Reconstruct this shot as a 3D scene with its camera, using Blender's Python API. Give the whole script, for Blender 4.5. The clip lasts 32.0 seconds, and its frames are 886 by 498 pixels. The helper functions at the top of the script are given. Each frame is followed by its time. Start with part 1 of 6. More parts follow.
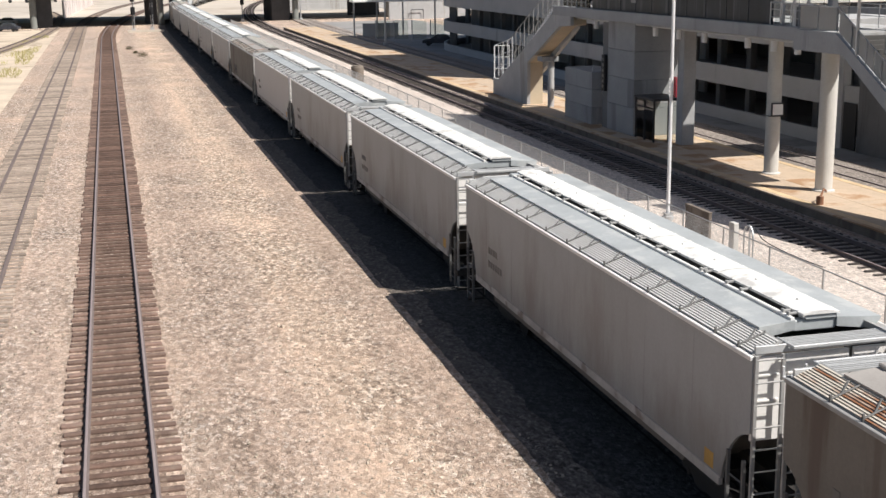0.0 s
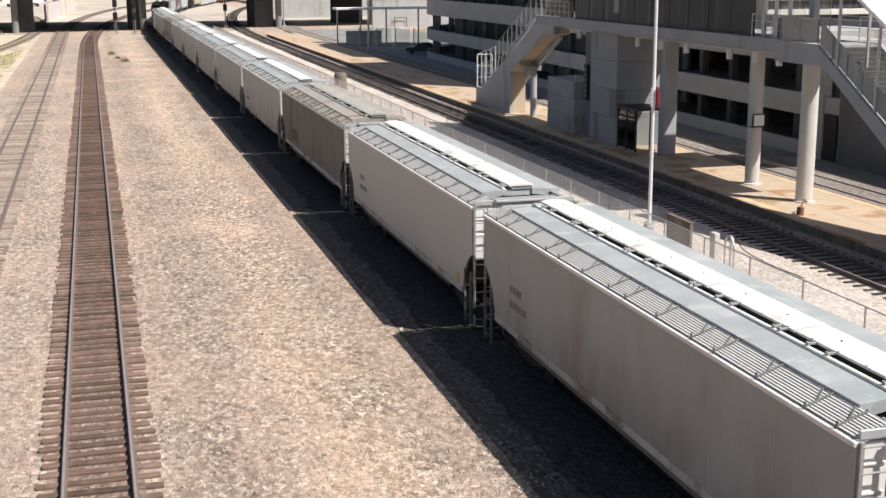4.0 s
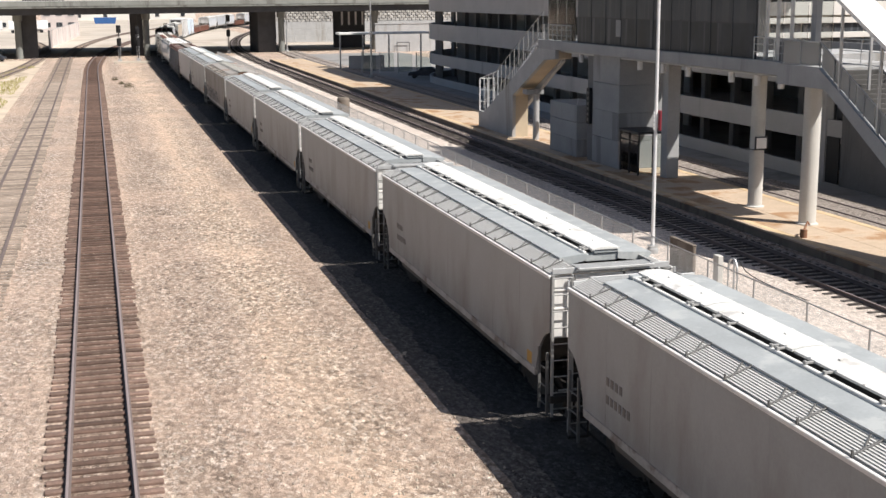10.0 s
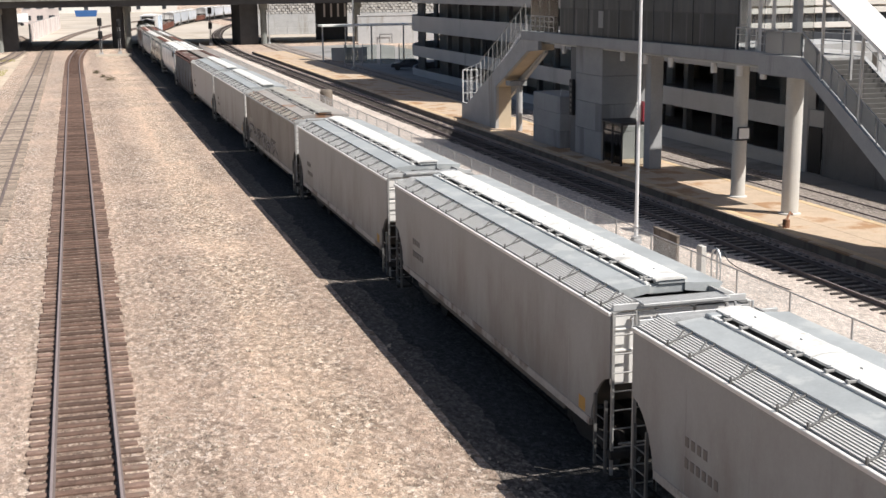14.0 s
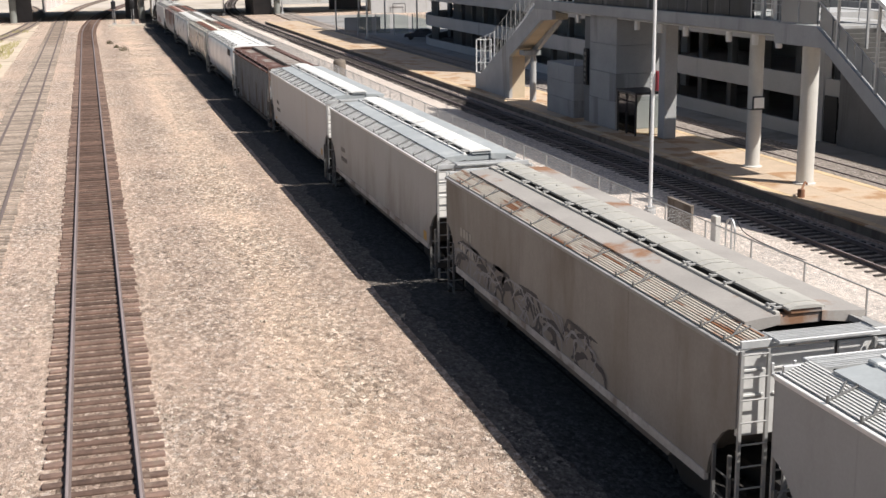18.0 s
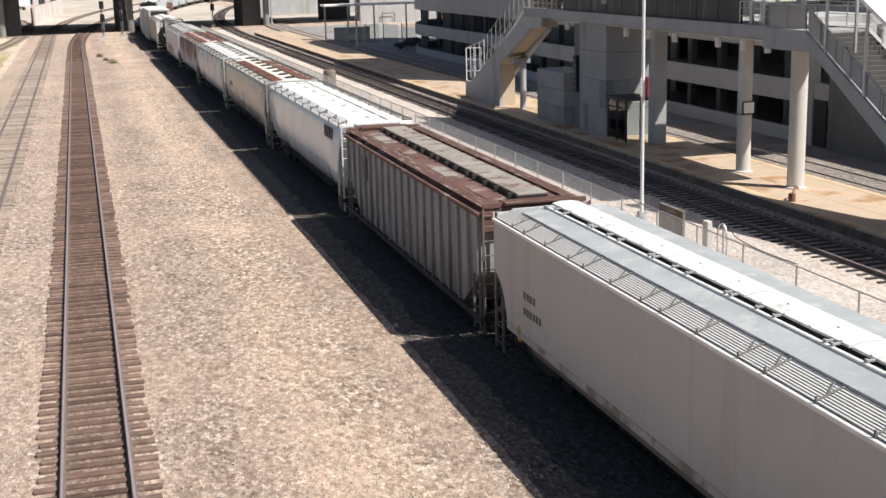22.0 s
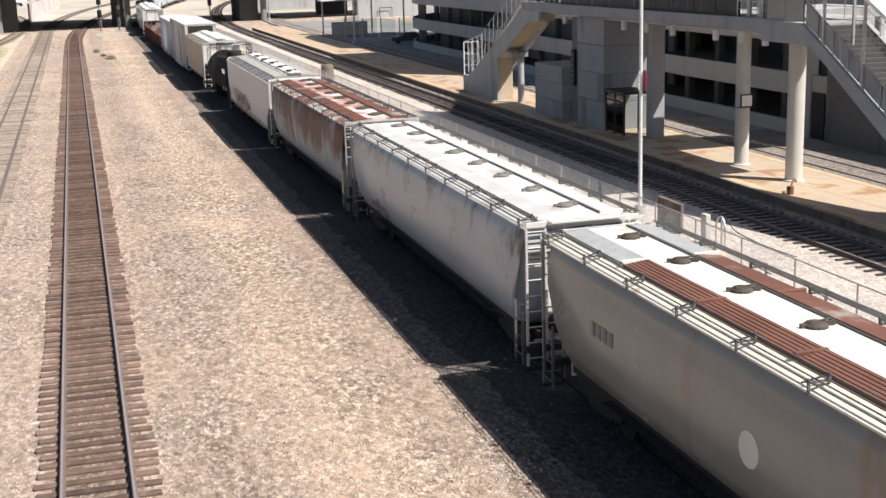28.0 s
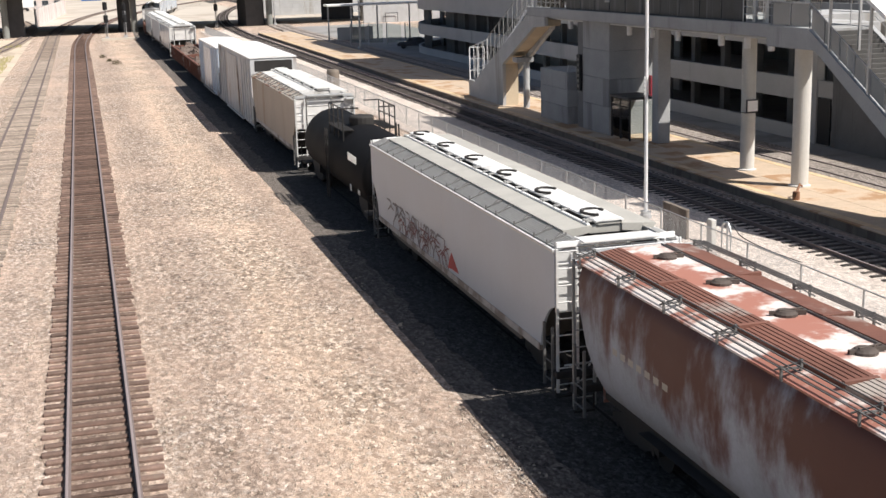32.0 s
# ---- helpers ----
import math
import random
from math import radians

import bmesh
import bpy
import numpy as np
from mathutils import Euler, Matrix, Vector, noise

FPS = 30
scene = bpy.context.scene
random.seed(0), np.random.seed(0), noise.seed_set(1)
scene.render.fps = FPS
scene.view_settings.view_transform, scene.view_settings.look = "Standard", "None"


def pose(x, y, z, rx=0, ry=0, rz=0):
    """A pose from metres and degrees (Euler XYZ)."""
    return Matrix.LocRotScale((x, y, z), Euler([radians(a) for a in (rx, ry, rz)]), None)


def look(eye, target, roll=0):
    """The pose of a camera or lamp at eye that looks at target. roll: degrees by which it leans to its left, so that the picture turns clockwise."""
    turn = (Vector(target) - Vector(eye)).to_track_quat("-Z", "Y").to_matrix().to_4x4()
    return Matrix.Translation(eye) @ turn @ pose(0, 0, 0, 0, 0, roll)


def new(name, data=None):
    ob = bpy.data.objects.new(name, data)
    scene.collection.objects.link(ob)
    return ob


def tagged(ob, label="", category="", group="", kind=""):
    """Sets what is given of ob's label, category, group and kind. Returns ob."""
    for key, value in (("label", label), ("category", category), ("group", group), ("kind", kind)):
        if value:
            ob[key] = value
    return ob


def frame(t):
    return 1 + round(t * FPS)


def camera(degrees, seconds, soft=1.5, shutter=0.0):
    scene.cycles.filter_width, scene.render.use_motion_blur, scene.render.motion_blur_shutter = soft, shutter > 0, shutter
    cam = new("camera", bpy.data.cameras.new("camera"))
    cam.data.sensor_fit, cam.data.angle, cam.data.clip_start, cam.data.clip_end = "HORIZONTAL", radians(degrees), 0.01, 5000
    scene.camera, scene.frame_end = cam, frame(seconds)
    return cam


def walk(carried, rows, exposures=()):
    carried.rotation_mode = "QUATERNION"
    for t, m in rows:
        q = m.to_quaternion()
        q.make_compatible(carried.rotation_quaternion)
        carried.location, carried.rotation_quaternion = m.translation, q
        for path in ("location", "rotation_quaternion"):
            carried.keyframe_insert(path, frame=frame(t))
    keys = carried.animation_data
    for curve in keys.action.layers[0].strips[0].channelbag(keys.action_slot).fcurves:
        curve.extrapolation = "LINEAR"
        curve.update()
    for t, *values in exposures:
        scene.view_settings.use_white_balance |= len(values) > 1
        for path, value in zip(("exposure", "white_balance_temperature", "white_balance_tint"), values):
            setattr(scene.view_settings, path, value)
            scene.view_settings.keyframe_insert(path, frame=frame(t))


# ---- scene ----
cam = camera(39.23, 32.0, soft=1.5)
EYE = (0.45, 0.0, 10.9)
# seconds, yaw, pitch, roll of the hand-held camera, which stays on one spot
TURNS = [
    (0.0, -14.70, -13.04, -0.81),
    (0.5, -14.90, -13.05, -0.39),
    (1.0, -14.82, -13.09, -0.51),
    (1.5, -14.77, -13.19, -0.45),
    (2.0, -15.07, -13.16, -0.35),
    (2.5, -15.37, -13.01, -0.28),
    (3.0, -15.55, -12.77, -0.24),
    (3.5, -15.59, -12.69, -0.21),
    (5.5, -15.43, -12.43, -0.35),
    (6.0, -15.58, -11.89, -0.48),
    (6.5, -15.62, -11.63, -0.41),
    (7.0, -15.64, -11.44, -0.28),
    (7.5, -15.67, -11.39, -0.33),
    (8.0, -15.60, -11.35, -0.33),
    (8.5, -15.64, -11.41, -0.37),
    (9.0, -15.62, -11.42, -0.40),
    (9.5, -15.55, -11.49, -0.47),
    (10.0, -15.42, -11.58, -0.46),
    (10.5, -15.22, -11.64, -0.46),
    (11.0, -15.02, -11.87, -0.64),
    (11.5, -15.29, -12.06, -0.65),
    (12.0, -15.65, -12.03, -0.69),
    (12.5, -15.97, -12.12, -0.61),
    (13.0, -16.04, -12.07, -0.64),
    (13.5, -16.07, -11.99, -0.64),
    (14.0, -16.17, -11.96, -0.65),
    (14.5, -16.46, -12.12, -0.66),
    (16.5, -17.15, -13.22, -0.71),
    (17.0, -16.79, -13.43, -0.80),
    (17.5, -15.95, -13.40, -0.68),
    (18.0, -15.51, -13.32, -0.84),
    (18.5, -15.32, -13.18, -0.94),
    (19.0, -15.42, -13.08, -1.03),
    (19.5, -15.57, -13.01, -1.08),
    (20.0, -15.76, -12.97, -1.15),
    (20.5, -15.93, -13.01, -1.25),
    (21.0, -15.99, -12.94, -1.33),
    (21.5, -15.96, -12.87, -1.31),
    (22.0, -15.88, -12.93, -1.50),
    (22.5, -15.94, -13.19, -1.73),
    (23.0, -15.85, -13.30, -1.65),
    (23.5, -15.64, -13.19, -1.68),
    (24.0, -15.44, -13.06, -1.59),
    (24.5, -15.49, -12.91, -1.60),
    (25.0, -15.77, -12.92, -1.59),
    (25.5, -15.87, -13.08, -2.00),
    (27.5, -15.89, -13.18, -1.75),
    (28.0, -15.94, -13.19, -1.75),
    (28.5, -15.98, -13.21, -1.70),
    (29.0, -15.95, -13.19, -1.69),
    (29.5, -15.89, -13.14, -1.72),
    (30.0, -15.76, -13.05, -1.74),
    (30.5, -15.65, -12.96, -1.71),
    (31.0, -15.52, -12.97, -1.65),
    (31.5, -15.57, -12.95, -1.72),
    (32.0, -15.69, -12.95, -1.75),
]
# the clip's camera darkens its picture a little as the white cars pass
EXPOSURES = [(0.0, 0.33), (3.0, 0.34), (6.0, 0.36), (7.0, 0.41), (8.0, 0.44), (9.0, 0.40), (10.0, 0.36), (17.0, 0.34), (19.0, 0.38), (22.0, 0.36), (24.0, 0.33), (25.0, 0.22), (25.5, 0.16), (27.5, 0.38), (28.0, 0.43), (29.0, 0.36), (30.0, 0.38), (31.0, 0.46), (32.0, 0.44)]
walk(cam, [(t, pose(*EYE, 90 + p, 0, a) @ pose(0, 0, 0, 0, 0, r)) for t, a, p, r in TURNS], EXPOSURES)

# ---- light ----
SUN_DIR = Vector((-0.54, 0.55, -1.0)).normalized()      # the way the sunlight travels
world = bpy.data.worlds.new("world")
scene.world = world
world.use_nodes = True
wn = world.node_tree.nodes
sky = wn.new("ShaderNodeTexSky")
sky.sky_type, sky.sun_disc = "NISHITA", False
sky.sun_elevation = math.asin(-SUN_DIR.z)
sky.sun_rotation = math.atan2(-SUN_DIR.x, -SUN_DIR.y)
sky.air_density, sky.dust_density = 1.0, 2.0
wn["Background"].inputs["Strength"].default_value = 0.055
world.node_tree.links.new(sky.outputs[0], wn["Background"].inputs["Color"])
sun = new("sun", bpy.data.lights.new("sun", "SUN"))
sun.data.energy, sun.data.angle, sun.data.color = 5.0, radians(0.53), (1.0, 0.945, 0.88)
sun.matrix_world = look((0, -60, 80), Vector((0, -60, 80)) + SUN_DIR)


# ---- materials ----
def mat(name, base, rough=0.7, metal=0.0, var=0.18, scale=1.5, fine=25.0, bump=0.12, stain=None, stain_at=0.6, stain_scale=0.8, streak=0.0, spec=0.4, piece=0.0, upper=None, soft=0.06):
    """A procedural surface: broad and fine tone variation, stains of a second colour, fine relief. streak draws the stains out vertically."""
    m = bpy.data.materials.new(name)
    m.use_nodes = True
    n, l = m.node_tree.nodes, m.node_tree.links
    b = n["Principled BSDF"]
    b.inputs["Roughness"].default_value, b.inputs["Metallic"].default_value = rough, metal
    b.inputs["Specular IOR Level"].default_value = spec
    co = n.new("ShaderNodeTexCoord")
    oid = n.new("ShaderNodeObjectInfo")
    shift = n.new("ShaderNodeVectorMath")
    shift.operation = "MULTIPLY_ADD"
    l.new(oid.outputs["Random"], shift.inputs[0])
    shift.inputs[1].default_value = (61.0, 37.0, 23.0)
    l.new(co.outputs["Object"], shift.inputs[2])
    def tex(s, detail, stretch=(1, 1, 1)):
        mp = n.new("ShaderNodeMapping")
        mp.inputs["Scale"].default_value = stretch
        l.new(shift.outputs[0], mp.inputs["Vector"])
        t = n.new("ShaderNodeTexNoise")
        t.inputs["Scale"].default_value, t.inputs["Detail"].default_value = s, detail
        t.inputs["Roughness"].default_value = 0.62
        l.new(mp.outputs[0], t.inputs["Vector"])
        return t.outputs["Fac"]
    def mixc(fac, a, c, kind="MIX"):
        x = n.new("ShaderNodeMix")
        x.data_type, x.blend_type = "RGBA", kind
        for sock, v in ((x.inputs["Factor"], fac), (x.inputs["A"], a), (x.inputs["B"], c)):
            if isinstance(v, bpy.types.NodeSocket):
                l.new(v, sock)
            else:
                sock.default_value = v
        return x.outputs["Result"]
    def ramp(v, lo, hi):
        r = n.new("ShaderNodeMapRange")
        r.interpolation_type = "SMOOTHSTEP"
        r.inputs["From Min"].default_value, r.inputs["From Max"].default_value = lo, hi
        l.new(v, r.inputs["Value"])
        return r.outputs["Result"]
    base4 = (*base, 1)
    dark = (*[c * (1 - var) for c in base], 1)
    lite = (*[min(1, c * (1 + var)) for c in base], 1)
    broad, small = tex(scale, 5), tex(fine, 6)
    col = mixc(ramp(broad, 0.3, 0.7), dark, lite)
    col = mixc(ramp(small, 0.25, 0.75), mixc(0.35, col, dark), mixc(0.35, col, lite))
    if piece:
        oi, isle, both, wrap = n.new("ShaderNodeObjectInfo"), n.new("ShaderNodeNewGeometry"), n.new("ShaderNodeMath"), n.new("ShaderNodeMath")
        wrap.operation = "FRACT"
        l.new(oi.outputs["Random"], both.inputs[0])
        l.new(isle.outputs["Random Per Island"], both.inputs[1])
        l.new(both.outputs[0], wrap.inputs[0])
        hsv = n.new("ShaderNodeHueSaturation")
        r = n.new("ShaderNodeMapRange")
        r.inputs["To Min"].default_value, r.inputs["To Max"].default_value = 1 - piece, 1 + piece
        l.new(wrap.outputs[0], r.inputs["Value"])
        l.new(r.outputs["Result"], hsv.inputs["Value"])
        l.new(col, hsv.inputs["Color"])
        col = hsv.outputs["Color"]
    if stain:
        f = tex(stain_scale, 8, (1, 1, streak) if streak else (1, 1, 1))
        if upper:
            sx = n.new("ShaderNodeSeparateXYZ")
            l.new(co.outputs["Object"], sx.inputs[0])
            ur = n.new("ShaderNodeMapRange")
            ur.inputs["From Min"].default_value, ur.inputs["From Max"].default_value = upper
            ur.inputs["To Min"].default_value, ur.inputs["To Max"].default_value = -0.14, 0.10
            l.new(sx.outputs["Z"], ur.inputs["Value"])
            ad = n.new("ShaderNodeMath")
            l.new(f, ad.inputs[0])
            l.new(ur.outputs[0], ad.inputs[1])
            f = ad.outputs[0]
        col = mixc(ramp(f, stain_at - soft, stain_at + soft), col, (*stain, 1))
    l.new(col, b.inputs["Base Color"])
    rr = n.new("ShaderNodeMapRange")
    rr.inputs["To Min"].default_value, rr.inputs["To Max"].default_value = max(0.05, rough - 0.12), min(1, rough + 0.12)
    l.new(broad, rr.inputs["Value"])
    l.new(rr.outputs["Result"], b.inputs["Roughness"])
    if bump:
        bp = n.new("ShaderNodeBump")
        bp.inputs["Strength"].default_value, bp.inputs["Distance"].default_value = bump, 0.02
        l.new(small, bp.inputs["Height"])
        l.new(bp.outputs[0], b.inputs["Normal"])
    return m


def glass(name, tint, gloss=0.03, dusty=0.0):
    """Thin sheet glass: clear with a tint, and a reflection that grows at a slant."""
    m = bpy.data.materials.new(name)
    m.use_nodes = True
    n, l = m.node_tree.nodes, m.node_tree.links
    n.remove(n["Principled BSDF"])
    clear, shine, mix, fr = n.new("ShaderNodeBsdfTransparent"), n.new("ShaderNodeBsdfGlossy"), n.new("ShaderNodeMixShader"), n.new("ShaderNodeFresnel")
    clear.inputs["Color"].default_value = (*tint, 1)
    shine.inputs["Roughness"].default_value = gloss
    fr.inputs["IOR"].default_value = 1.45
    l.new(fr.outputs[0], mix.inputs[0])
    l.new(clear.outputs[0], mix.inputs[1])
    l.new(shine.outputs[0], mix.inputs[2])
    out = mix
    # grey diffuse mixed in to paint a pale sky reflection on the pane
    if dusty:
        sheen_coat, out = n.new("ShaderNodeBsdfDiffuse"), n.new("ShaderNodeMixShader")
        sheen_coat.inputs["Color"].default_value = (0.52, 0.53, 0.53, 1)
        out.inputs[0].default_value = dusty
        l.new(mix.outputs[0], out.inputs[1])
        l.new(sheen_coat.outputs[0], out.inputs[2])
    l.new(out.outputs[0], n["Material Output"].inputs["Surface"])
    return m


def gravel(name, tones, size, broad_tone, dirt, lanes=()):
    """Crushed stone: cells of several tones with relief, over broad patches of dust."""
    m = bpy.data.materials.new(name)
    m.use_nodes = True
    n, l = m.node_tree.nodes, m.node_tree.links
    b = n["Principled BSDF"]
    b.inputs["Roughness"].default_value, b.inputs["Specular IOR Level"].default_value = 0.95, 0.15
    co = n.new("ShaderNodeTexCoord")
    v = n.new("ShaderNodeTexVoronoi")
    v.inputs["Scale"].default_value = 1 / size
    v.inputs["Randomness"].default_value = 1.0
    mp = n.new("ShaderNodeMapping")
    mp.inputs["Scale"].default_value = (1.0, 0.48, 1.0)
    wob = n.new("ShaderNodeTexNoise")
    wob.inputs["Scale"].default_value, wob.inputs["Detail"].default_value = 14.0, 4
    l.new(co.outputs["Object"], wob.inputs["Vector"])
    add = n.new("ShaderNodeVectorMath")
    add.operation = "MULTIPLY_ADD"
    add.inputs[1].default_value = (size * 4.5, size * 6.0, 0)
    l.new(wob.outputs["Color"], add.inputs[0])
    l.new(co.outputs["Object"], add.inputs[2])
    l.new(add.outputs[0], mp.inputs["Vector"])
    l.new(mp.outputs[0], v.inputs["Vector"])
    sep = n.new("ShaderNodeSeparateColor")
    l.new(v.outputs["Color"], sep.inputs[0])
    cr = n.new("ShaderNodeValToRGB")
    while len(cr.color_ramp.elements) < len(tones):
        cr.color_ramp.elements.new(0.5)
    for i, (e, c) in enumerate(zip(cr.color_ramp.elements, tones)):
        e.position, e.color = i / (len(tones) - 1), (*c, 1)
    l.new(sep.outputs[0], cr.inputs[0])
    # dark gaps between the stones
    gap = n.new("ShaderNodeMapRange")
    gap.inputs["From Min"].default_value, gap.inputs["From Max"].default_value = 0.25, 0.75
    gap.inputs["To Min"].default_value, gap.inputs["To Max"].default_value = 1.04, 0.48
    l.new(v.outputs["Distance"], gap.inputs["Value"])
    mul = n.new("ShaderNodeMix")
    mul.data_type, mul.blend_type = "RGBA", "MULTIPLY"
    mul.inputs["Factor"].default_value = 1.0
    l.new(cr.outputs[0], mul.inputs["A"])
    l.new(gap.outputs[0], mul.inputs["B"])
    col = mul.outputs["Result"]
    for s, lo, hi, c, amt, st in ((0.16, 0.45, 0.7, broad_tone, 0.55, 1.0), (0.7, 0.52, 0.75, dirt, 0.34, 1.0), (2.6, 0.5, 0.8, broad_tone, 0.35, 1.0), (0.55, 0.5, 0.72, dirt, 0.4, 0.07), (0.4, 0.5, 0.7, broad_tone, 0.5, 0.06)):
        t = n.new("ShaderNodeTexNoise")
        t.inputs["Scale"].default_value, t.inputs["Detail"].default_value = s, 7
        lane = n.new("ShaderNodeMapping")
        lane.inputs["Scale"].default_value = (1.0, st, 1.0)
        lane.inputs["Location"].default_value = (s * 31, 0, 0)
        l.new(co.outputs["Object"], lane.inputs["Vector"])
        l.new(lane.outputs[0], t.inputs["Vector"])
        r = n.new("ShaderNodeMapRange")
        r.inputs["From Min"].default_value, r.inputs["From Max"].default_value, r.inputs["To Max"].default_value = lo, hi, amt
        l.new(t.outputs["Fac"], r.inputs["Value"])
        x = n.new("ShaderNodeMix")
        x.data_type = "RGBA"
        x.inputs["B"].default_value = (*c, 1)
        l.new(r.outputs[0], x.inputs["Factor"])
        l.new(col, x.inputs["A"])
        col = x.outputs["Result"]
    # lanes of coarser or dustier stone along the tracks: middle, half width, colour, amount
    for at, half, tone, amt in lanes:
        sx = n.new("ShaderNodeSeparateXYZ")
        l.new(co.outputs["Object"], sx.inputs[0])
        wv = n.new("ShaderNodeTexNoise")
        wv.inputs["Scale"].default_value, wv.inputs["Detail"].default_value = 0.35, 5
        l.new(co.outputs["Object"], wv.inputs["Vector"])
        near = n.new("ShaderNodeMath")
        near.operation = "MULTIPLY_ADD"
        near.inputs[1].default_value, near.inputs[2].default_value = 2.4, -1.2 - at
        l.new(wv.outputs["Fac"], near.inputs[0])
        off = n.new("ShaderNodeMath")
        l.new(near.outputs[0], off.inputs[0])
        l.new(sx.outputs["X"], off.inputs[1])
        ab = n.new("ShaderNodeMath")
        ab.operation = "ABSOLUTE"
        l.new(off.outputs[0], ab.inputs[0])
        r = n.new("ShaderNodeMapRange")
        r.interpolation_type = "SMOOTHSTEP"
        r.inputs["From Min"].default_value, r.inputs["From Max"].default_value = half * 1.5, half * 0.4
        r.inputs["To Max"].default_value = amt
        l.new(ab.outputs[0], r.inputs["Value"])
        x = n.new("ShaderNodeMix")
        x.data_type, x.blend_type = "RGBA", "MULTIPLY"
        x.inputs["B"].default_value = (*tone, 1)
        l.new(r.outputs[0], x.inputs["Factor"])
        l.new(col, x.inputs["A"])
        col = x.outputs["Result"]
    # clumps of several stones, lighter and darker
    cl = n.new("ShaderNodeTexNoise")
    cl.inputs["Scale"].default_value, cl.inputs["Detail"].default_value, cl.inputs["Roughness"].default_value = 0.42 / size, 3, 0.7
    l.new(mp.outputs[0], cl.inputs["Vector"])
    cm = n.new("ShaderNodeMapRange")
    cm.inputs["From Min"].default_value, cm.inputs["From Max"].default_value = 0.33, 0.67
    cm.inputs["To Min"].default_value, cm.inputs["To Max"].default_value = 0.74, 1.36
    l.new(cl.outputs["Fac"], cm.inputs["Value"])
    x = n.new("ShaderNodeMix")
    x.data_type, x.blend_type = "RGBA", "MULTIPLY"
    x.inputs["Factor"].default_value = 1.0
    l.new(col, x.inputs["A"])
    l.new(cm.outputs[0], x.inputs["B"])
    col = x.outputs["Result"]
    l.new(col, b.inputs["Base Color"])
    bp = n.new("ShaderNodeBump")
    bp.invert = True
    bp.inputs["Strength"].default_value, bp.inputs["Distance"].default_value = 1.0, size * 0.7
    l.new(v.outputs["Distance"], bp.inputs["Height"])
    l.new(bp.outputs[0], b.inputs["Normal"])
    return m


M = {}
M["ballast"] = gravel("ballast", [(0.18, 0.136, 0.108), (0.42, 0.322, 0.255), (0.57, 0.45, 0.363), (0.68, 0.555, 0.458), (0.92, 0.81, 0.72)], 0.075, (0.66, 0.492, 0.388), (0.42, 0.322, 0.257), [(2.9, 1.1, (0.90, 0.89, 0.89), 0.7), (8.3, 0.8, (0.84, 0.84, 0.84), 0.7), (-2.6, 0.9, (0.96, 0.97, 0.99), 0.8), (6.0, 1.3, (1.16, 1.14, 1.10), 0.9)])
# these two darker ballasts carry the train's shadow in their colour
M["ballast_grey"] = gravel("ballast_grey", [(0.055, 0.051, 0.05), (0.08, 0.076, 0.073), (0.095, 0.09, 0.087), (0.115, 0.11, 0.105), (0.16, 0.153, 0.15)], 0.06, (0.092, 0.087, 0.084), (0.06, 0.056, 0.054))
M["ballast_shadowed"] = gravel("ballast_shadowed", [(0.09, 0.078, 0.07), (0.15, 0.13, 0.115), (0.19, 0.165, 0.148), (0.24, 0.21, 0.19), (0.32, 0.285, 0.26)], 0.06, (0.18, 0.155, 0.137), (0.12, 0.105, 0.095))
M["ballast_dusty"] = gravel("ballast_dusty", [(0.16, 0.135, 0.12), (0.29, 0.255, 0.23), (0.36, 0.32, 0.29), (0.44, 0.39, 0.355), (0.56, 0.50, 0.46)], 0.06, (0.37, 0.325, 0.29), (0.22, 0.185, 0.16))
M["crib"] = gravel("crib", [(0.10, 0.074, 0.058), (0.25, 0.185, 0.145), (0.34, 0.255, 0.205), (0.46, 0.355, 0.29), (0.66, 0.55, 0.47)], 0.06, (0.31, 0.228, 0.18), (0.17, 0.125, 0.098))
M["stone"] = mat("stone", (0.44, 0.38, 0.31), 0.95, var=0.35, scale=0.5)
M["dust"] = gravel("dust", [(0.58, 0.495, 0.435), (0.68, 0.59, 0.525), (0.73, 0.645, 0.58), (0.78, 0.695, 0.63), (0.84, 0.765, 0.705)], 0.05, (0.75, 0.655, 0.585), (0.60, 0.51, 0.445))
M["tie_dark"] = mat("tie_dark", (0.045, 0.038, 0.034), 0.9, var=0.3, scale=2.5, bump=0.4, piece=0.3)
M["dirt"] = mat("dirt", (0.56, 0.47, 0.37), 0.95, var=0.2, scale=0.3, fine=6, bump=0.4, stain=(0.34, 0.28, 0.21), stain_at=0.6, stain_scale=0.2)
M["rail"] = mat("rail", (0.155, 0.125, 0.118), 0.75, metal=0.0, var=0.2, scale=3)
M["rail_head"] = mat("rail_head", (0.27, 0.225, 0.222), 0.6, metal=0.0, var=0.12, scale=2)
M["tie"] = mat("tie", (0.175, 0.118, 0.095), 0.9, var=0.35, scale=2.5, fine=18, bump=0.5, piece=0.35, stain=(0.20, 0.15, 0.12), stain_at=0.62, stain_scale=2.0)
M["tie_grey"] = mat("tie_grey", (0.29, 0.24, 0.20), 0.95, var=0.3, scale=2.5, fine=18, bump=0.5, piece=0.3)
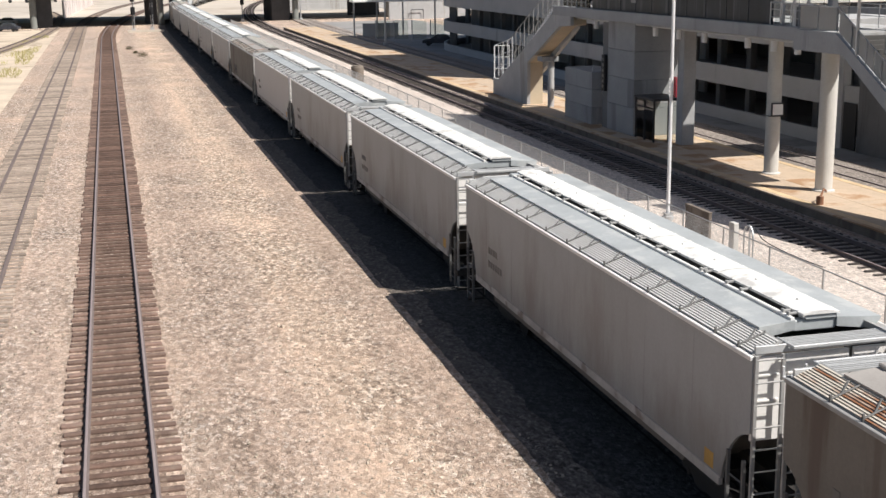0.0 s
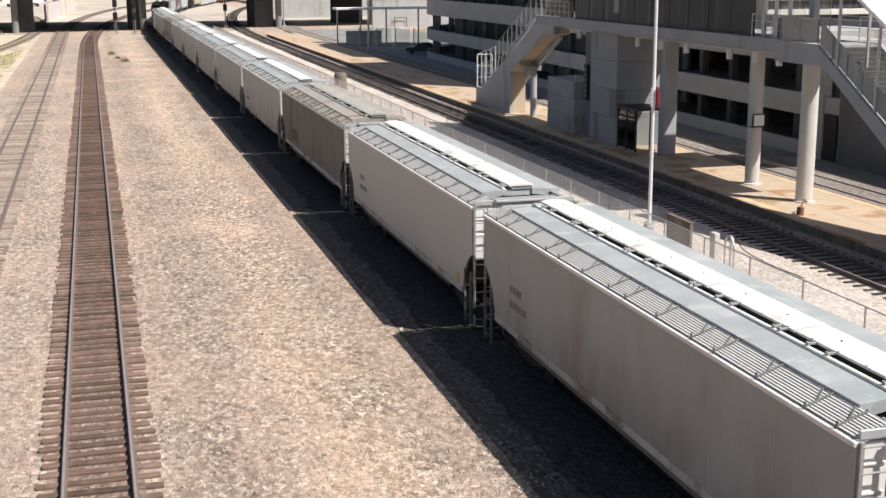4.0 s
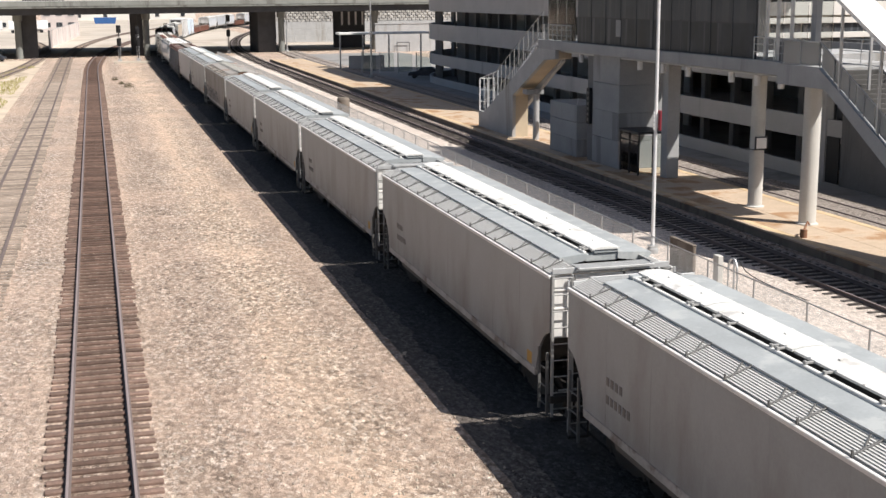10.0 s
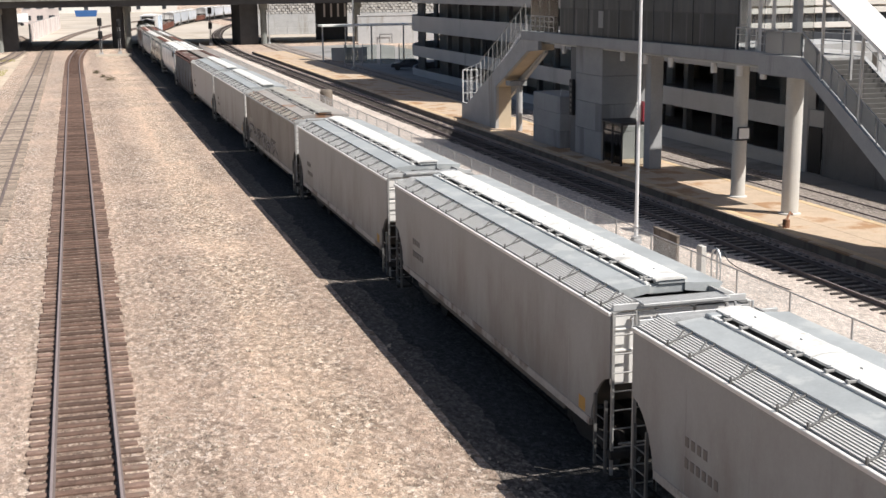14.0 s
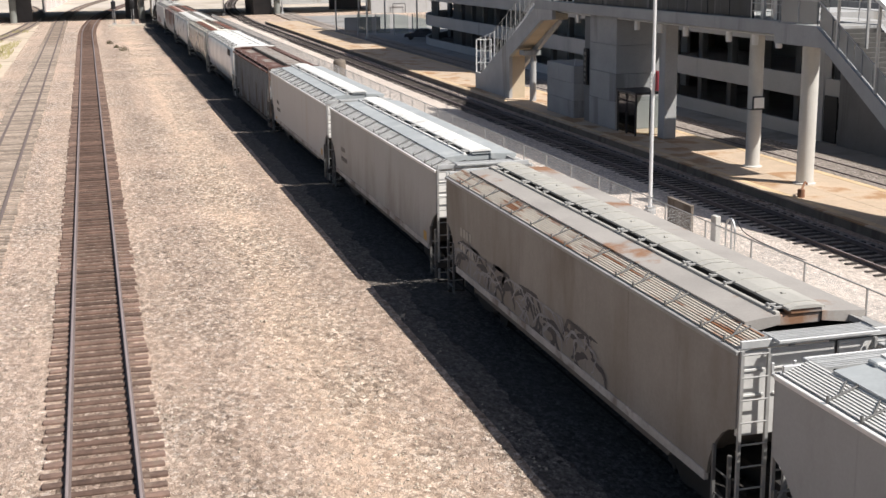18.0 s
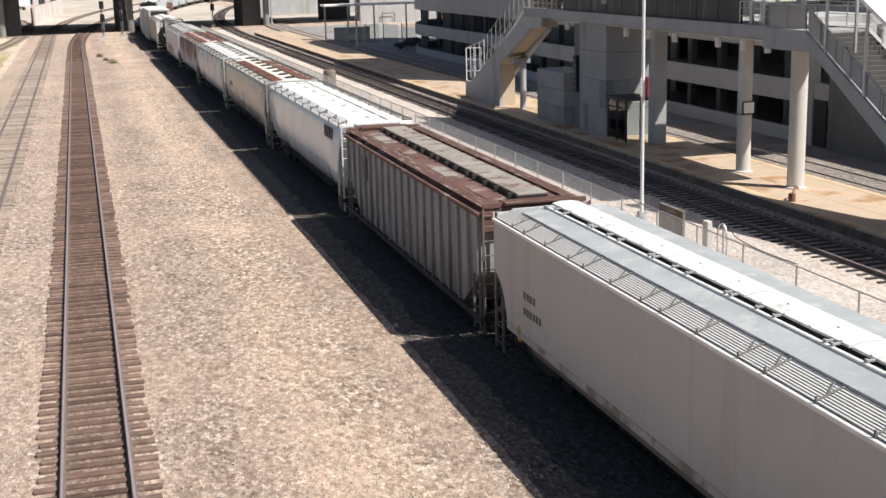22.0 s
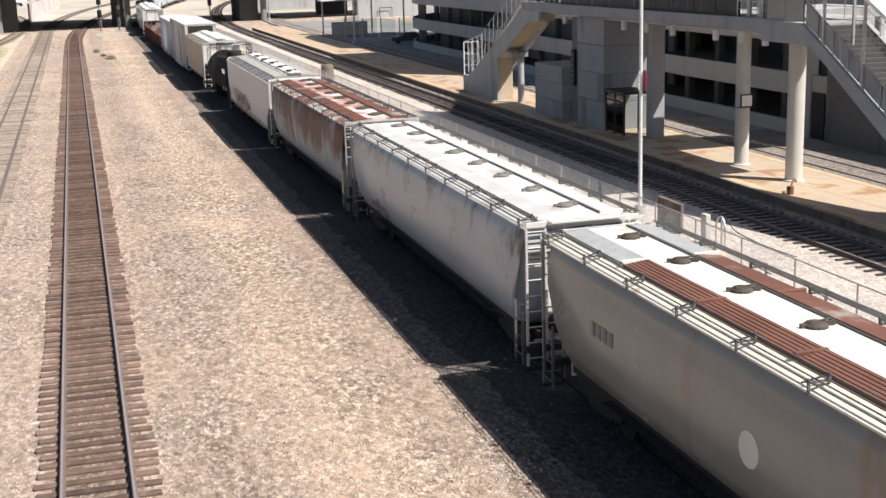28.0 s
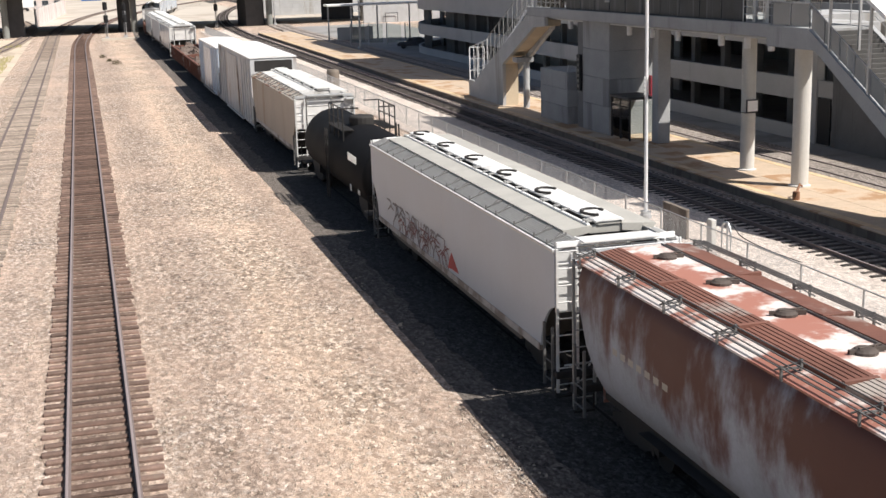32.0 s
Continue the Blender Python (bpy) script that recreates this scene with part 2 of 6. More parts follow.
# oil and grease have darkened the middle of the main track's ties
tn, tl = M["tie"].node_tree.nodes, M["tie"].node_tree.links
coat, apart, away, fade, blend = tn.new("ShaderNodeTexCoord"), tn.new("ShaderNodeSeparateXYZ"), tn.new("ShaderNodeMath"), tn.new("ShaderNodeMapRange"), tn.new("ShaderNodeMix")
away.operation, blend.data_type, blend.blend_type = "ABSOLUTE", "RGBA", "MULTIPLY"
tl.new(coat.outputs["Object"], apart.inputs[0])
tl.new(apart.outputs["X"], away.inputs[0])
tl.new(away.outputs[0], fade.inputs["Value"])
fade.inputs["From Min"].default_value, fade.inputs["From Max"].default_value = 0.85, 0.55
tl.new(fade.outputs[0], blend.inputs["Factor"])
tl.new(tn["Principled BSDF"].inputs["Base Color"].links[0].from_socket, blend.inputs["A"])
blend.inputs["B"].default_value = (0.68, 0.64, 0.62, 1)
tl.new(blend.outputs["Result"], tn["Principled BSDF"].inputs["Base Color"])
M["concrete"] = mat("concrete", (0.40, 0.405, 0.41), 0.85, var=0.14, scale=0.5, fine=9, stain=(0.30, 0.29, 0.27), stain_at=0.62, stain_scale=0.5, streak=0.12)
M["concrete_pale"] = mat("concrete_pale", (0.55, 0.54, 0.51), 0.85, var=0.1, scale=0.5, fine=9, stain=(0.42, 0.39, 0.35), stain_at=0.62, stain_scale=0.6, streak=0.2)
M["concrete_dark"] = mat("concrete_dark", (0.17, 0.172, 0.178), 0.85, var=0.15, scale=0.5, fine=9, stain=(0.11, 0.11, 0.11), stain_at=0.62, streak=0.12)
# warm tone paints the platform's bounced light onto the stair soffit
M["concrete_bounce"] = mat("concrete_bounce", (0.50, 0.42, 0.31), 0.85, var=0.12, scale=0.6, fine=9)
M["platform"] = mat("platform", (0.52, 0.41, 0.305), 0.8, var=0.2, scale=0.35, fine=8, stain=(0.37, 0.225, 0.125), stain_at=0.57, stain_scale=0.35)
M["yellow"] = mat("yellow", (0.60, 0.45, 0.28), 0.75, var=0.25, scale=1.0)
M["galv"] = mat("galv", (0.50, 0.51, 0.52), 0.45, metal=0.6, var=0.12, scale=2)
M["steel_white"] = mat("steel_white", (0.70, 0.71, 0.72), 0.5, var=0.08, scale=2)
M["steel_dark"] = mat("steel_dark", (0.055, 0.055, 0.06), 0.55, metal=0.3, var=0.2)
M["black"] = mat("black", (0.018, 0.018, 0.02), 0.6, var=0.3)
M["void"] = mat("void", (0.012, 0.012, 0.013), 0.95, var=0.3)


# ---- mesh helpers ----
def add_box(bm, x0, x1, y0, y1, z0, z1, m=None):
    vs = [bm.verts.new(p) for p in ((x0, y0, z0), (x1, y0, z0), (x1, y1, z0), (x0, y1, z0), (x0, y0, z1), (x1, y0, z1), (x1, y1, z1), (x0, y1, z1))]
    if m is not None:
        for v in vs:
            v.co = m @ v.co
    for f in ((0, 3, 2, 1), (4, 5, 6, 7), (0, 1, 5, 4), (1, 2, 6, 5), (2, 3, 7, 6), (3, 0, 4, 7)):
        bm.faces.new([vs[i] for i in f])


def add_bar(bm, a, b, r=0.02, n=6):
    """A round bar from a to b."""
    a, b = Vector(a), Vector(b)
    q = (b - a).to_track_quat("Z", "Y")
    ring = []
    for p in (a, b):
        ring.append([bm.verts.new(p + q @ Vector((r * math.cos(2 * math.pi * (i + 0.5) / n), r * math.sin(2 * math.pi * (i + 0.5) / n), 0))) for i in range(n)])
    for i in range(n):
        bm.faces.new((ring[0][i], ring[0][(i + 1) % n], ring[1][(i + 1) % n], ring[1][i]))
    bm.faces.new(ring[0][::-1])
    bm.faces.new(ring[1])


def tube(pts, r=0.02, n=6):
    """One bent pipe through points."""
    bm = bmesh.new()
    rings = []
    for i, p in enumerate(pts):
        d = Vector(pts[min(i + 1, len(pts) - 1)]) - Vector(pts[max(i - 1, 0)])
        q = d.to_track_quat("Z", "Y")
        rings.append([bm.verts.new(Vector(p) + q @ Vector((r * math.cos(2 * math.pi * k / n), r * math.sin(2 * math.pi * k / n), 0))) for k in range(n)])
    for a, b in zip(rings, rings[1:]):
        for i in range(n):
            bm.faces.new((a[i], a[(i + 1) % n], b[(i + 1) % n], b[i]))
    bm.faces.new(rings[0][::-1])
    bm.faces.new(rings[-1])
    return bm


def add_prism(bm, poly, axis, lo, hi):
    """A closed prism: a polygon of (u, v) pushed along an axis: 'x' (u=y, v=z), 'y' (u=x, v=z) or 'z' (u=x, v=y)."""
    def at(u, v, w):
        return {"x": (w, u, v), "y": (u, w, v), "z": (u, v, w)}[axis]
    a = [bm.verts.new(at(u, v, lo)) for u, v in poly]
    b = [bm.verts.new(at(u, v, hi)) for u, v in poly]
    k = len(poly)
    bm.faces.new(a[::-1])
    bm.faces.new(b)
    for i in range(k):
        bm.faces.new((a[i], a[(i + 1) % k], b[(i + 1) % k], b[i]))


def add_turned(bm, prof, n=16, at=(0, 0, 0), axis="z"):
    """A turned solid: prof is a list of (radius, height)."""
    rings = []
    for r, h in prof:
        ring = []
        for i in range(n):
            a = 2 * math.pi * i / n
            p = {"z": (r * math.cos(a), r * math.sin(a), h), "x": (h, r * math.cos(a), r * math.sin(a)), "y": (r * math.sin(a), h, r * math.cos(a))}[axis]
            ring.append(bm.verts.new(Vector(p) + Vector(at)))
        rings.append(ring)
    for a, b in zip(rings, rings[1:]):
        for i in range(n):
            bm.faces.new((a[i], a[(i + 1) % n], b[(i + 1) % n], b[i]))
    bm.faces.new(rings[0][::-1])
    bm.faces.new(rings[-1])


def mesh_of(bm, name, bevel=0.0, smooth=False):
    bmesh.ops.recalc_face_normals(bm, faces=bm.faces)
    if bevel:
        bmesh.ops.bevel(bm, geom=[e for e in bm.edges if e.is_manifold and e.calc_face_angle(0) > 0.6], offset=bevel, segments=1, affect="EDGES")
    if smooth:
        for f in bm.faces:
            f.smooth = True
    me = bpy.data.meshes.new(name)
    bm.to_mesh(me)
    bm.free()
    return me


def place(name, me, material, parent=None, m=None, label=""):
    """An object on a mesh that others may share; its material is its own."""
    if not me.materials:
        me.materials.append(material)
    ob = new(name, me)
    if me.materials[0] != material:
        ob.material_slots[0].link = "OBJECT"
        ob.material_slots[0].material = material
    if parent:
        ob.parent = parent
    if m is not None:
        ob.matrix_basis = m
    if label:
        ob["label"] = label
    return ob


def part(name, bm, material, parent=None, label="", bevel=0.0, smooth=False):
    return place(name, mesh_of(bm, name, bevel, smooth), material, parent, None, label)


def boxes(*rows):
    bm = bmesh.new()
    for r in rows:
        add_box(bm, *r)
    return bm


def bars(rows, r=0.02, n=6):
    bm = bmesh.new()
    for a, b in rows:
        add_bar(bm, a, b, r, n)
    return bm


def thing(name, label, category, group="", kind="", m=None):
    ob = tagged(new(name), label, category, group, kind)
    if m is not None:
        ob.matrix_basis = m
    return ob


# ---- ground and tracks ----
XT = 12.0           # middle of the freight train's track, before its true size is set
SIZE = 1.077         # the long cars' true size against the drawing sizes below
RAIL_Z = -0.2        # the freight track lies lower than the main track
LIFT = 0.594         # running gear above the drawing's base line
BEND, RADIUS = 195.0, 900.0
GZ = -0.235          # top of the ballast, below the railhead


def along(x0, s, bend=BEND):
    """Place and heading at the length s of the track that starts at x0 and bends to the right past bend."""
    if s <= bend:
        return Vector((x0, s, 0)), 0.0
    r = RADIUS + XT - x0
    a = (s - bend) / r
    return Vector((x0 + r * (1 - math.cos(a)), bend + r * math.sin(a), 0)), -a


def train_way(s):
    """Place and heading at the length s of the freight track."""
    p, h = along(XT, s / SIZE)
    return Vector((EYE[0] + (p.x - EYE[0]) * SIZE, p.y * SIZE, RAIL_Z)), h


def ground():
    bm = bmesh.new()
    vs = [bm.verts.new((x, y, GZ)) for x, y in ((-2500, -400), (2500, -400), (2500, 4000), (-2500, 4000))]
    bm.faces.new(vs)
    g = part("ground", bm, M["ballast"])
    tagged(g, "pale tan crushed-stone ballast covering the rail yard", "ground", kind="structure")
    rnd = random.Random(4)
    bm = bmesh.new()
    for i in range(2600):
        y = 24 + 70 * rnd.random() ** 1.7
        x = rnd.uniform(-9, 9.5)
        if abs(x) < 1.5 or abs(x + 4.7) < 1.3:
            continue
        s = rnd.uniform(0.025, 0.06) * (2.2 if rnd.random() < 0.02 else 1)
        m = Matrix.Translation((x, y, GZ + s * 0.25)) @ Euler((rnd.random() * 6, rnd.random() * 6, rnd.random() * 6)).to_matrix().to_4x4()
        tip = [bm.verts.new(m @ Vector(p)) for p in ((s, 0, 0), (-s * 0.8, 0.2 * s, 0), (0, s * 0.9, 0.1 * s), (0.1 * s, -s, 0), (0, 0, s * 0.8), (0, 0.1 * s, -s * 0.7))]
        for a, b, c in ((0, 2, 4), (2, 1, 4), (1, 3, 4), (3, 0, 4), (2, 0, 5), (1, 2, 5), (3, 1, 5), (0, 3, 5)):
            bm.faces.new((tip[a], tip[b], tip[c]))
    tagged(part("loose_stones", bm, M["stone"]), "scattered larger pieces of pale crushed stone", "stones", kind="stuff")


def wavy_strip(name, label, way, s0, s1, half_width, z, material, wave, seed):
    """A strip of other ballast along a track, with ragged edges."""
    bm = bmesh.new()
    prev = None
    n = int((s1 - s0) / 0.6)
    for k in range(n + 1):
        s = s0 + (s1 - s0) * k / n
        p, h = way(s)
        cur = []
        for side in (-1, 1):
            w = half_width + wave * (noise.noise((s * 0.9, seed + side, 0)) + 0.6 * noise.noise((s * 0.15, seed - side, 3)))
            cur.append(bm.verts.new((p.x + side * w * math.cos(h), p.y + side * w * math.sin(h), z)))
        if prev:
            bm.faces.new((prev[0], prev[1], cur[1], cur[0]))
        prev = cur
    tagged(part(name, bm, material), label, "ballast", kind="structure")


TIE_MESH = {}


def tie_mesh(k):
    if k not in TIE_MESH:
        rnd = random.Random(k)
        bm = bmesh.new()
        e0, e1 = rnd.uniform(-0.06, 0.05), rnd.uniform(-0.05, 0.06)
        add_box(bm, -1.34 + e0, 1.34 + e1, -0.105, 0.105, -0.36, -0.138)
        TIE_MESH[k] = mesh_of(bm, "tie", 0.03)
    return TIE_MESH[k]


RAIL_PROFILE = [(-0.076, -0.165), (0.076, -0.165), (0.076, -0.122), (0.014, -0.10), (0.014, -0.045), (0.038, -0.035), (0.038, -0.004), (-0.038, -0.004), (-0.038, -0.035), (-0.014, -0.045), (-0.014, -0.10), (-0.076, -0.122)]


def sweep(bm, prof, pts):
    """Push a profile of (across, up) along points with headings."""
    rings = []
    for p, h in pts:
        c, s = math.cos(h), math.sin(h)
        rings.append([bm.verts.new((p.x + u * c, p.y + u * s, p.z + v)) for u, v in prof])
    k = len(prof)
    for a, b in zip(rings, rings[1:]):
        for i in range(k):
            bm.faces.new((a[i], a[(i + 1) % k], b[(i + 1) % k], b[i]))
    bm.faces.new(rings[0][::-1])
    bm.faces.new(rings[-1])


def track(name, label, way, s0, s1, near, tie_material, pitch=0.57, head=True, seed=1, rail_material="rail"):
    """A railway track: two rails, ties as pieces over the stretch near, the rest joined."""
    t = thing(name, label, "railway track", kind="structure")
    steps = [s0 + (s1 - s0) * i / 80 for i in range(81)]
    pts = [way(s) for s in steps]
    for side in (-1, 1):
        off = [(p + Vector((0.7525 * side * math.cos(h), 0.7525 * side * math.sin(h), 0)), h) for p, h in pts]
        bm = bmesh.new()
        sweep(bm, RAIL_PROFILE, off)
        rail = part("rail", bm, M[rail_material], t)
        if head:
            bm = bmesh.new()
            sweep(bm, [(-0.03, -0.004), (0.03, -0.004), (0.024, 0.0), (-0.024, 0.0)], off)
            part("rail_head", bm, M["rail_head"], rail, "polished steel railhead")
    rnd = random.Random(seed)
    far = bmesh.new()
    s, count = s0, 0
    while s < s1:
        p, h = way(s)
        m = Matrix.Translation(p + Vector((rnd.uniform(-0.035, 0.035), 0, rnd.uniform(-0.02, 0.0)))) @ Matrix.Rotation(h + rnd.uniform(-0.02, 0.02), 4, "Z")
        if near[0] <= s <= near[1] and count < 300:
            place("tie", tie_mesh(rnd.randrange(6)), tie_material, t, m)
            count += 1
        else:
            add_box(far, -1.34, 1.34, -0.105, 0.105, -0.36, -0.165, m)
        s += pitch * rnd.uniform(0.94, 1.06)
    if far.verts:
        tagged(part("far_ties", far, tie_material, t), kind="stuff")
    return t


def side_way(s):
    return along(-4.72, s, 235.0)


def third_way(s):
    a = (250 - s) / 640
    return Vector((-9.4 - 640 * (1 - math.cos(a)) * 1.0 - 0.012 * (250 - s), s, 0)), a + 0.012


# ---- the freight train ----
M["car_grey"] = mat("car_grey", (0.315, 0.336, 0.348), 0.45, var=0.12, scale=0.35, fine=14, bump=0.05, stain=(0.205, 0.20, 0.192), stain_at=0.56, stain_scale=0.7, streak=0.35, upper=(4.3, 1.5), soft=0.2)
M["sill_grey"] = mat("sill_grey", (0.43, 0.42, 0.41), 0.6, var=0.25, scale=1.2, fine=14, stain=(0.22, 0.19, 0.17), stain_at=0.55, stain_scale=0.9)
M["car_light"] = mat("car_light", (0.43, 0.44, 0.45), 0.45, var=0.08, scale=0.35, fine=14, bump=0.05, stain=(0.40, 0.385, 0.37), stain_at=0.6, stain_scale=1.3, streak=0.06)
M["car_brown"] = mat("car_brown", (0.185, 0.173, 0.152), 0.75, var=0.16, scale=0.5, fine=14, bump=0.08, stain=(0.13, 0.105, 0.088), stain_at=0.57, stain_scale=0.7, streak=0.12)
M["eave_light"] = mat("eave_light", (0.74, 0.73, 0.71), 0.55, var=0.1, scale=2)
M["slat_light"] = mat("slat_light", (0.56, 0.56, 0.55), 0.6, var=0.1, scale=2)
M["mesh_plate"] = mat("mesh_plate", (0.46, 0.47, 0.475), 0.5, metal=0.2, var=0.15, scale=3)
M["roof_grey"] = mat("roof_grey", (0.37, 0.395, 0.405), 0.5, var=0.14, scale=0.9, fine=16, bump=0.08, stain=(0.46, 0.48, 0.48), stain_at=0.57, stain_scale=1.4)
M["roof_rust"] = mat("roof_rust", (0.34, 0.32, 0.30), 0.7, var=0.15, scale=0.6, fine=20, stain=(0.26, 0.14, 0.08), stain_at=0.6, stain_scale=0.5)
M["hatch_white"] = mat("hatch_white", (0.72, 0.72, 0.70), 0.55, var=0.1, scale=1.6, fine=20, bump=0.1, stain=(0.52, 0.51, 0.49), stain_at=0.62, stain_scale=1.2)
M["hatch_grey"] = mat("hatch_grey", (0.40, 0.39, 0.36), 0.7, var=0.12, scale=1.0, fine=20)
M["oxide"] = mat("oxide", (0.17, 0.075, 0.055), 0.75, var=0.25, scale=0.7, fine=18, stain=(0.34, 0.30, 0.27), stain_at=0.62, stain_scale=0.5)
# dark tone paints in the shade under the slope sheets
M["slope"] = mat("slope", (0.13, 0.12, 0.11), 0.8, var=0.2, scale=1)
M["bracket"] = mat("bracket", (0.13, 0.13, 0.128), 0.6, var=0.2, scale=3)
# near-black fittings; on the underframe this tone also holds the shade there
M["under"] = mat("under", (0.03, 0.028, 0.027), 0.8, var=0.3, scale=2)
M["wheel"] = mat("wheel", (0.03, 0.026, 0.024), 0.8, metal=0.0, var=0.3, scale=4)

CACHE = {}


def shared(key, make, bevel=0.0, smooth=False):
    if key not in CACHE:
        CACHE[key] = mesh_of(make(), key[0] if isinstance(key, tuple) else key, bevel, smooth)
    return CACHE[key]


def truck_frame():
    bm = bmesh.new()
    for sx in (-1, 1):
        add_prism(bm, [(-1.15, 0.42), (-1.15, 0.62), (-0.55, 0.78), (0.55, 0.78), (1.15, 0.62), (1.15, 0.42), (0.8, 0.42), (0.45, 0.28), (-0.45, 0.28), (-0.8, 0.42)], "x", sx * 1.0 - 0.09, sx * 1.0 + 0.09)
    add_box(bm, -0.95, 0.95, -0.22, 0.22, 0.5, 0.85)
    return bm


def wheel_set():
    bm = bmesh.new()
    for sx in (-1, 1):
        add_turned(bm, [(0.46, -0.075), (0.46, -0.05), (0.42, -0.045), (0.42, 0.07), (0.2, 0.06)] if sx < 0 else [(0.2, -0.06), (0.42, -0.07), (0.42, 0.045), (0.46, 0.05), (0.46, 0.075)], 20, (sx * 0.7525, 0, 0.42), "x")
    add_turned(bm, [(0.08, -1.1), (0.08, 1.1)], 8, (0, 0, 0.42), "x")
    return bm


def running_gear(car, half):
    """Two trucks with wheels, couplers, hand-brake pipes under a car of that half length."""
    for sy in (-1, 1):
        tr = place("truck", shared("truck", truck_frame), M["under"], car, Matrix.Translation((0, sy * (half - 2.3), LIFT)))
        for dy in (-0.88, 0.88):
            place("wheelset", shared("wheelset", wheel_set, smooth=False), M["wheel"], tr, Matrix.Translation((0, dy, 0)))
        def cpl():
            bm = boxes((-0.1, 0.1, -0.55, 0.3, 0.72, 0.95))
            add_prism(bm, [(-0.17, -0.25), (0.05, -0.3), (0.17, -0.12), (0.17, 0.1), (-0.17, 0.1)], "z", 0.68, 1.0)
            return bm
        place("coupler", shared("coupler", cpl, 0.02), M["under"], car, Matrix.Translation((0, sy * (half + 0.32), LIFT)) @ Matrix.Rotation(0 if sy < 0 else math.pi, 4, "Z"))
    place("centre_sill", shared(("centre_sill", half), lambda: boxes((-0.3, 0.3, -half, half, 1.25, 1.6))), M["under"], car)



def flip(sy):
    return Matrix.Rotation(0 if sy < 0 else math.pi, 4, "Z")


def ladder_mesh(w, z0, z1, step=0.4):
    def make():
        bm = boxes((-w / 2 - 0.03, -w / 2 + 0.03, -0.03, 0.03, z0, z1), (w / 2 - 0.03, w / 2 + 0.03, -0.03, 0.03, z0, z1))
        z = z0 + 0.2
        while z < z1:
            add_bar(bm, (-w / 2, -0.02, z), (w / 2, -0.02, z), 0.018, 5)
            z += step
        return bm
    return shared(("ladder", w, z0, z1, step), make)


def side_sheet(half, bottom, top, cut):
    """A side sheet of the car body with the rounded cut-outs at its lower corners."""
    def make():
        pts = []
        for sy in (-1, 1):
            c = []
            for k in range(7):
                a = k / 6 * math.pi / 2
                c.append((sy * (half - 0.1 - cut * math.cos(a) ** 1.3), bottom + 1.15 * math.sin(a) ** 1.2))
            pts.append(c)
        poly = pts[0][::1] + [(-half, bottom + 1.2), (-half, top)]
        poly = poly + [(half, top), (half, bottom + 1.2)] + pts[1][::-1]
        bm = bmesh.new()
        add_prism(bm, poly, "x", -0.03, 0.03)
        return bm
    return shared(("side_sheet", half, bottom, top, cut), make)


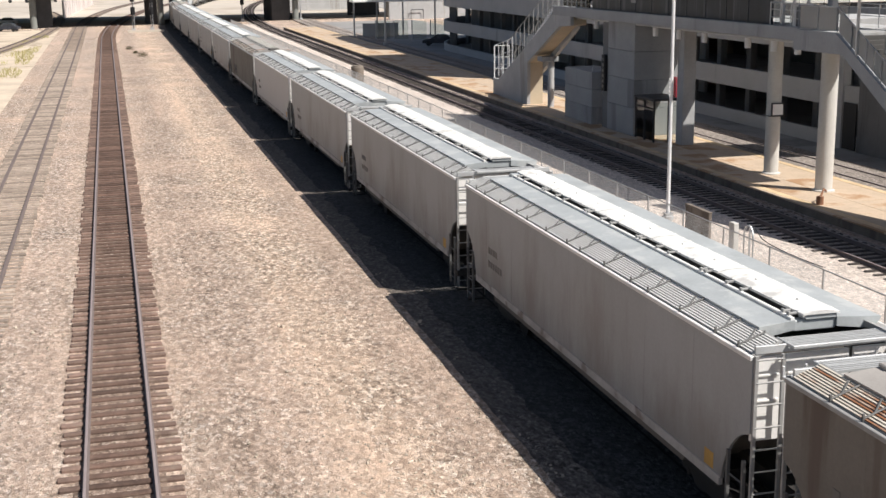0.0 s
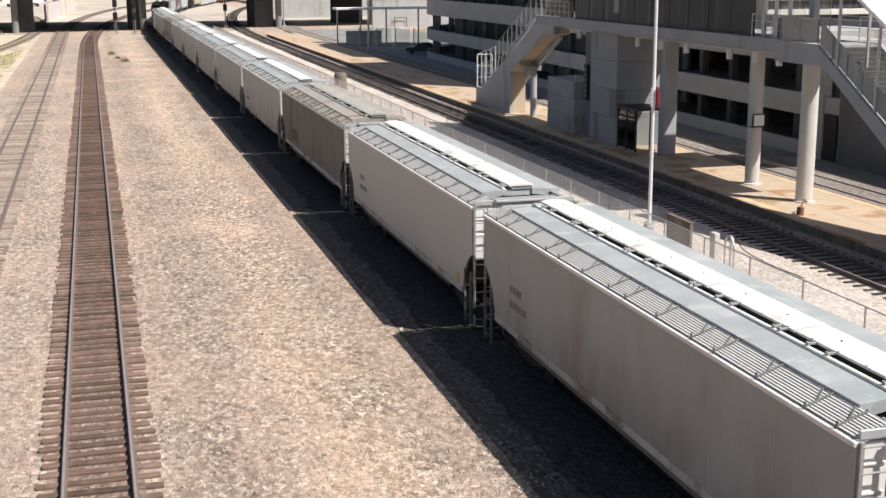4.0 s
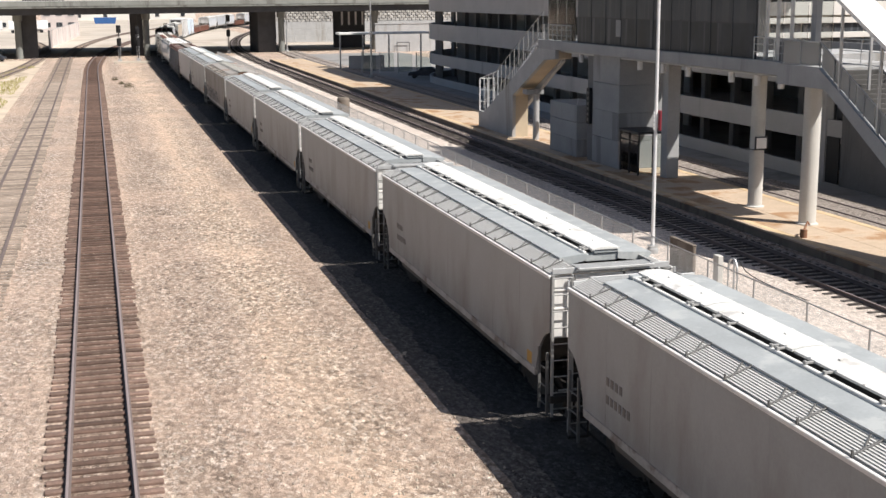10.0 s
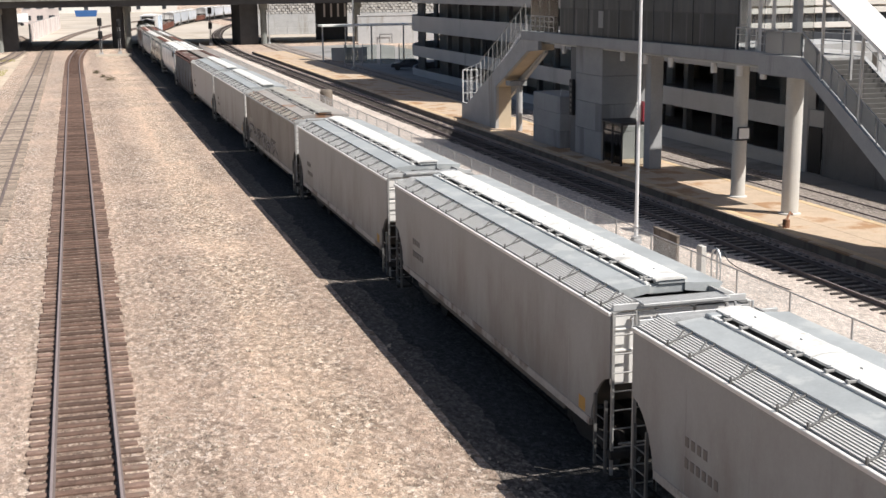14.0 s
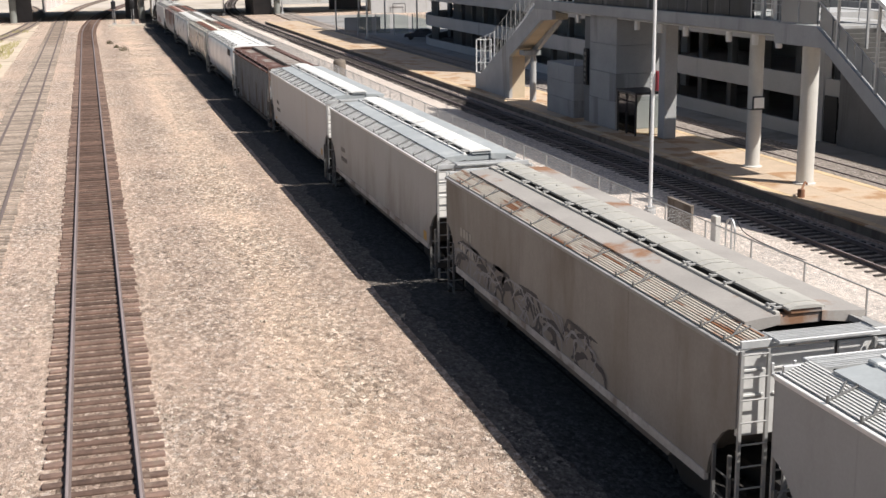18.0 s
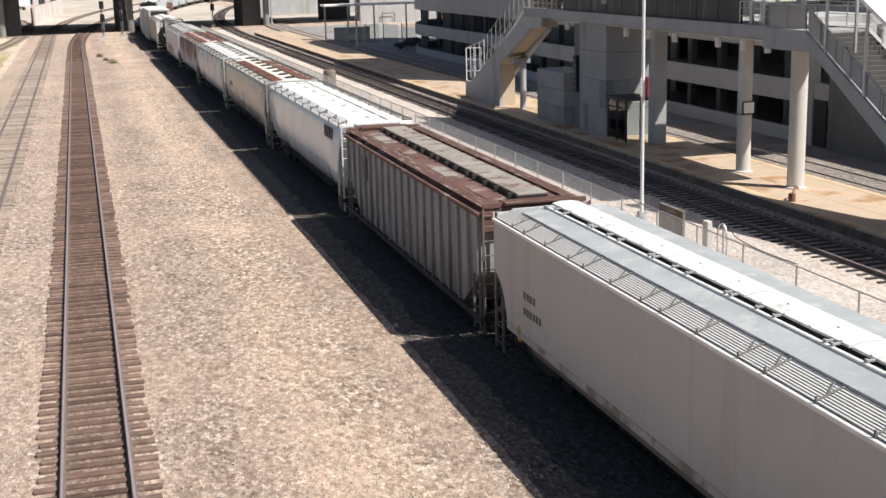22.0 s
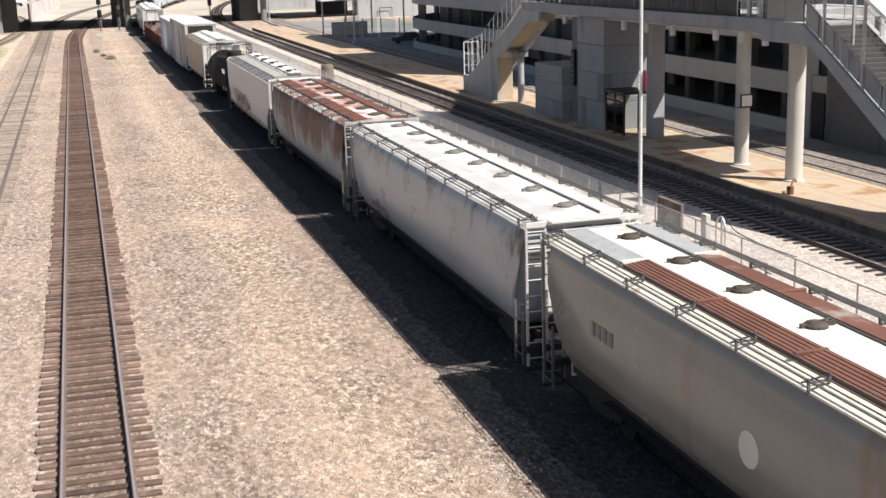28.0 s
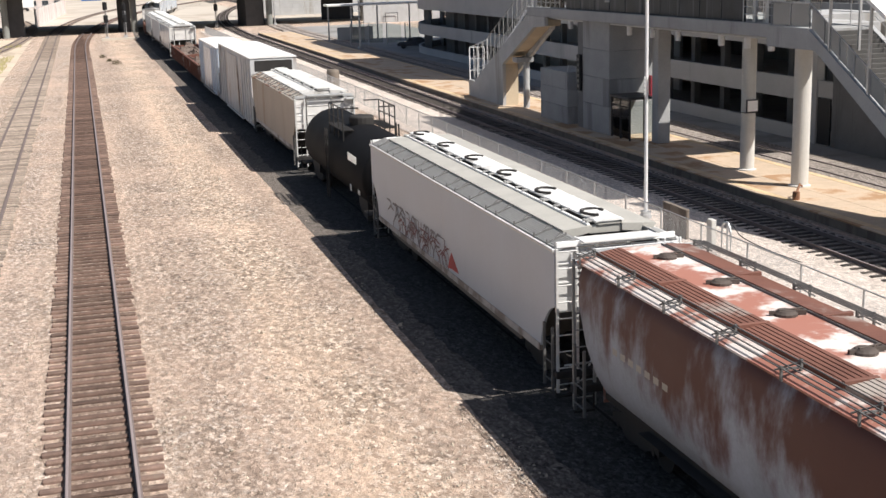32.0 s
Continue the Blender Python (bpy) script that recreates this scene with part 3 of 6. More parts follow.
def end_gear(car, half, trim, white, sy):
    """Ladders, sill, steps, brake gear and cross-over platform at one end of a hopper car."""
    f = flip(sy)
    at = f @ Matrix.Translation((0, -half, 0))
    for x in (-1.27, 1.27):
        place("ladder", ladder_mesh(0.5, 0.95, 4.42), trim, car, at @ Matrix.Translation((x, -0.04, 0)))
    # low ladders, sill and steps darkened to paint the shade between cars
    for x, r in ((-1.6, 90), (1.6, 90)):
        place("side_ladder", ladder_mesh(0.55, 0.95, 2.5, 0.45), M["bracket"], car, at @ Matrix.Translation((x * 0.985, 0.42, 0)) @ Matrix.Rotation(radians(r), 4, "Z"))
    place("end_sill", shared("end_sill", lambda: boxes((-1.58, 1.58, -0.12, 0.12, 1.3, 1.48)), 0.015), M["under"], car, at)
    def step():
        bm = bars([((-0.24, 0, 0.85), (-0.24, 0, 1.32)), ((0.24, 0, 0.85), (0.24, 0, 1.32))], 0.02)
        add_box(bm, -0.26, 0.26, -0.05, 0.05, 0.82, 0.87)
        return bm
    for x in (-1.3, 1.3):
        place("step", shared("step", step), M["under"], car, at @ Matrix.Translation((x, 0, 0)))
    # cross-over platform of open bars at the roof
    plate = white if white in (M["roof_white"], M["roof_dirty"], M["oxide_dusty"]) else M["mesh_plate"]
    pf = place("crossover_platform", shared("crossover_platform", lambda: boxes((-1.5, 1.5, -0.06, 0.0, 4.36, 4.50), (-0.9, 1.0, -0.27, -0.23, 4.46, 4.52), (-0.92, -0.88, -0.27, 0.3, 4.46, 4.52), (0.98, 1.02, -0.27, 0.3, 4.46, 4.52)), 0.008), plate, car, at @ Matrix.Translation((0, 0.1, 0.06)))
    for k in range(7):
        place("slat", shared("crossover_slat", lambda: boxes((-0.88, 0.98, 0, 0.035, 4.47, 4.51))), plate, pf, Matrix.Translation((0, -0.22 + k * 0.075, 0)))
    place("corner_step", shared("corner_step", lambda: boxes((1.05, 1.5, -0.3, 0.25, 4.28, 4.33), (1.05, 1.1, -0.3, -0.26, 4.28, 4.5), (1.45, 1.5, -0.3, -0.26, 4.28, 4.5)), 0.008), plate, car, at)
    for x in (-0.4, 0.4):
        place("end_post", shared("end_post", lambda: boxes((-0.04, 0.04, -0.04, 0.04, 1.1, 4.45))), trim, car, at @ Matrix.Translation((x, 0.3, 0)))
    # pipes and brake wheel
    def pipes():
        bm = bars([((-1.3, 0.1, 1.55), (0.9, 0.1, 1.55)), ((0.2, 0.05, 1.1), (0.2, 0.05, 2.2)), ((-1.5, -0.03, 1.4), (-1.0, -0.03, 1.4)), ((-0.9, 0.0, 1.15), (-0.4, 0.2, 1.9))], 0.025)
        add_box(bm, -0.35, 0.15, 0.0, 0.45, 1.15, 1.5)
        return bm
    place("brake_pipe", shared("brake_pipe", pipes), trim, car, at)
    def wheel():
        bm = bmesh.new()
        for k in range(12):
            a0, a1 = 2 * math.pi * k / 12, 2 * math.pi * (k + 1) / 12
            add_bar(bm, (0.27 * math.cos(a0), 0, 0.27 * math.sin(a0)), (0.27 * math.cos(a1), 0, 0.27 * math.sin(a1)), 0.018, 5)
        for k in range(3):
            a = 2 * math.pi * k / 3
            add_bar(bm, (0, 0, 0), (0.27 * math.cos(a), 0, 0.27 * math.sin(a)), 0.014, 5)
        return bm
    place("brake_wheel", shared("brake_wheel", wheel), trim, car, at @ Matrix.Translation((0.75, -0.05, 2.35)))


def bay_hoppers(car, half, material):
    """Discharge hoppers under the body."""
    n = 3
    for k in range(n):
        y = (k - (n - 1) / 2) * (2 * half - 6.4) / n
        def make():
            bm = bmesh.new()
            rings = []
            for z, hx, hy in ((1.5, 1.45, (2 * half - 6.4) / n / 2), (0.98, 0.6, 0.6), (0.85, 0.6, 0.6)):
                rings.append([bm.verts.new(p) for p in ((-hx, -hy, z), (hx, -hy, z), (hx, hy, z), (-hx, hy, z))])
            for a, b in zip(rings, rings[1:]):
                for i in range(4):
                    bm.faces.new((a[i], a[(i + 1) % 4], b[(i + 1) % 4], b[i]))
            bm.faces.new(rings[0])
            bm.faces.new(rings[-1])
            return bm
        place("discharge_hopper", shared(("discharge_hopper", half), make), material, car, Matrix.Translation((0, y, 0)))


def bracket_mesh():
    """A cross bracket that carries the side running board; its slanted arm draws the bracket's shadow."""
    bm = boxes((-1.56, -1.53, -0.02, 0.02, 4.38, 4.53))
    add_bar(bm, (-1.55, 0.0, 4.455), (-1.05, 0.0, 4.63), 0.02, 5)
    add_bar(bm, (-1.36, 0.0, 4.525), (-1.08, 0.26, 4.62), 0.016, 5)
    add_bar(bm, (-1.06, 0.0, 4.66), (-1.06, 0.0, 4.56), 0.018, 5)
    return bm


def hopper_trough(car, half, side, roof, hatch, trim, board=None, n_hatch=5, eave=None, seam=None):
    """A covered hopper car with flat sides and a long trough hatch down the middle of the roof."""
    board = board or roof
    for sx in (-1, 1):
        place("side_sheet", side_sheet(half, 1.84, 4.38, 0.85), side, car, Matrix.Translation((sx * 1.54, 0, 0)))
        place("side_sill", shared(("side_sill", half), lambda: boxes((-0.045, 0.045, -half + 1.0, half - 1.0, 1.69, 1.88)), 0.01), M["sill_grey"], car, Matrix.Translation((sx * 1.545, 0, 0)))
        for k in range(7):
            place("weld_seam", shared("weld_seam", lambda: boxes((-0.0318, 0.0318, -0.02, 0.02, 1.88, 4.32))), seam or side, car, Matrix.Translation((sx * 1.54, -half + (k + 1) * 2 * half / 8, 0)))
        place("eave_angle", shared(("eave_angle", half), lambda: boxes((-0.05, 0.03, -half, half, 4.33, 4.41)), 0.01), eave or trim, car, Matrix.Translation((sx * 1.57, 0, 0)) @ Matrix.Rotation(0 if sx < 0 else math.pi, 4, "Z"))
        def slope():
            bm = bmesh.new()
            add_prism(bm, [(-1.54, 4.34), (-1.54, 4.425), (-1.0, 4.61), (-1.0, 4.5)], "y", -half + 0.05, half - 0.05)
            return bm
        f = Matrix.Rotation(0 if sx < 0 else math.pi, 4, "Z")
        place("roof_slope", shared(("roof_slope", half), slope), M["trim_grey"], car, f)
        place("hatch_upstand", shared(("hatch_upstand", half), lambda: boxes((-0.43, -0.345, -half + 0.8, half - 0.8, 4.69, 4.765)), 0.01), hatch, car, f)
        # pale strips on the slope draw sunlight striped by the walkway grating
        if sx < 0:
            for k in range(9):
                x = -1.51 + k * 0.056
                place("board_slat", shared(("board_slat", half), lambda: boxes((-0.0205, 0.0205, -half + 0.1, half - 0.1, -0.004, 0.012))), board, car, Matrix.Translation((x, 0, 4.431 + (x + 1.54) * 0.3426)))
        def sheet():
            bm = bmesh.new()
            add_prism(bm, [(-1.05, 4.62), (-1.05, 4.66), (-0.36, 4.72), (-0.36, 4.55), (-0.95, 4.45)], "y", -half + 0.75, half - 0.75)
            return bm
        def wide():
            bm = bmesh.new()
            add_prism(bm, [(-1.34, 4.62), (-1.34, 4.66), (-0.46, 4.72), (-0.46, 4.55), (-1.2, 4.45)], "y", -half + 0.75, half - 0.75)
            return bm
        place("roof_sheet", shared(("roof_sheet", half, sx), sheet if sx < 0 else wide), roof, car, f)
        k = 0
        y = -half + 0.55
        while sx < 0 and y < half - 0.4:
            place("bracket", shared("bracket", bracket_mesh), M["bracket"], car, f @ Matrix.Translation((0, y, 0)))
            k += 1
            y += 0.85 if k % 3 == 1 else 1.45
    def body():
        bm = bmesh.new()
        add_prism(bm, [(-half + 0.8, 4.33), (-half + 0.8, 3.35), (-half + 2.65, 1.5), (half - 2.65, 1.5), (half - 0.8, 3.35), (half - 0.8, 4.33)], "x", -1.5, 1.5)
        return bm
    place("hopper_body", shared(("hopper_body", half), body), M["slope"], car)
    # hatch: coaming painted black for its shaded side, covers, latches
    place("coaming", shared(("coaming", half), lambda: boxes((-0.34, 0.46, -half + 1.0, half - 1.0, 4.5, 4.64), (-0.15, 0.45, -half + 1.0, half - 1.0, 4.64, 4.80))), M["black"], car)
    for sy in (-1, 1):
        place("hatch_end", shared("hatch_end", lambda: boxes((-0.36, 0.47, -0.2, 0.0, 4.5, 4.70), (-0.17, 0.47, -0.24, 0.0, 4.70, 4.79)), 0.02), roof, car, Matrix.Translation((0, sy * (half - 1.0 + (0 if sy < 0 else 0)), 0)) @ flip(sy))
    span = (2 * half - 1.4) / n_hatch
    def cover():
        bm = bmesh.new()
        add_prism(bm, [(-0.15, 4.803), (-0.22, 4.78), (-0.22, 4.825), (-0.02, 4.865), (0.28, 4.865), (0.50, 4.825), (0.50, 4.78), (0.45, 4.803)], "y", -span / 2 + 0.03, span / 2 - 0.03)
        for yy in (-span * 0.25, span * 0.22):
            add_box(bm, 0.1, 0.17, yy - 0.04, yy + 0.04, 4.86, 4.89)
        for yy in (-span * 0.42, -span * 0.14, 0.1 * span, span * 0.34):
            add_prism(bm, [(-0.21, 4.82), (-0.02, 4.862), (0.28, 4.862), (0.49, 4.82), (0.49, 4.84), (0.28, 4.885), (-0.02, 4.885), (-0.21, 4.84)], "y", yy - 0.03, yy + 0.03)
        return bm
    for k in range(n_hatch):
        y = -half + 0.7 + span * (k + 0.5)
        c = place("hatch_cover", shared(("hatch_cover", round(span, 3)), cover), hatch, car, Matrix.Translation((0, y, 0)))
        for d in (-0.42, -0.36, 0.12, 0.3):
            place("latch", shared("latch", lambda: boxes((-0.37, -0.19, -0.025, 0.025, 4.77, 4.815), (-0.40, -0.35, -0.04, 0.04, 4.72, 4.83)), 0.008), M["trim_grey"], c, Matrix.Translation((0, d * span, 0)))
    for sy in (-1, 1):
        end_gear(car, half, trim, hatch, sy)
        at = flip(sy) @ Matrix.Translation((0, -half, 0))
        for x0, x1 in ((-1.5, -0.98), (-0.9, 0.32), (0.4, 1.5)):
            place("end_panel", shared(("end_panel", x0), lambda: boxes((x0, x1, 0.10, 0.16, 2.85, 4.36), (x0 + 0.04, x1 - 0.04, 0.07, 0.10, 3.55, 3.60), (x0 + 0.04, x1 - 0.04, 0.07, 0.10, 4.0, 4.05)), 0.01), M["eave_light"] if hatch == M["hatch_white"] else M["slat_light"], car, at)
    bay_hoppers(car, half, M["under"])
    running_gear(car, half)


def curved_body(half):
    """The bulging body of a round-sided hopper car, cut off at a slant at its ends."""
    prof = [(0.9, 1.60), (1.34, 1.74), (1.50, 2.12), (1.6, 2.7), (1.585, 3.5), (1.53, 4.05), (1.42, 4.36), (1.2, 4.5), (0.6, 4.58)]
    prof = [(-x, z) for x, z in prof] + [(x, z) for x, z in prof[::-1]]
    bm = bmesh.new()
    rings = []
    def lean(z):
        return 0.25 + 1.15 * max(0.0, min(1.0, (3.7 - z) / 2.1))
    for sy, back in ((-1, 0.0), (-1, 0.06), (-1, 2.4), (1, 2.4), (1, 0.06), (1, 0.0)):
        rings.append([bm.verts.new((x * (0.985 if back == 0.0 else 1.0), sy * (half - lean(z) - back), z)) for x, z in prof])
    k = len(prof)
    for a, b in zip(rings, rings[1:]):
        for i in range(k):
            bm.faces.new((a[i], a[(i + 1) % k], b[(i + 1) % k], b[i]))
    bm.faces.new(rings[0][::-1])
    bm.faces.new(rings[-1])
    return bm


def lid_mesh():
    bm = bmesh.new()
    add_turned(bm, [(0.25, 0.0), (0.25, 0.06), (0.21, 0.09), (0.19, 0.11), (0.07, 0.13)], 14)
    add_box(bm, -0.34, -0.2, -0.04, 0.04, 0.02, 0.10)
    add_box(bm, 0.18, 0.42, -0.035, 0.035, 0.02, 0.11)
    add_bar(bm, (-0.16, -0.05, 0.13), (0.36, 0.06, 0.14), 0.022, 5)
    return bm


def hopper_round(car, half, side, roof, lid, trim, board=None, lids=8, plates=None):
    """A round-sided covered hopper car with round hatches along the roof, walkway panels and railed running boards. plates: the panels' materials from the near end on."""
    board = board or trim
    place("body", shared(("curved_body", half), lambda: curved_body(half), smooth=True), side, car)
    def top():
        bm = bmesh.new()
        add_prism(bm, [(-1.50, 4.36), (-1.50, 4.40), (-1.16, 4.53), (-0.6, 4.605), (0.6, 4.605), (1.16, 4.53), (1.50, 4.40), (1.50, 4.36)], "y", -half + 0.12, half - 0.12)
        return bm
    place("roof", shared(("round_roof", half), top), roof, car)
    for k in range(lids):
        y = -half + 1.4 + k * (2 * half - 2.8) / (lids - 1)
        place("hatch_lid", shared("hatch_lid", lid_mesh), lid, car, Matrix.Translation((0.05, y, 4.6)) @ Matrix.Rotation(0.35 * math.sin(k * 7.1), 4, "Z") @ Matrix.Scale(0.86, 4))
    for sx in (-1, 1):
        f = Matrix.Rotation(0 if sx < 0 else math.pi, 4, "Z")
        for k in range(4):
            place("running_board_rail", shared(("rails_board", half), lambda: boxes((-0.008, 0.008, -half + 0.15, half - 0.15, 0, 0.022))), board, car, f @ Matrix.Translation((-1.56 + k * 0.115, 0, 4.585 + k * 0.025)))
        def post():
            bm = boxes((-1.58, -1.18, -0.025, 0.025, 4.555, 4.585), (-1.57, -1.53, -0.02, 0.02, 4.38, 4.63), (-1.22, -1.18, -0.025, 0.025, 4.50, 4.70))
            add_bar(bm, (-1.2, 0, 4.66), (-1.5, 0.28, 4.47), 0.018, 5)
            return bm
        n = 10
        for k in range(n):
            place("bracket", shared("rails_post", post), board, car, f @ Matrix.Translation((0, -half + 0.4 + k * (2 * half - 0.8) / (n - 1), 0)))
        mats = plates or []
        length = (2 * half - 0.5) / max(1, len(mats))
        def panel():
            bm = bmesh.new()
            add_prism(bm, [(-1.12, 4.56), (-1.12, 4.60), (-0.54, 4.655), (-0.54, 4.61)], "y", -length / 2 + 0.05, length / 2 - 0.05)
            return bm
        def planks():
            bm = bmesh.new()
            outline = [(-0.54, 4.60), (-1.12, 4.54)]
            for j in range(6):
                x, z = -1.12 + j * 0.098, 4.60 + j * 0.012
                outline += [(x, z - 0.035), (x, z), (x + 0.088, z), (x + 0.088, z - 0.03)]
            add_prism(bm, outline, "y", -length / 2 + 0.05, length / 2 - 0.05)
            return bm
        for k, pm in enumerate(mats):
            y = -half + 0.25 + length * (k + 0.5)
            place("walkway_panel", shared(("walkway_panel", round(length, 3), pm == M["oxide"]), planks if pm == M["oxide"] else panel), pm, car, Matrix.Translation((0, y, 0)) @ f)
            place("walkway_strap", shared("walkway_strap", lambda: boxes((-1.14, -0.52, -0.045, 0.045, 4.56, 4.675)), 0.01), pm if pm == M["oxide"] else roof, car, Matrix.Translation((0, y - length / 2, 0)) @ f)
        if sx > 0:
            place("roof_angle", shared(("roof_angle", half), lambda: boxes((-0.505, -0.49, -half + 0.2, half - 0.2, 4.60, 4.65))), board, car, f)
    for sy in (-1, 1):
        end_gear(car, half, trim, roof, sy)
        at = flip(sy) @ Matrix.Translation((0, -half, 0))
        def cowl():
            bm = bmesh.new()
            add_prism(bm, [(-1.0, 1.1), (0.95, 1.1), (0.95, 2.3), (0.55, 3.0), (-0.45, 3.2), (-1.0, 2.7)], "y", 0.28, 0.34)
            return bm
        place("end_cowl", shared("end_cowl", cowl, 0.01), roof, car, at)
        def hole():
            bm = bmesh.new()
            add_turned(bm, [(0.27, 0.22), (0.27, 0.27)], 16, (-0.62, 0, 1.9), "y")
            return bm
        place("end_port", shared("end_port", hole), M["black"], car, at)
        def grille():
            bm = bmesh.new()
            for k in range(4):
                add_box(bm, -1.45, 1.45, 0.02, 0.07, 4.2 - k * 0.13, 4.26 - k * 0.13)
            for k in range(3):
                add_box(bm, -1.45, 1.45, 0.22, 0.27, 3.62 - k * 0.11, 3.67 - k * 0.11)
            return bm
        place("end_grille", shared("end_grille", grille), trim, car, at)
    place("side_sill", shared(("round_sill", half), lambda: boxes((-1.2, -1.1, -half + 1.0, half - 1.0, 1.45, 1.62), (1.1, 1.2, -half + 1.0, half - 1.0, 1.45, 1.62)), 0.01), M["under"], car)
    bay_hoppers(car, half, M["under"])
    running_gear(car, half)


def hopper_ribbed(car, half, side, roof, hatch, trim):
    """An older covered hopper car: flat sides with upright ribs, and a rusty roof with walkways and hatches."""
    def sheet():
        bm = bmesh.new()
        add_prism(bm, [(-half + 2.0, 1.38), (-half + 0.25, 2.6), (-half + 0.25, 4.2), (half - 0.25, 4.2), (half - 0.25, 2.6), (half - 2.0, 1.38)], "x", -1.5, 1.5)
        return bm
    place("body", shared(("ribbed_body", half), sheet), side, car)
    n = 19
    for sx in (-1, 1):
        for k in range(n):
            y = -half + 0.35 + k * (2 * half - 0.7) / (n - 1)
            d = half - abs(y)
            z0 = 1.40 + max(0.0, (2.0 - d) / 1.75) * 1.22
            place("rib", shared(("rib", round(z0, 2)), lambda: boxes((-0.06, 0.06, -0.035, 0.035, z0, 4.2)), 0.01), side, car, Matrix.Translation((sx * 1.54, y, 0)))
        place("side_sill", shared(("ribbed_sill", half), lambda: boxes((-0.05, 0.05, -half, half, 1.22, 1.40)), 0.01), M["under"], car, Matrix.Translation((sx * 1.56, 0, 0)))
        place("eave_angle", shared(("ribbed_eave", half), lambda: boxes((-0.12, 0.06, -half, half, 4.2, 4.32)), 0.015), roof, car, Matrix.Translation((sx * 1.55, 0, 0)))
        f = Matrix.Rotation(0 if sx < 0 else math.pi, 4, "Z")
        for k in range(4):
            place("running_board_plank", shared(("ribbed_plank", half), lambda: boxes((0, 0.08, -half + 0.2, half - 0.2, 4.44, 4.47))), roof, car, f @ Matrix.Translation((-1.5 + 0.1 * k, 0, 0)))
        for k in range(9):
            place("board_bracket", shared("ribbed_bracket", lambda: boxes((-1.52, -1.05, -0.04, 0.04, 4.30, 4.44))), roof, car, f @ Matrix.Translation((0, -half + 0.5 + k * (2 * half - 1) / 8, 0)))
    def top():
        bm = bmesh.new()
        add_prism(bm, [(-1.55, 4.2), (-1.55, 4.26), (-1.0, 4.42), (1.0, 4.42), (1.55, 4.26), (1.55, 4.2)], "y", -half + 0.1, half - 0.1)
        return bm
    place("roof", shared(("ribbed_roof", half), top), roof, car)
    place("coaming", shared(("ribbed_coaming", half), lambda: boxes((-0.28, 0.62, -half + 0.7, half - 0.7, 4.42, 4.55))), M["black"], car)
    m = 4
    span = (2 * half - 1.5) / m
    for k in range(m):
        c = place("hatch_cover", shared(("ribbed_hatch", half), lambda: boxes((-0.24, 0.66, -span / 2 + 0.06, span / 2 - 0.06, 4.552, 4.62)), 0.015), hatch, car, Matrix.Translation((0, -half + 0.75 + span * (k + 0.5), 0)))
        for d in (-0.4, -0.1, 0.15, 0.42):
            place("latch", shared("rlatch", lambda: boxes((-0.42, -0.24, -0.05, 0.05, 4.46, 4.60)), 0.01), M["under"], c, Matrix.Translation((0, d * span, 0)))
        place("roof_patch", shared(("roof_patch", half), lambda: boxes((-0.95, -0.45, -span * 0.32, span * 0.2, 4.424, 4.435))), M["lid_brown"] if k in (1, 3) else roof, car, Matrix.Translation((0, -half + 0.75 + span * (k + 0.5), 0)))
    for sy in (-1, 1):
        end_gear(car, half, trim, roof, sy)
        at = flip(sy) @ Matrix.Translation((0, -half, 0))
        place("end_bulkhead", shared("ribbed_end", lambda: boxes((-1.52, 1.52, 0.05, 0.25, 3.75, 4.25)), 0.02), roof, car, at)
    bay_hoppers(car, half, M["under"])
    running_gear(car, half)


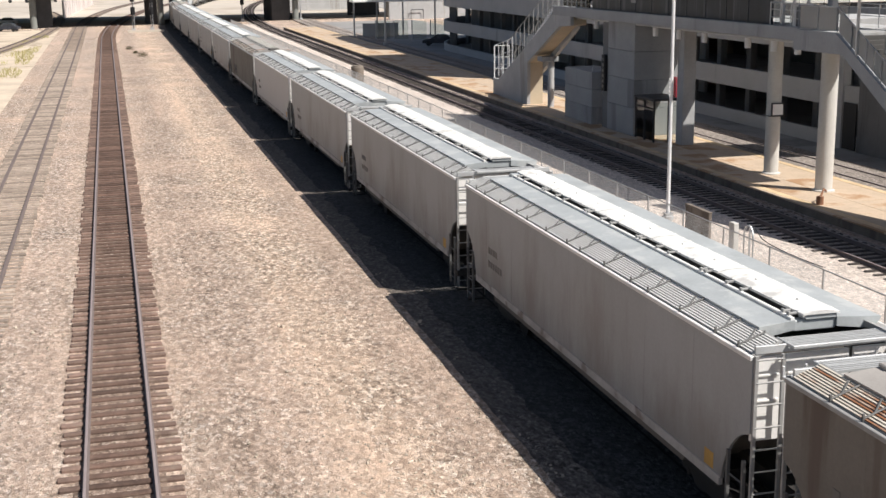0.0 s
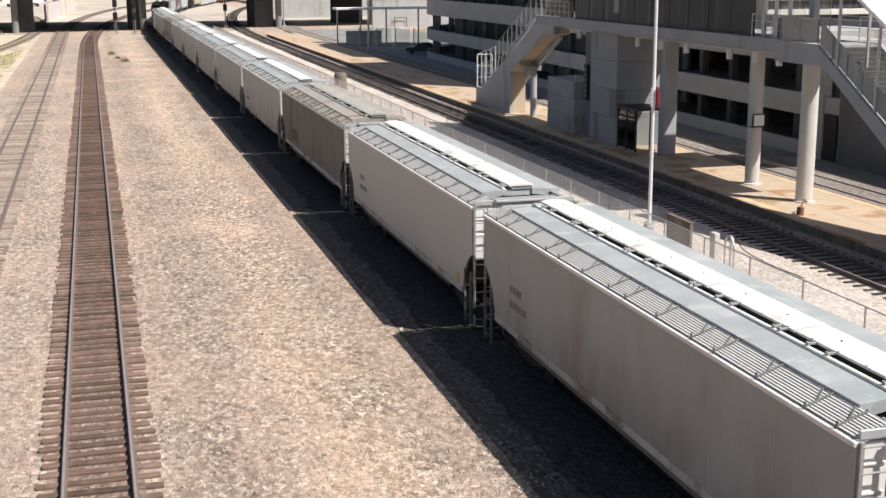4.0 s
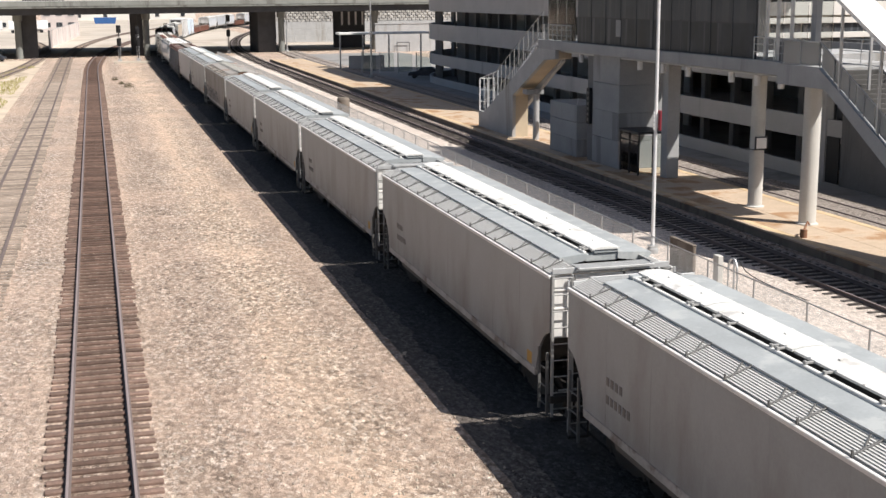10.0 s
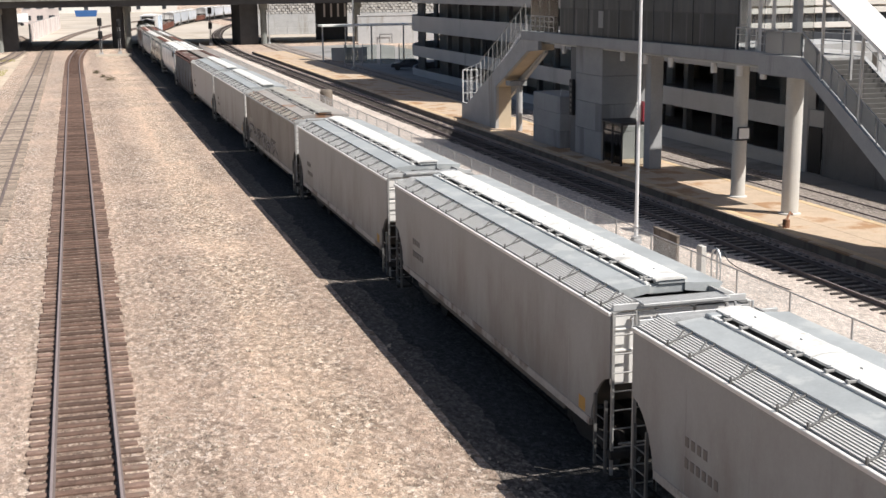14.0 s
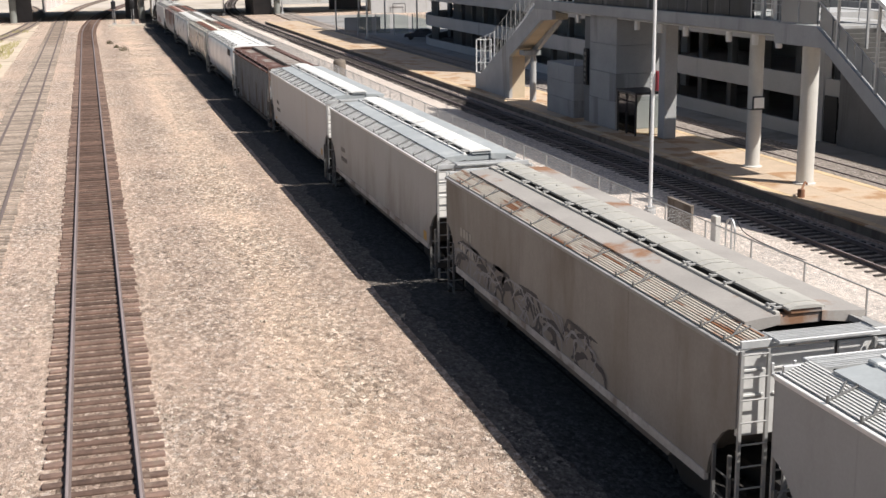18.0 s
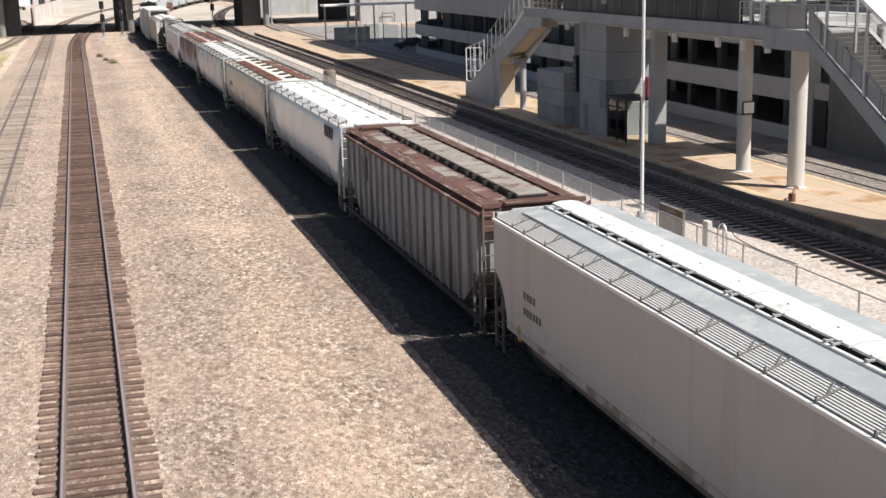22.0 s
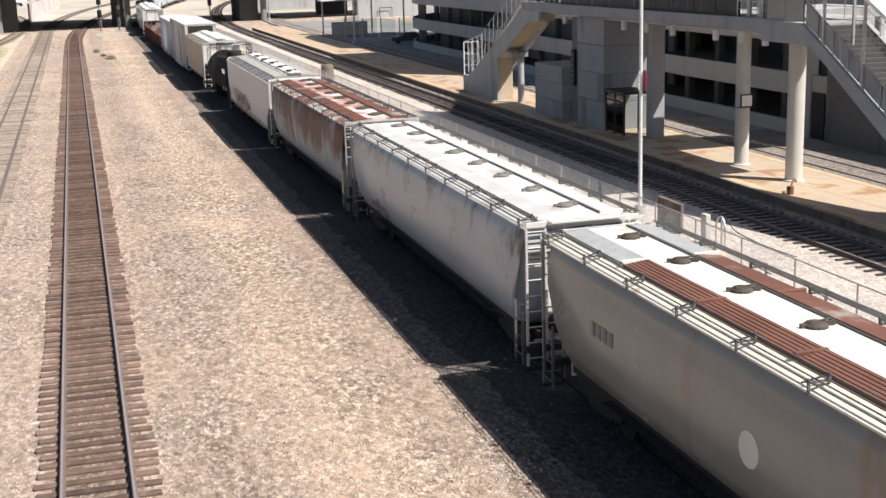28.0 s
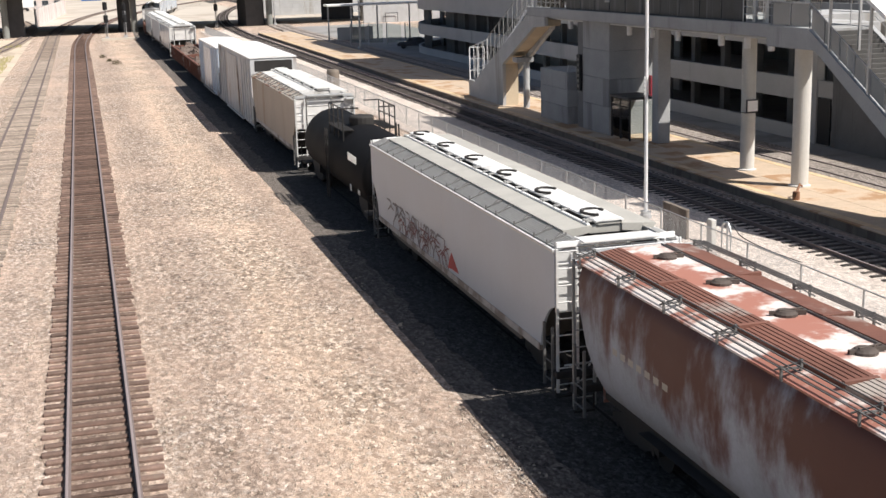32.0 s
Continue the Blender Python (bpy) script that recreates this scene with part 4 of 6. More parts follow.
def tank_car(car, half, paint, trim):
    """A black tank car with a railed platform round its dome."""
    def shell():
        bm = bmesh.new()
        r, l = 1.5, half - 0.6
        prof = [(0.05, -l - 0.02)] + [(r * math.sin(a), -l + 0.55 - 0.57 * math.cos(a)) for a in [math.pi / 2 * k / 6 for k in range(1, 7)]]
        add_turned(bm, prof + [(x, -y) for x, y in prof[::-1]], 32, (0, 0, 2.62), "y")
        return bm
    place("tank", shared(("tank", half), shell, smooth=True), paint, car)
    def dome():
        bm = bmesh.new()
        add_turned(bm, [(0.55, 4.0), (0.55, 4.38), (0.5, 4.45), (0.2, 4.48)], 18)
        add_turned(bm, [(0.14, 4.0), (0.14, 4.36), (0.1, 4.4)], 10, (0.1, 0.95, 0))
        return bm
    place("dome", shared("dome", dome), M["under"], car)
    for x in (-1.15, 1.15):
        for z in (4.45, 4.95):
            part("guard_rail", bars([((x, -1.5, z), (x, 1.5, z))], 0.03), trim, car)
        for y in (-1.5, -0.5, 0.5, 1.5):
            part("guard_post", bars([((x, y, 3.5), (x, y, 4.95))], 0.03), trim, car)
        for y in (-1.5, 1.5):
            part("guard_rail", bars([((x, y, 4.95), (x * 0.39, y, 4.95))], 0.03), trim, car)
    def deck():
        bm = bmesh.new()
        for sx in (-1, 1):
            for k in range(5):
                x = sx * (0.72 + k * 0.11)
                add_box(bm, x - 0.035, x + 0.035, -1.5, 1.5, 3.98, 4.03)
        return bm
    place("platform_grating", shared("platform_grating", deck), trim, car)
    for sx in (-1, 1):
        place("tank_ladder", ladder_mesh(0.5, 0.9, 4.0), trim, car, Matrix.Translation((sx * 1.62, 0, 0)) @ Matrix.Rotation(radians(90), 4, "Z"))
    for sy in (-1, 1):
        at = flip(sy) @ Matrix.Translation((0, -half, 0))
        place("end_sill", shared("end_sill", lambda: boxes((-1.58, 1.58, -0.12, 0.12, 1.3, 1.48)), 0.015), trim, car, at)
        place("saddle", shared("saddle", lambda: boxes((-1.2, 1.2, 1.5, 3.2, 1.3, 1.9)), 0.03), M["under"], car, at)
        place("end_platform", shared("tank_end", lambda: boxes((-1.5, 1.5, 0.0, 0.9, 1.42, 1.49))), M["under"], car, at)
        def hand():
            return bars([((-1.5, 0.1, 1.1), (-1.5, 0.1, 2.2)), ((1.5, 0.1, 1.1), (1.5, 0.1, 2.2)), ((-1.5, 0.1, 2.2), (1.5, 0.1, 2.2))], 0.025)
        place("handrail", shared("tank_hand", hand), trim, car, at)
    running_gear(car, half)


def box_car(car, half, side, roof, door, trim, tall=5.1):
    """A tall boxcar with sliding plug doors."""
    place("body", shared(("box_body", half, tall), lambda: boxes((-1.5, 1.5, -half, half, 1.05, tall)), 0.03), side, car)
    def top():
        bm = bmesh.new()
        add_prism(bm, [(-1.53, tall), (-1.53, tall + 0.05), (0, tall + 0.16), (1.53, tall + 0.05), (1.53, tall)], "y", -half - 0.05, half + 0.05)
        return bm
    place("roof", shared(("box_roof", half, tall), top), roof, car)
    for sx in (-1, 1):
        for d in (-1.45, 1.45):
            place("door", shared(("box_door", tall), lambda: boxes((-0.05, 0.05, -1.38, 1.38, 1.2, tall - 0.25), (-0.07, 0.07, -0.06, 0.06, 1.2, tall - 0.25)), 0.015), door, car, Matrix.Translation((sx * 1.53, d, 0)))
        place("door_track", shared("box_track", lambda: boxes((-0.06, 0.06, -4.6, 4.6, 1.02, 1.16)), 0.01), trim, car, Matrix.Translation((sx * 1.55, 0, 0)))
        for k in range(8):
            y = (-half + 0.5 + k * 1.25) if k < 4 else (half - 0.5 - (k - 4) * 1.25)
            place("side_post", shared(("box_post", tall), lambda: boxes((-0.04, 0.04, -0.05, 0.05, 1.1, tall - 0.1)), 0.01), side, car, Matrix.Translation((sx * 1.53, y, 0)))
    for sy in (-1, 1):
        at = flip(sy) @ Matrix.Translation((0, -half, 0))
        place("ladder", ladder_mesh(0.5, 0.95, 3.0), trim, car, at @ Matrix.Translation((-1.2, -0.06, 0)))
        place("end_sill", shared("end_sill", lambda: boxes((-1.58, 1.58, -0.12, 0.12, 1.3, 1.48)), 0.015), trim, car, at)
        for k in range(5):
            place("end_board", shared(("box_end", tall), lambda: boxes((-1.2, 1.2, -0.03, 0.01, 3.9, tall - 0.15)), 0.01), M["under"], car, at) if k == 0 else None
            place("end_rib", shared("box_rib", lambda: boxes((-1.3, 1.3, -0.05, 0.02, -0.12, 0.12)), 0.03), side, car, at @ Matrix.Translation((0, 0, 1.6 + k * 0.7)))
    running_gear(car, half)


def gondola(car, half, paint, load):
    """A low oxide-red gondola with an uneven load of rusty metal."""
    place("body", shared(("gon_body", half), lambda: boxes((-1.5, -1.42, -half, half, 1.05, 2.35), (1.42, 1.5, -half, half, 1.05, 2.35), (-1.42, 1.42, -half, -half + 0.08, 1.05, 2.35), (-1.42, 1.42, half - 0.08, half, 1.05, 2.35), (-1.42, 1.42, -half + 0.08, half - 0.08, 1.05, 1.25))), paint, car)
    for sx in (-1, 1):
        for k in range(13):
            place("rib", shared("gon_rib", lambda: boxes((-0.06, 0.06, -0.06, 0.06, 1.05, 2.3)), 0.01), paint, car, Matrix.Translation((sx * 1.55, -half + 0.5 + k * (2 * half - 1) / 12, 0)))
        place("top_rail", shared(("gon_rail", half), lambda: boxes((-0.09, 0.09, -half, half, 2.35, 2.47)), 0.01), paint, car, Matrix.Translation((sx * 1.5, 0, 0)))
    def heap():
        rnd = random.Random(8)
        bm = bmesh.new()
        for k in range(70):
            s = rnd.uniform(0.2, 0.6)
            m = Matrix.Translation((rnd.uniform(-1.0, 1.0), rnd.uniform(-half + 0.8, half - 0.8), 1.3 + rnd.uniform(0.1, 0.8))) @ Euler((rnd.random() * 3, rnd.random() * 3, rnd.random() * 3)).to_matrix().to_4x4()
            add_box(bm, -s * 0.8, s * 0.8, -s, s, -s * 0.2, s * 0.2, m)
        return bm
    place("scrap_load", shared(("gon_load", half), heap), load, car)
    running_gear(car, half)


def squiggle(car, y0, y1, z0, z1, material, seed, letters=5, name="graffiti_letter", w0=0.05, x=-1.578):
    """Loose spray-paint letters: looping strokes that lean and overlap, within a slanting band."""
    rnd = random.Random(seed)
    step = (y1 - y0) / letters
    k = 0
    for i in range(letters):
        bm = bmesh.new()
        cy = y0 + step * (i + 0.5)
        for j in range(5):
            k += 1
            py, pz = cy + rnd.uniform(-0.4, 0.4) * step, rnd.uniform(0.3, 0.7)
            a, bend = rnd.uniform(0.6, 2.4), rnd.uniform(-0.5, 0.5)
            prev = None
            n = 16
            for q in range(n):
                wide = w0 * (0.6 + rnd.random() * 0.1 + 0.8 * math.sin(math.pi * q / (n - 1)))
                a += bend * (1.2 if q % 7 < 4 else -0.4)
                py += 0.085 * step * math.cos(a)
                pz = min(1.0, max(0.0, pz + 0.085 * math.sin(a)))
                nrm = Vector((-math.sin(a) * wide, math.cos(a) * wide))
                zz = z0 + pz * (z1 - z0)
                xx = x - 0.0007 * (k % 6)
                cur = [bm.verts.new((xx, py - nrm.x, zz - nrm.y)), bm.verts.new((xx, py + nrm.x, zz + nrm.y))]
                if prev:
                    bm.faces.new((prev[0], prev[1], cur[1], cur[0]))
                prev = cur
        part(name, bm, material, car, "spray-painted graffiti letter")


def marks(car, rows, material, x=-1.576, label="lettering drawn as plain bars"):
    """Lettering as plain bars on the side that faces the yard: rows of (y from, y to, z from, z to, bars)."""
    for y0, y1, z0, z1, n in rows:
        bm = bmesh.new()
        w = (y1 - y0) / n
        for k in range(n):
            add_box(bm, x - 0.004, x + 0.02, y0 + k * w + 0.2 * w, y0 + (k + 1) * w - 0.2 * w, z0, z1)
        part("lettering", bm, material, car, label)


ground()
# strips reach to the shadow's edge; the train's shade is in their tone
wavy_strip("ballast_shoulder", "brown ballast shoulder of the freight track, darkened with the train's painted shadow", train_way, -40, 640, 3.72, GZ + 0.006, M["ballast_shadowed"], 0.1, 5)
wavy_strip("ballast_freight", "grey ballast along the freight track, darkened with painted shade", train_way, -40, 640, 2.75, GZ + 0.012, M["ballast_grey"], 0.35, 3)
wavy_strip("ballast_main", "brown dusty ballast between the ties of the main track", lambda s: along(0.0, s), 5, 520, 0.98, GZ + 0.016, M["crib"], 0.12, 9)
wavy_strip("ballast_platform", "dusty ballast between the ties of the station track", lambda s: along(27.42, s, 205.0), 10, 520, 1.7, GZ + 0.016, M["ballast_dusty"], 0.2, 14)
wavy_strip("dust_strip", "pale dusty gravel between the fence and the station track", lambda s: along(23.9, s, 205.0), 10, 240, 2.8, GZ + 0.05, M["dust"], 0.18, 21)
wavy_strip("ballast_under_train", "ballast that buries the freight track's ties, darkened with painted shade", train_way, -40, 640, 1.8, GZ + 0.022, M["ballast_grey"], 0.1, 31)
wavy_strip("dirt_outer", "tan dirt that buries the ties of the outer track", lambda s: along(36.95, s, 205.0), 10, 300, 2.0, -0.06, M["ballast_dusty"], 0.1, 33)
wavy_strip("ballast_station", "dusty ballast packed between the rails of the station track", lambda s: along(27.42, s, 205.0), 10, 520, 0.70, -0.19, M["ballast_dusty"], 0.02, 37)
wavy_strip("ballast_siding", "pale ballast packed over the siding's ties", side_way, 5, 520, 1.2, -0.2, M["ballast"], 0.12, 43)
track("track_main", "main railway track with brown wooden ties in pale ballast", lambda s: along(0.0, s), 5, 520, (22, 175), M["tie"], seed=1)
track("track_siding", "weathered siding track with grey wooden ties", side_way, 5, 520, (40, 175), M["tie_grey"], head=False, seed=2)
# rails and ties near black, painted for the shade beneath the train
track("track_freight", "railway track that carries the freight train", train_way, -40, 640, (30, 60), M["tie_dark"], head=False, seed=3, rail_material="void")
track("track_platform", "station track beside the platform with dark ties", lambda s: along(27.42, s, 205.0), 10, 520, (28, 170), M["tie_dark"], seed=4)
track("track_outer", "station track between the platform and the garage", lambda s: along(36.95, s, 205.0), 10, 300, (40, 120), M["tie_grey"], seed=5)
track("track_left", "curving yard track with two dark rails", third_way, 60, 330, (0, 0), M["tie_grey"], head=False, seed=6)



# paints of single cars
M["car_taupe"] = mat("car_taupe", (0.25, 0.24, 0.225), 0.55, var=0.2, scale=0.4, fine=14, bump=0.06, stain=(0.165, 0.145, 0.125), stain_at=0.56, stain_scale=0.7, streak=0.3, soft=0.18)
M["car_olive"] = mat("car_olive", (0.285, 0.295, 0.29), 0.24, var=0.08, scale=0.4, fine=14, bump=0.03, stain=(0.27, 0.22, 0.17), stain_at=0.63, stain_scale=0.5, streak=0.12)
# white paint with the sky's blue reflection mixed into its base colour
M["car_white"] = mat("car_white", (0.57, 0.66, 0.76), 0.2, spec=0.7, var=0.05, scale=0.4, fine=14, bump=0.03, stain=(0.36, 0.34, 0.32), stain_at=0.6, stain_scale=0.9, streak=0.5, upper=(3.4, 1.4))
M["car_dirty"] = mat("car_dirty", (0.39, 0.455, 0.53), 0.3, spec=0.6, var=0.14, scale=0.5, fine=12, bump=0.04, stain=(0.14, 0.118, 0.10), stain_at=0.67, stain_scale=1.2, streak=0.8, upper=(2.6, 3.9), soft=0.1)
M["car_rust"] = mat("car_rust", (0.33, 0.37, 0.43), 0.5, spec=0.3, var=0.22, scale=0.6, fine=12, bump=0.05, stain=(0.105, 0.042, 0.034), stain_at=0.515, stain_scale=0.6, streak=0.45, upper=(1.9, 3.5), soft=0.09)
M["car_scuffed"] = mat("car_scuffed", (0.54, 0.55, 0.56), 0.5, var=0.12, scale=0.6, fine=12, bump=0.04, stain=(0.27, 0.21, 0.17), stain_at=0.60, stain_scale=1.1, streak=0.22, soft=0.08)
M["car_tan"] = mat("car_tan", (0.47, 0.41, 0.34), 0.65, var=0.1, scale=0.5, fine=12, stain=(0.36, 0.26, 0.18), stain_at=0.6, stain_scale=0.4, streak=0.12)
M["car_pale"] = mat("car_pale", (0.47, 0.52, 0.58), 0.35, var=0.06, scale=0.4, fine=14, bump=0.03, stain=(0.5, 0.46, 0.42), stain_at=0.66, stain_scale=0.5, streak=0.12)
M["car_ribbed"] = mat("car_ribbed", (0.285, 0.30, 0.315), 0.65, var=0.16, scale=0.6, fine=12, stain=(0.16, 0.135, 0.12), stain_at=0.58, stain_scale=1.1, streak=0.2, upper=(4.4, 1.4), soft=0.12)
M["roof_white"] = mat("roof_white", (0.80, 0.80, 0.79), 0.5, var=0.04, scale=0.8, fine=14, bump=0.03, stain=(0.62, 0.61, 0.59), stain_at=0.62, stain_scale=0.5)
M["roof_dirty"] = mat("roof_dirty", (0.68, 0.67, 0.65), 0.6, var=0.1, scale=0.5, fine=14, stain=(0.45, 0.43, 0.40), stain_at=0.58, stain_scale=0.5)
M["roof_cream"] = mat("roof_cream", (0.78, 0.74, 0.65), 0.6, var=0.06, scale=0.6, fine=14, stain=(0.40, 0.30, 0.24), stain_at=0.68, stain_scale=0.6)
M["roof_pink"] = mat("roof_pink", (0.70, 0.64, 0.60), 0.65, var=0.1, scale=0.6, fine=14, stain=(0.36, 0.16, 0.12), stain_at=0.5, stain_scale=0.9)
M["oxide_dusty"] = mat("oxide_dusty", (0.135, 0.075, 0.062), 0.8, var=0.35, scale=0.8, fine=18, stain=(0.30, 0.26, 0.24), stain_at=0.60, stain_scale=0.9)
M["tank_black"] = mat("tank_black", (0.009, 0.009, 0.010), 0.7, var=0.25, scale=0.8, fine=14, bump=0.03, spec=0.12)
M["lid_dark"] = mat("lid_dark", (0.075, 0.06, 0.052), 0.75, var=0.3, scale=3)
M["lid_grey"] = mat("lid_grey", (0.17, 0.165, 0.155), 0.7, var=0.3, scale=3)
M["board_rust"] = mat("board_rust", (0.50, 0.46, 0.40), 0.7, var=0.15, scale=0.5, stain=(0.24, 0.11, 0.055), stain_at=0.56, stain_scale=0.35)
M["ink"] = mat("ink", (0.03, 0.032, 0.038), 0.6, var=0.2)
M["ink_soft"] = mat("ink_soft", (0.17, 0.162, 0.155), 0.6, var=0.1)
M["ink_dark"] = mat("ink_dark", (0.10, 0.095, 0.09), 0.6, var=0.2)
M["ink_white"] = mat("ink_white", (0.72, 0.71, 0.68), 0.6, var=0.08)
M["paint_dark"] = mat("paint_dark", (0.055, 0.055, 0.062), 0.6, var=0.3, scale=3)
M["paint_grey"] = mat("paint_grey", (0.27, 0.275, 0.29), 0.6, var=0.3, scale=3)
M["paint_smoke"] = mat("paint_smoke", (0.20, 0.19, 0.20), 0.6, var=0.3, scale=3)
M["paint_wine"] = mat("paint_wine", (0.20, 0.10, 0.105), 0.6, var=0.2)
M["paint_red"] = mat("paint_red", (0.38, 0.06, 0.06), 0.6, var=0.2)
M["patch_yellow"] = mat("patch_yellow", (0.50, 0.30, 0.08), 0.7, var=0.2)
M["trim_white"] = mat("trim_white", (0.58, 0.58, 0.57), 0.55, var=0.12, scale=3)
M["trim_grey"] = mat("trim_grey", (0.30, 0.30, 0.295), 0.55, var=0.15, scale=3)
M["lid_brown"] = mat("lid_brown", (0.29, 0.265, 0.24), 0.75, var=0.2, scale=1.0, stain=(0.16, 0.10, 0.08), stain_at=0.57, stain_scale=1.5)
M["ink_faint"] = mat("ink_faint", (0.40, 0.38, 0.34), 0.6, var=0.1)
M["trim_brown"] = mat("trim_brown", (0.15, 0.115, 0.098), 0.7, var=0.2, scale=3)

TRAIN = []
# near end of each car along the train at nine seconds
ENDS = [-93.2, -74.5, -55.9, -37.5, -19.0, -0.3, 18.4, 37.2, 56.1, 75.0, 94.0, 113.0, 132.0, 150.7, 169.6, 188.4, 209.6, 231.0, 252.2, 272.7, 292.8, 309.2, 326.4, 346.0, 362.5, 381.0, 399.8, 418.6, 437.4, 456.2, 475.0, 493.8, 512.6, 531.4, 550.2, 569.0, 588.0]


def freight_car(i, label, kind="hopper_car"):
    half = round((ENDS[i + 1] - ENDS[i] - 1.15) / 2, 1)
    car = thing(kind, label, "freight car", "freight train cars")
    TRAIN.append((car, (ENDS[i] + half) * SIZE))
    return car, half


G11 = (-2.7, 7.6)
GREY = "grey covered hopper freight car with a long white roof hatch"
for i in (1, 2, 3, 4, 6, 7, 8, 9, 10, 12, 13):
    light = i in (4, 13)
    car, half = freight_car(i, "clean light grey covered hopper freight car with a white roof hatch" if light else GREY)
    hopper_trough(car, half, M["car_light"] if light else M["car_grey"], M["roof_grey"], M["hatch_white"], M["trim_grey"], M["slat_light"], 5, eave=M["eave_light"])
    marks(car, [(half - 3.1, half - 2.2, 2.8, 2.98, 4), (half - 3.5, half - 2.2, 2.4, 2.58, 6)], M["ink_dark"] if i == 13 else M["ink_soft"])
    part("yellow_patch", boxes((-1.575, -1.56, -half + 1.25, -half + 1.6, 1.9, 2.2)), M["patch_yellow"], car, "faded yellow paint patch")
    if i == 13:
        marks(car, [(half - 2.1, half - 1.7, 1.6, 2.0, 1)], M["patch_yellow"], label="yellow inspection mark")
for i in (0, 5, 11):
    car, half = freight_car(i, {0: "grimy brown-grey hopper freight car with rust-stained running boards", 5: "dark weathered brown hopper freight car with faded lettering", 11: "grimy taupe hopper freight car with dark graffiti along its side"}[i])
    hopper_trough(car, half, M["car_brown"] if i != 11 else M["car_taupe"], M["roof_rust"], M["hatch_grey"], M["trim_grey"], M["board_rust"], 5)
    if i == 5:
        marks(car, [(half - 5.3, half - 3.3, 2.1, 2.75, 4)], M["ink"])
    else:
        marks(car, [(half - 2.6, half - 1.4, 2.9, 3.15, 4), (half - 2.8, half - 1.4, 2.45, 2.7, 5)], M["ink_faint"] if i == 11 else M["ink_soft"])
    if i == 11:
        squiggle(car, G11[0], G11[1], 1.86, 2.75, M["paint_dark"], 11, 9, w0=0.05)
        squiggle(car, G11[0], G11[1], 1.9, 2.7, M["paint_grey"], 12, 9, w0=0.025, x=-1.583)

car, half = freight_car(14, "old ribbed grey hopper freight car with a rusty oxide-red roof")
hopper_ribbed(car, half, M["car_ribbed"], M["oxide_dusty"], M["lid_brown"], M["trim_brown"])
marks(car, [(half - 3.6, half - 2.5, 2.95, 3.85, 2)], M["ink"], x=-1.505)
marks(car, [(-1.3, 0.6, 2.3, 2.5, 3), (-1.3, 0.6, 1.9, 2.1, 3)], M["ink_soft"], x=-1.505)

car, half = freight_car(15, "clean white round-sided hopper freight car with round roof hatches")
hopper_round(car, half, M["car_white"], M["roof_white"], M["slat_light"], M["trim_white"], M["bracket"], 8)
marks(car, [(-half + 1.6, -half + 3.6, 3.7, 4.2, 4)], M["ink"], x=-1.578, label="dark brand mark drawn as plain bars")

car, half = freight_car(16, "olive-grey round-sided hopper freight car with oxide-red roof walkways")
hopper_round(car, half, M["car_olive"], M["roof_cream"], M["lid_dark"], M["trim_grey"], M["bracket"], 8, [M["oxide"]] * 5 + [M["mesh_plate"]])
bm = bmesh.new()
add_turned(bm, [(0.32, -0.008), (0.32, 0.012)], 28, (-1.598, 0.5, 2.9), "x")
part("white_disc", bm, M["ink_white"], car, "round white paint spot")
marks(car, [(half - 4.2, half - 3.0, 3.0, 3.3, 4)], M["ink_soft"], x=-1.6)

car, half = freight_car(17, "dirty white round-sided hopper freight car with rust blotches")
hopper_round(car, half, M["car_dirty"], M["roof_dirty"], M["lid_grey"], M["trim_white"], M["bracket"], 8, [M["slat_light"]] * 6)
marks(car, [(half - 5.6, half - 3.2, 2.0, 2.25, 7)], M["ink_soft"], x=-1.53)

car, half = freight_car(18, "blue-grey round-sided hopper freight car streaked with heavy rust")
hopper_round(car, half, M["car_rust"], M["roof_pink"], M["lid_dark"], M["trim_grey"], M["bracket"], 8, [M["oxide"]] * 6)
marks(car, [(half - 4.9, half - 2.2, 2.75, 3.05, 7)], M["ink_faint"], x=-1.592)

car, half = freight_car(19, "pale grey hopper freight car with red and black graffiti")
hopper_trough(car, half, M["car_pale"], M["hatch_grey"], M["roof_white"], M["trim_white"], M["trim_grey"], 6, eave=M["trim_white"])
squiggle(car, -0.4, 6.4, 1.80, 2.75, M["paint_smoke"], 21, 9, w0=0.03)
squiggle(car, -0.2, 5.2, 1.80, 2.55, M["paint_wine"], 22, 7, w0=0.022, x=-1.583)
bm = bmesh.new()
add_prism(bm, [(-1.7, 2.02), (-1.0, 2.5), (-0.75, 2.25), (-0.6, 1.95), (-1.0, 2.0)], "x", -1.58, -1.56)
part("graffiti_arrow", bm, M["paint_red"], car, "red spray-painted arrow")
for k in range(6):
    def lid():
        turns = [math.pi * (0.1 + 1.35 * j / 14) for j in range(15)]
        return tube([(0.3 * math.cos(a), 0.42 * math.sin(a), 0.05) for a in turns], 0.04, 5)
    place("hatch_ring", shared("hatch_ring", lid), M["under"], car, Matrix.Translation((0.05, -half + 1.5 + k * (2 * half - 3) / 5, 4.84)))

car, half = freight_car(20, "black tank freight car with a railed top platform", "tank_car")
tank_car(car, half, M["tank_black"], M["under"])
marks(car, [(-half + 2.3, -half + 4.0, 3.1, 3.4, 8)], M["ink_white"], x=-1.44)
marks(car, [(-half + 1.9, -half + 2.5, 1.9, 2.3, 1), (-half + 3.6, -half + 4.0, 1.8, 2.2, 1)], M["ink_white"], x=-1.40)

car, half = freight_car(21, "tan rust-stained hopper freight car with a pale roof")
hopper_trough(car, half, M["car_tan"], M["roof_dirty"], M["hatch_white"], M["trim_white"], M["board_rust"], 5, eave=M["board_rust"])

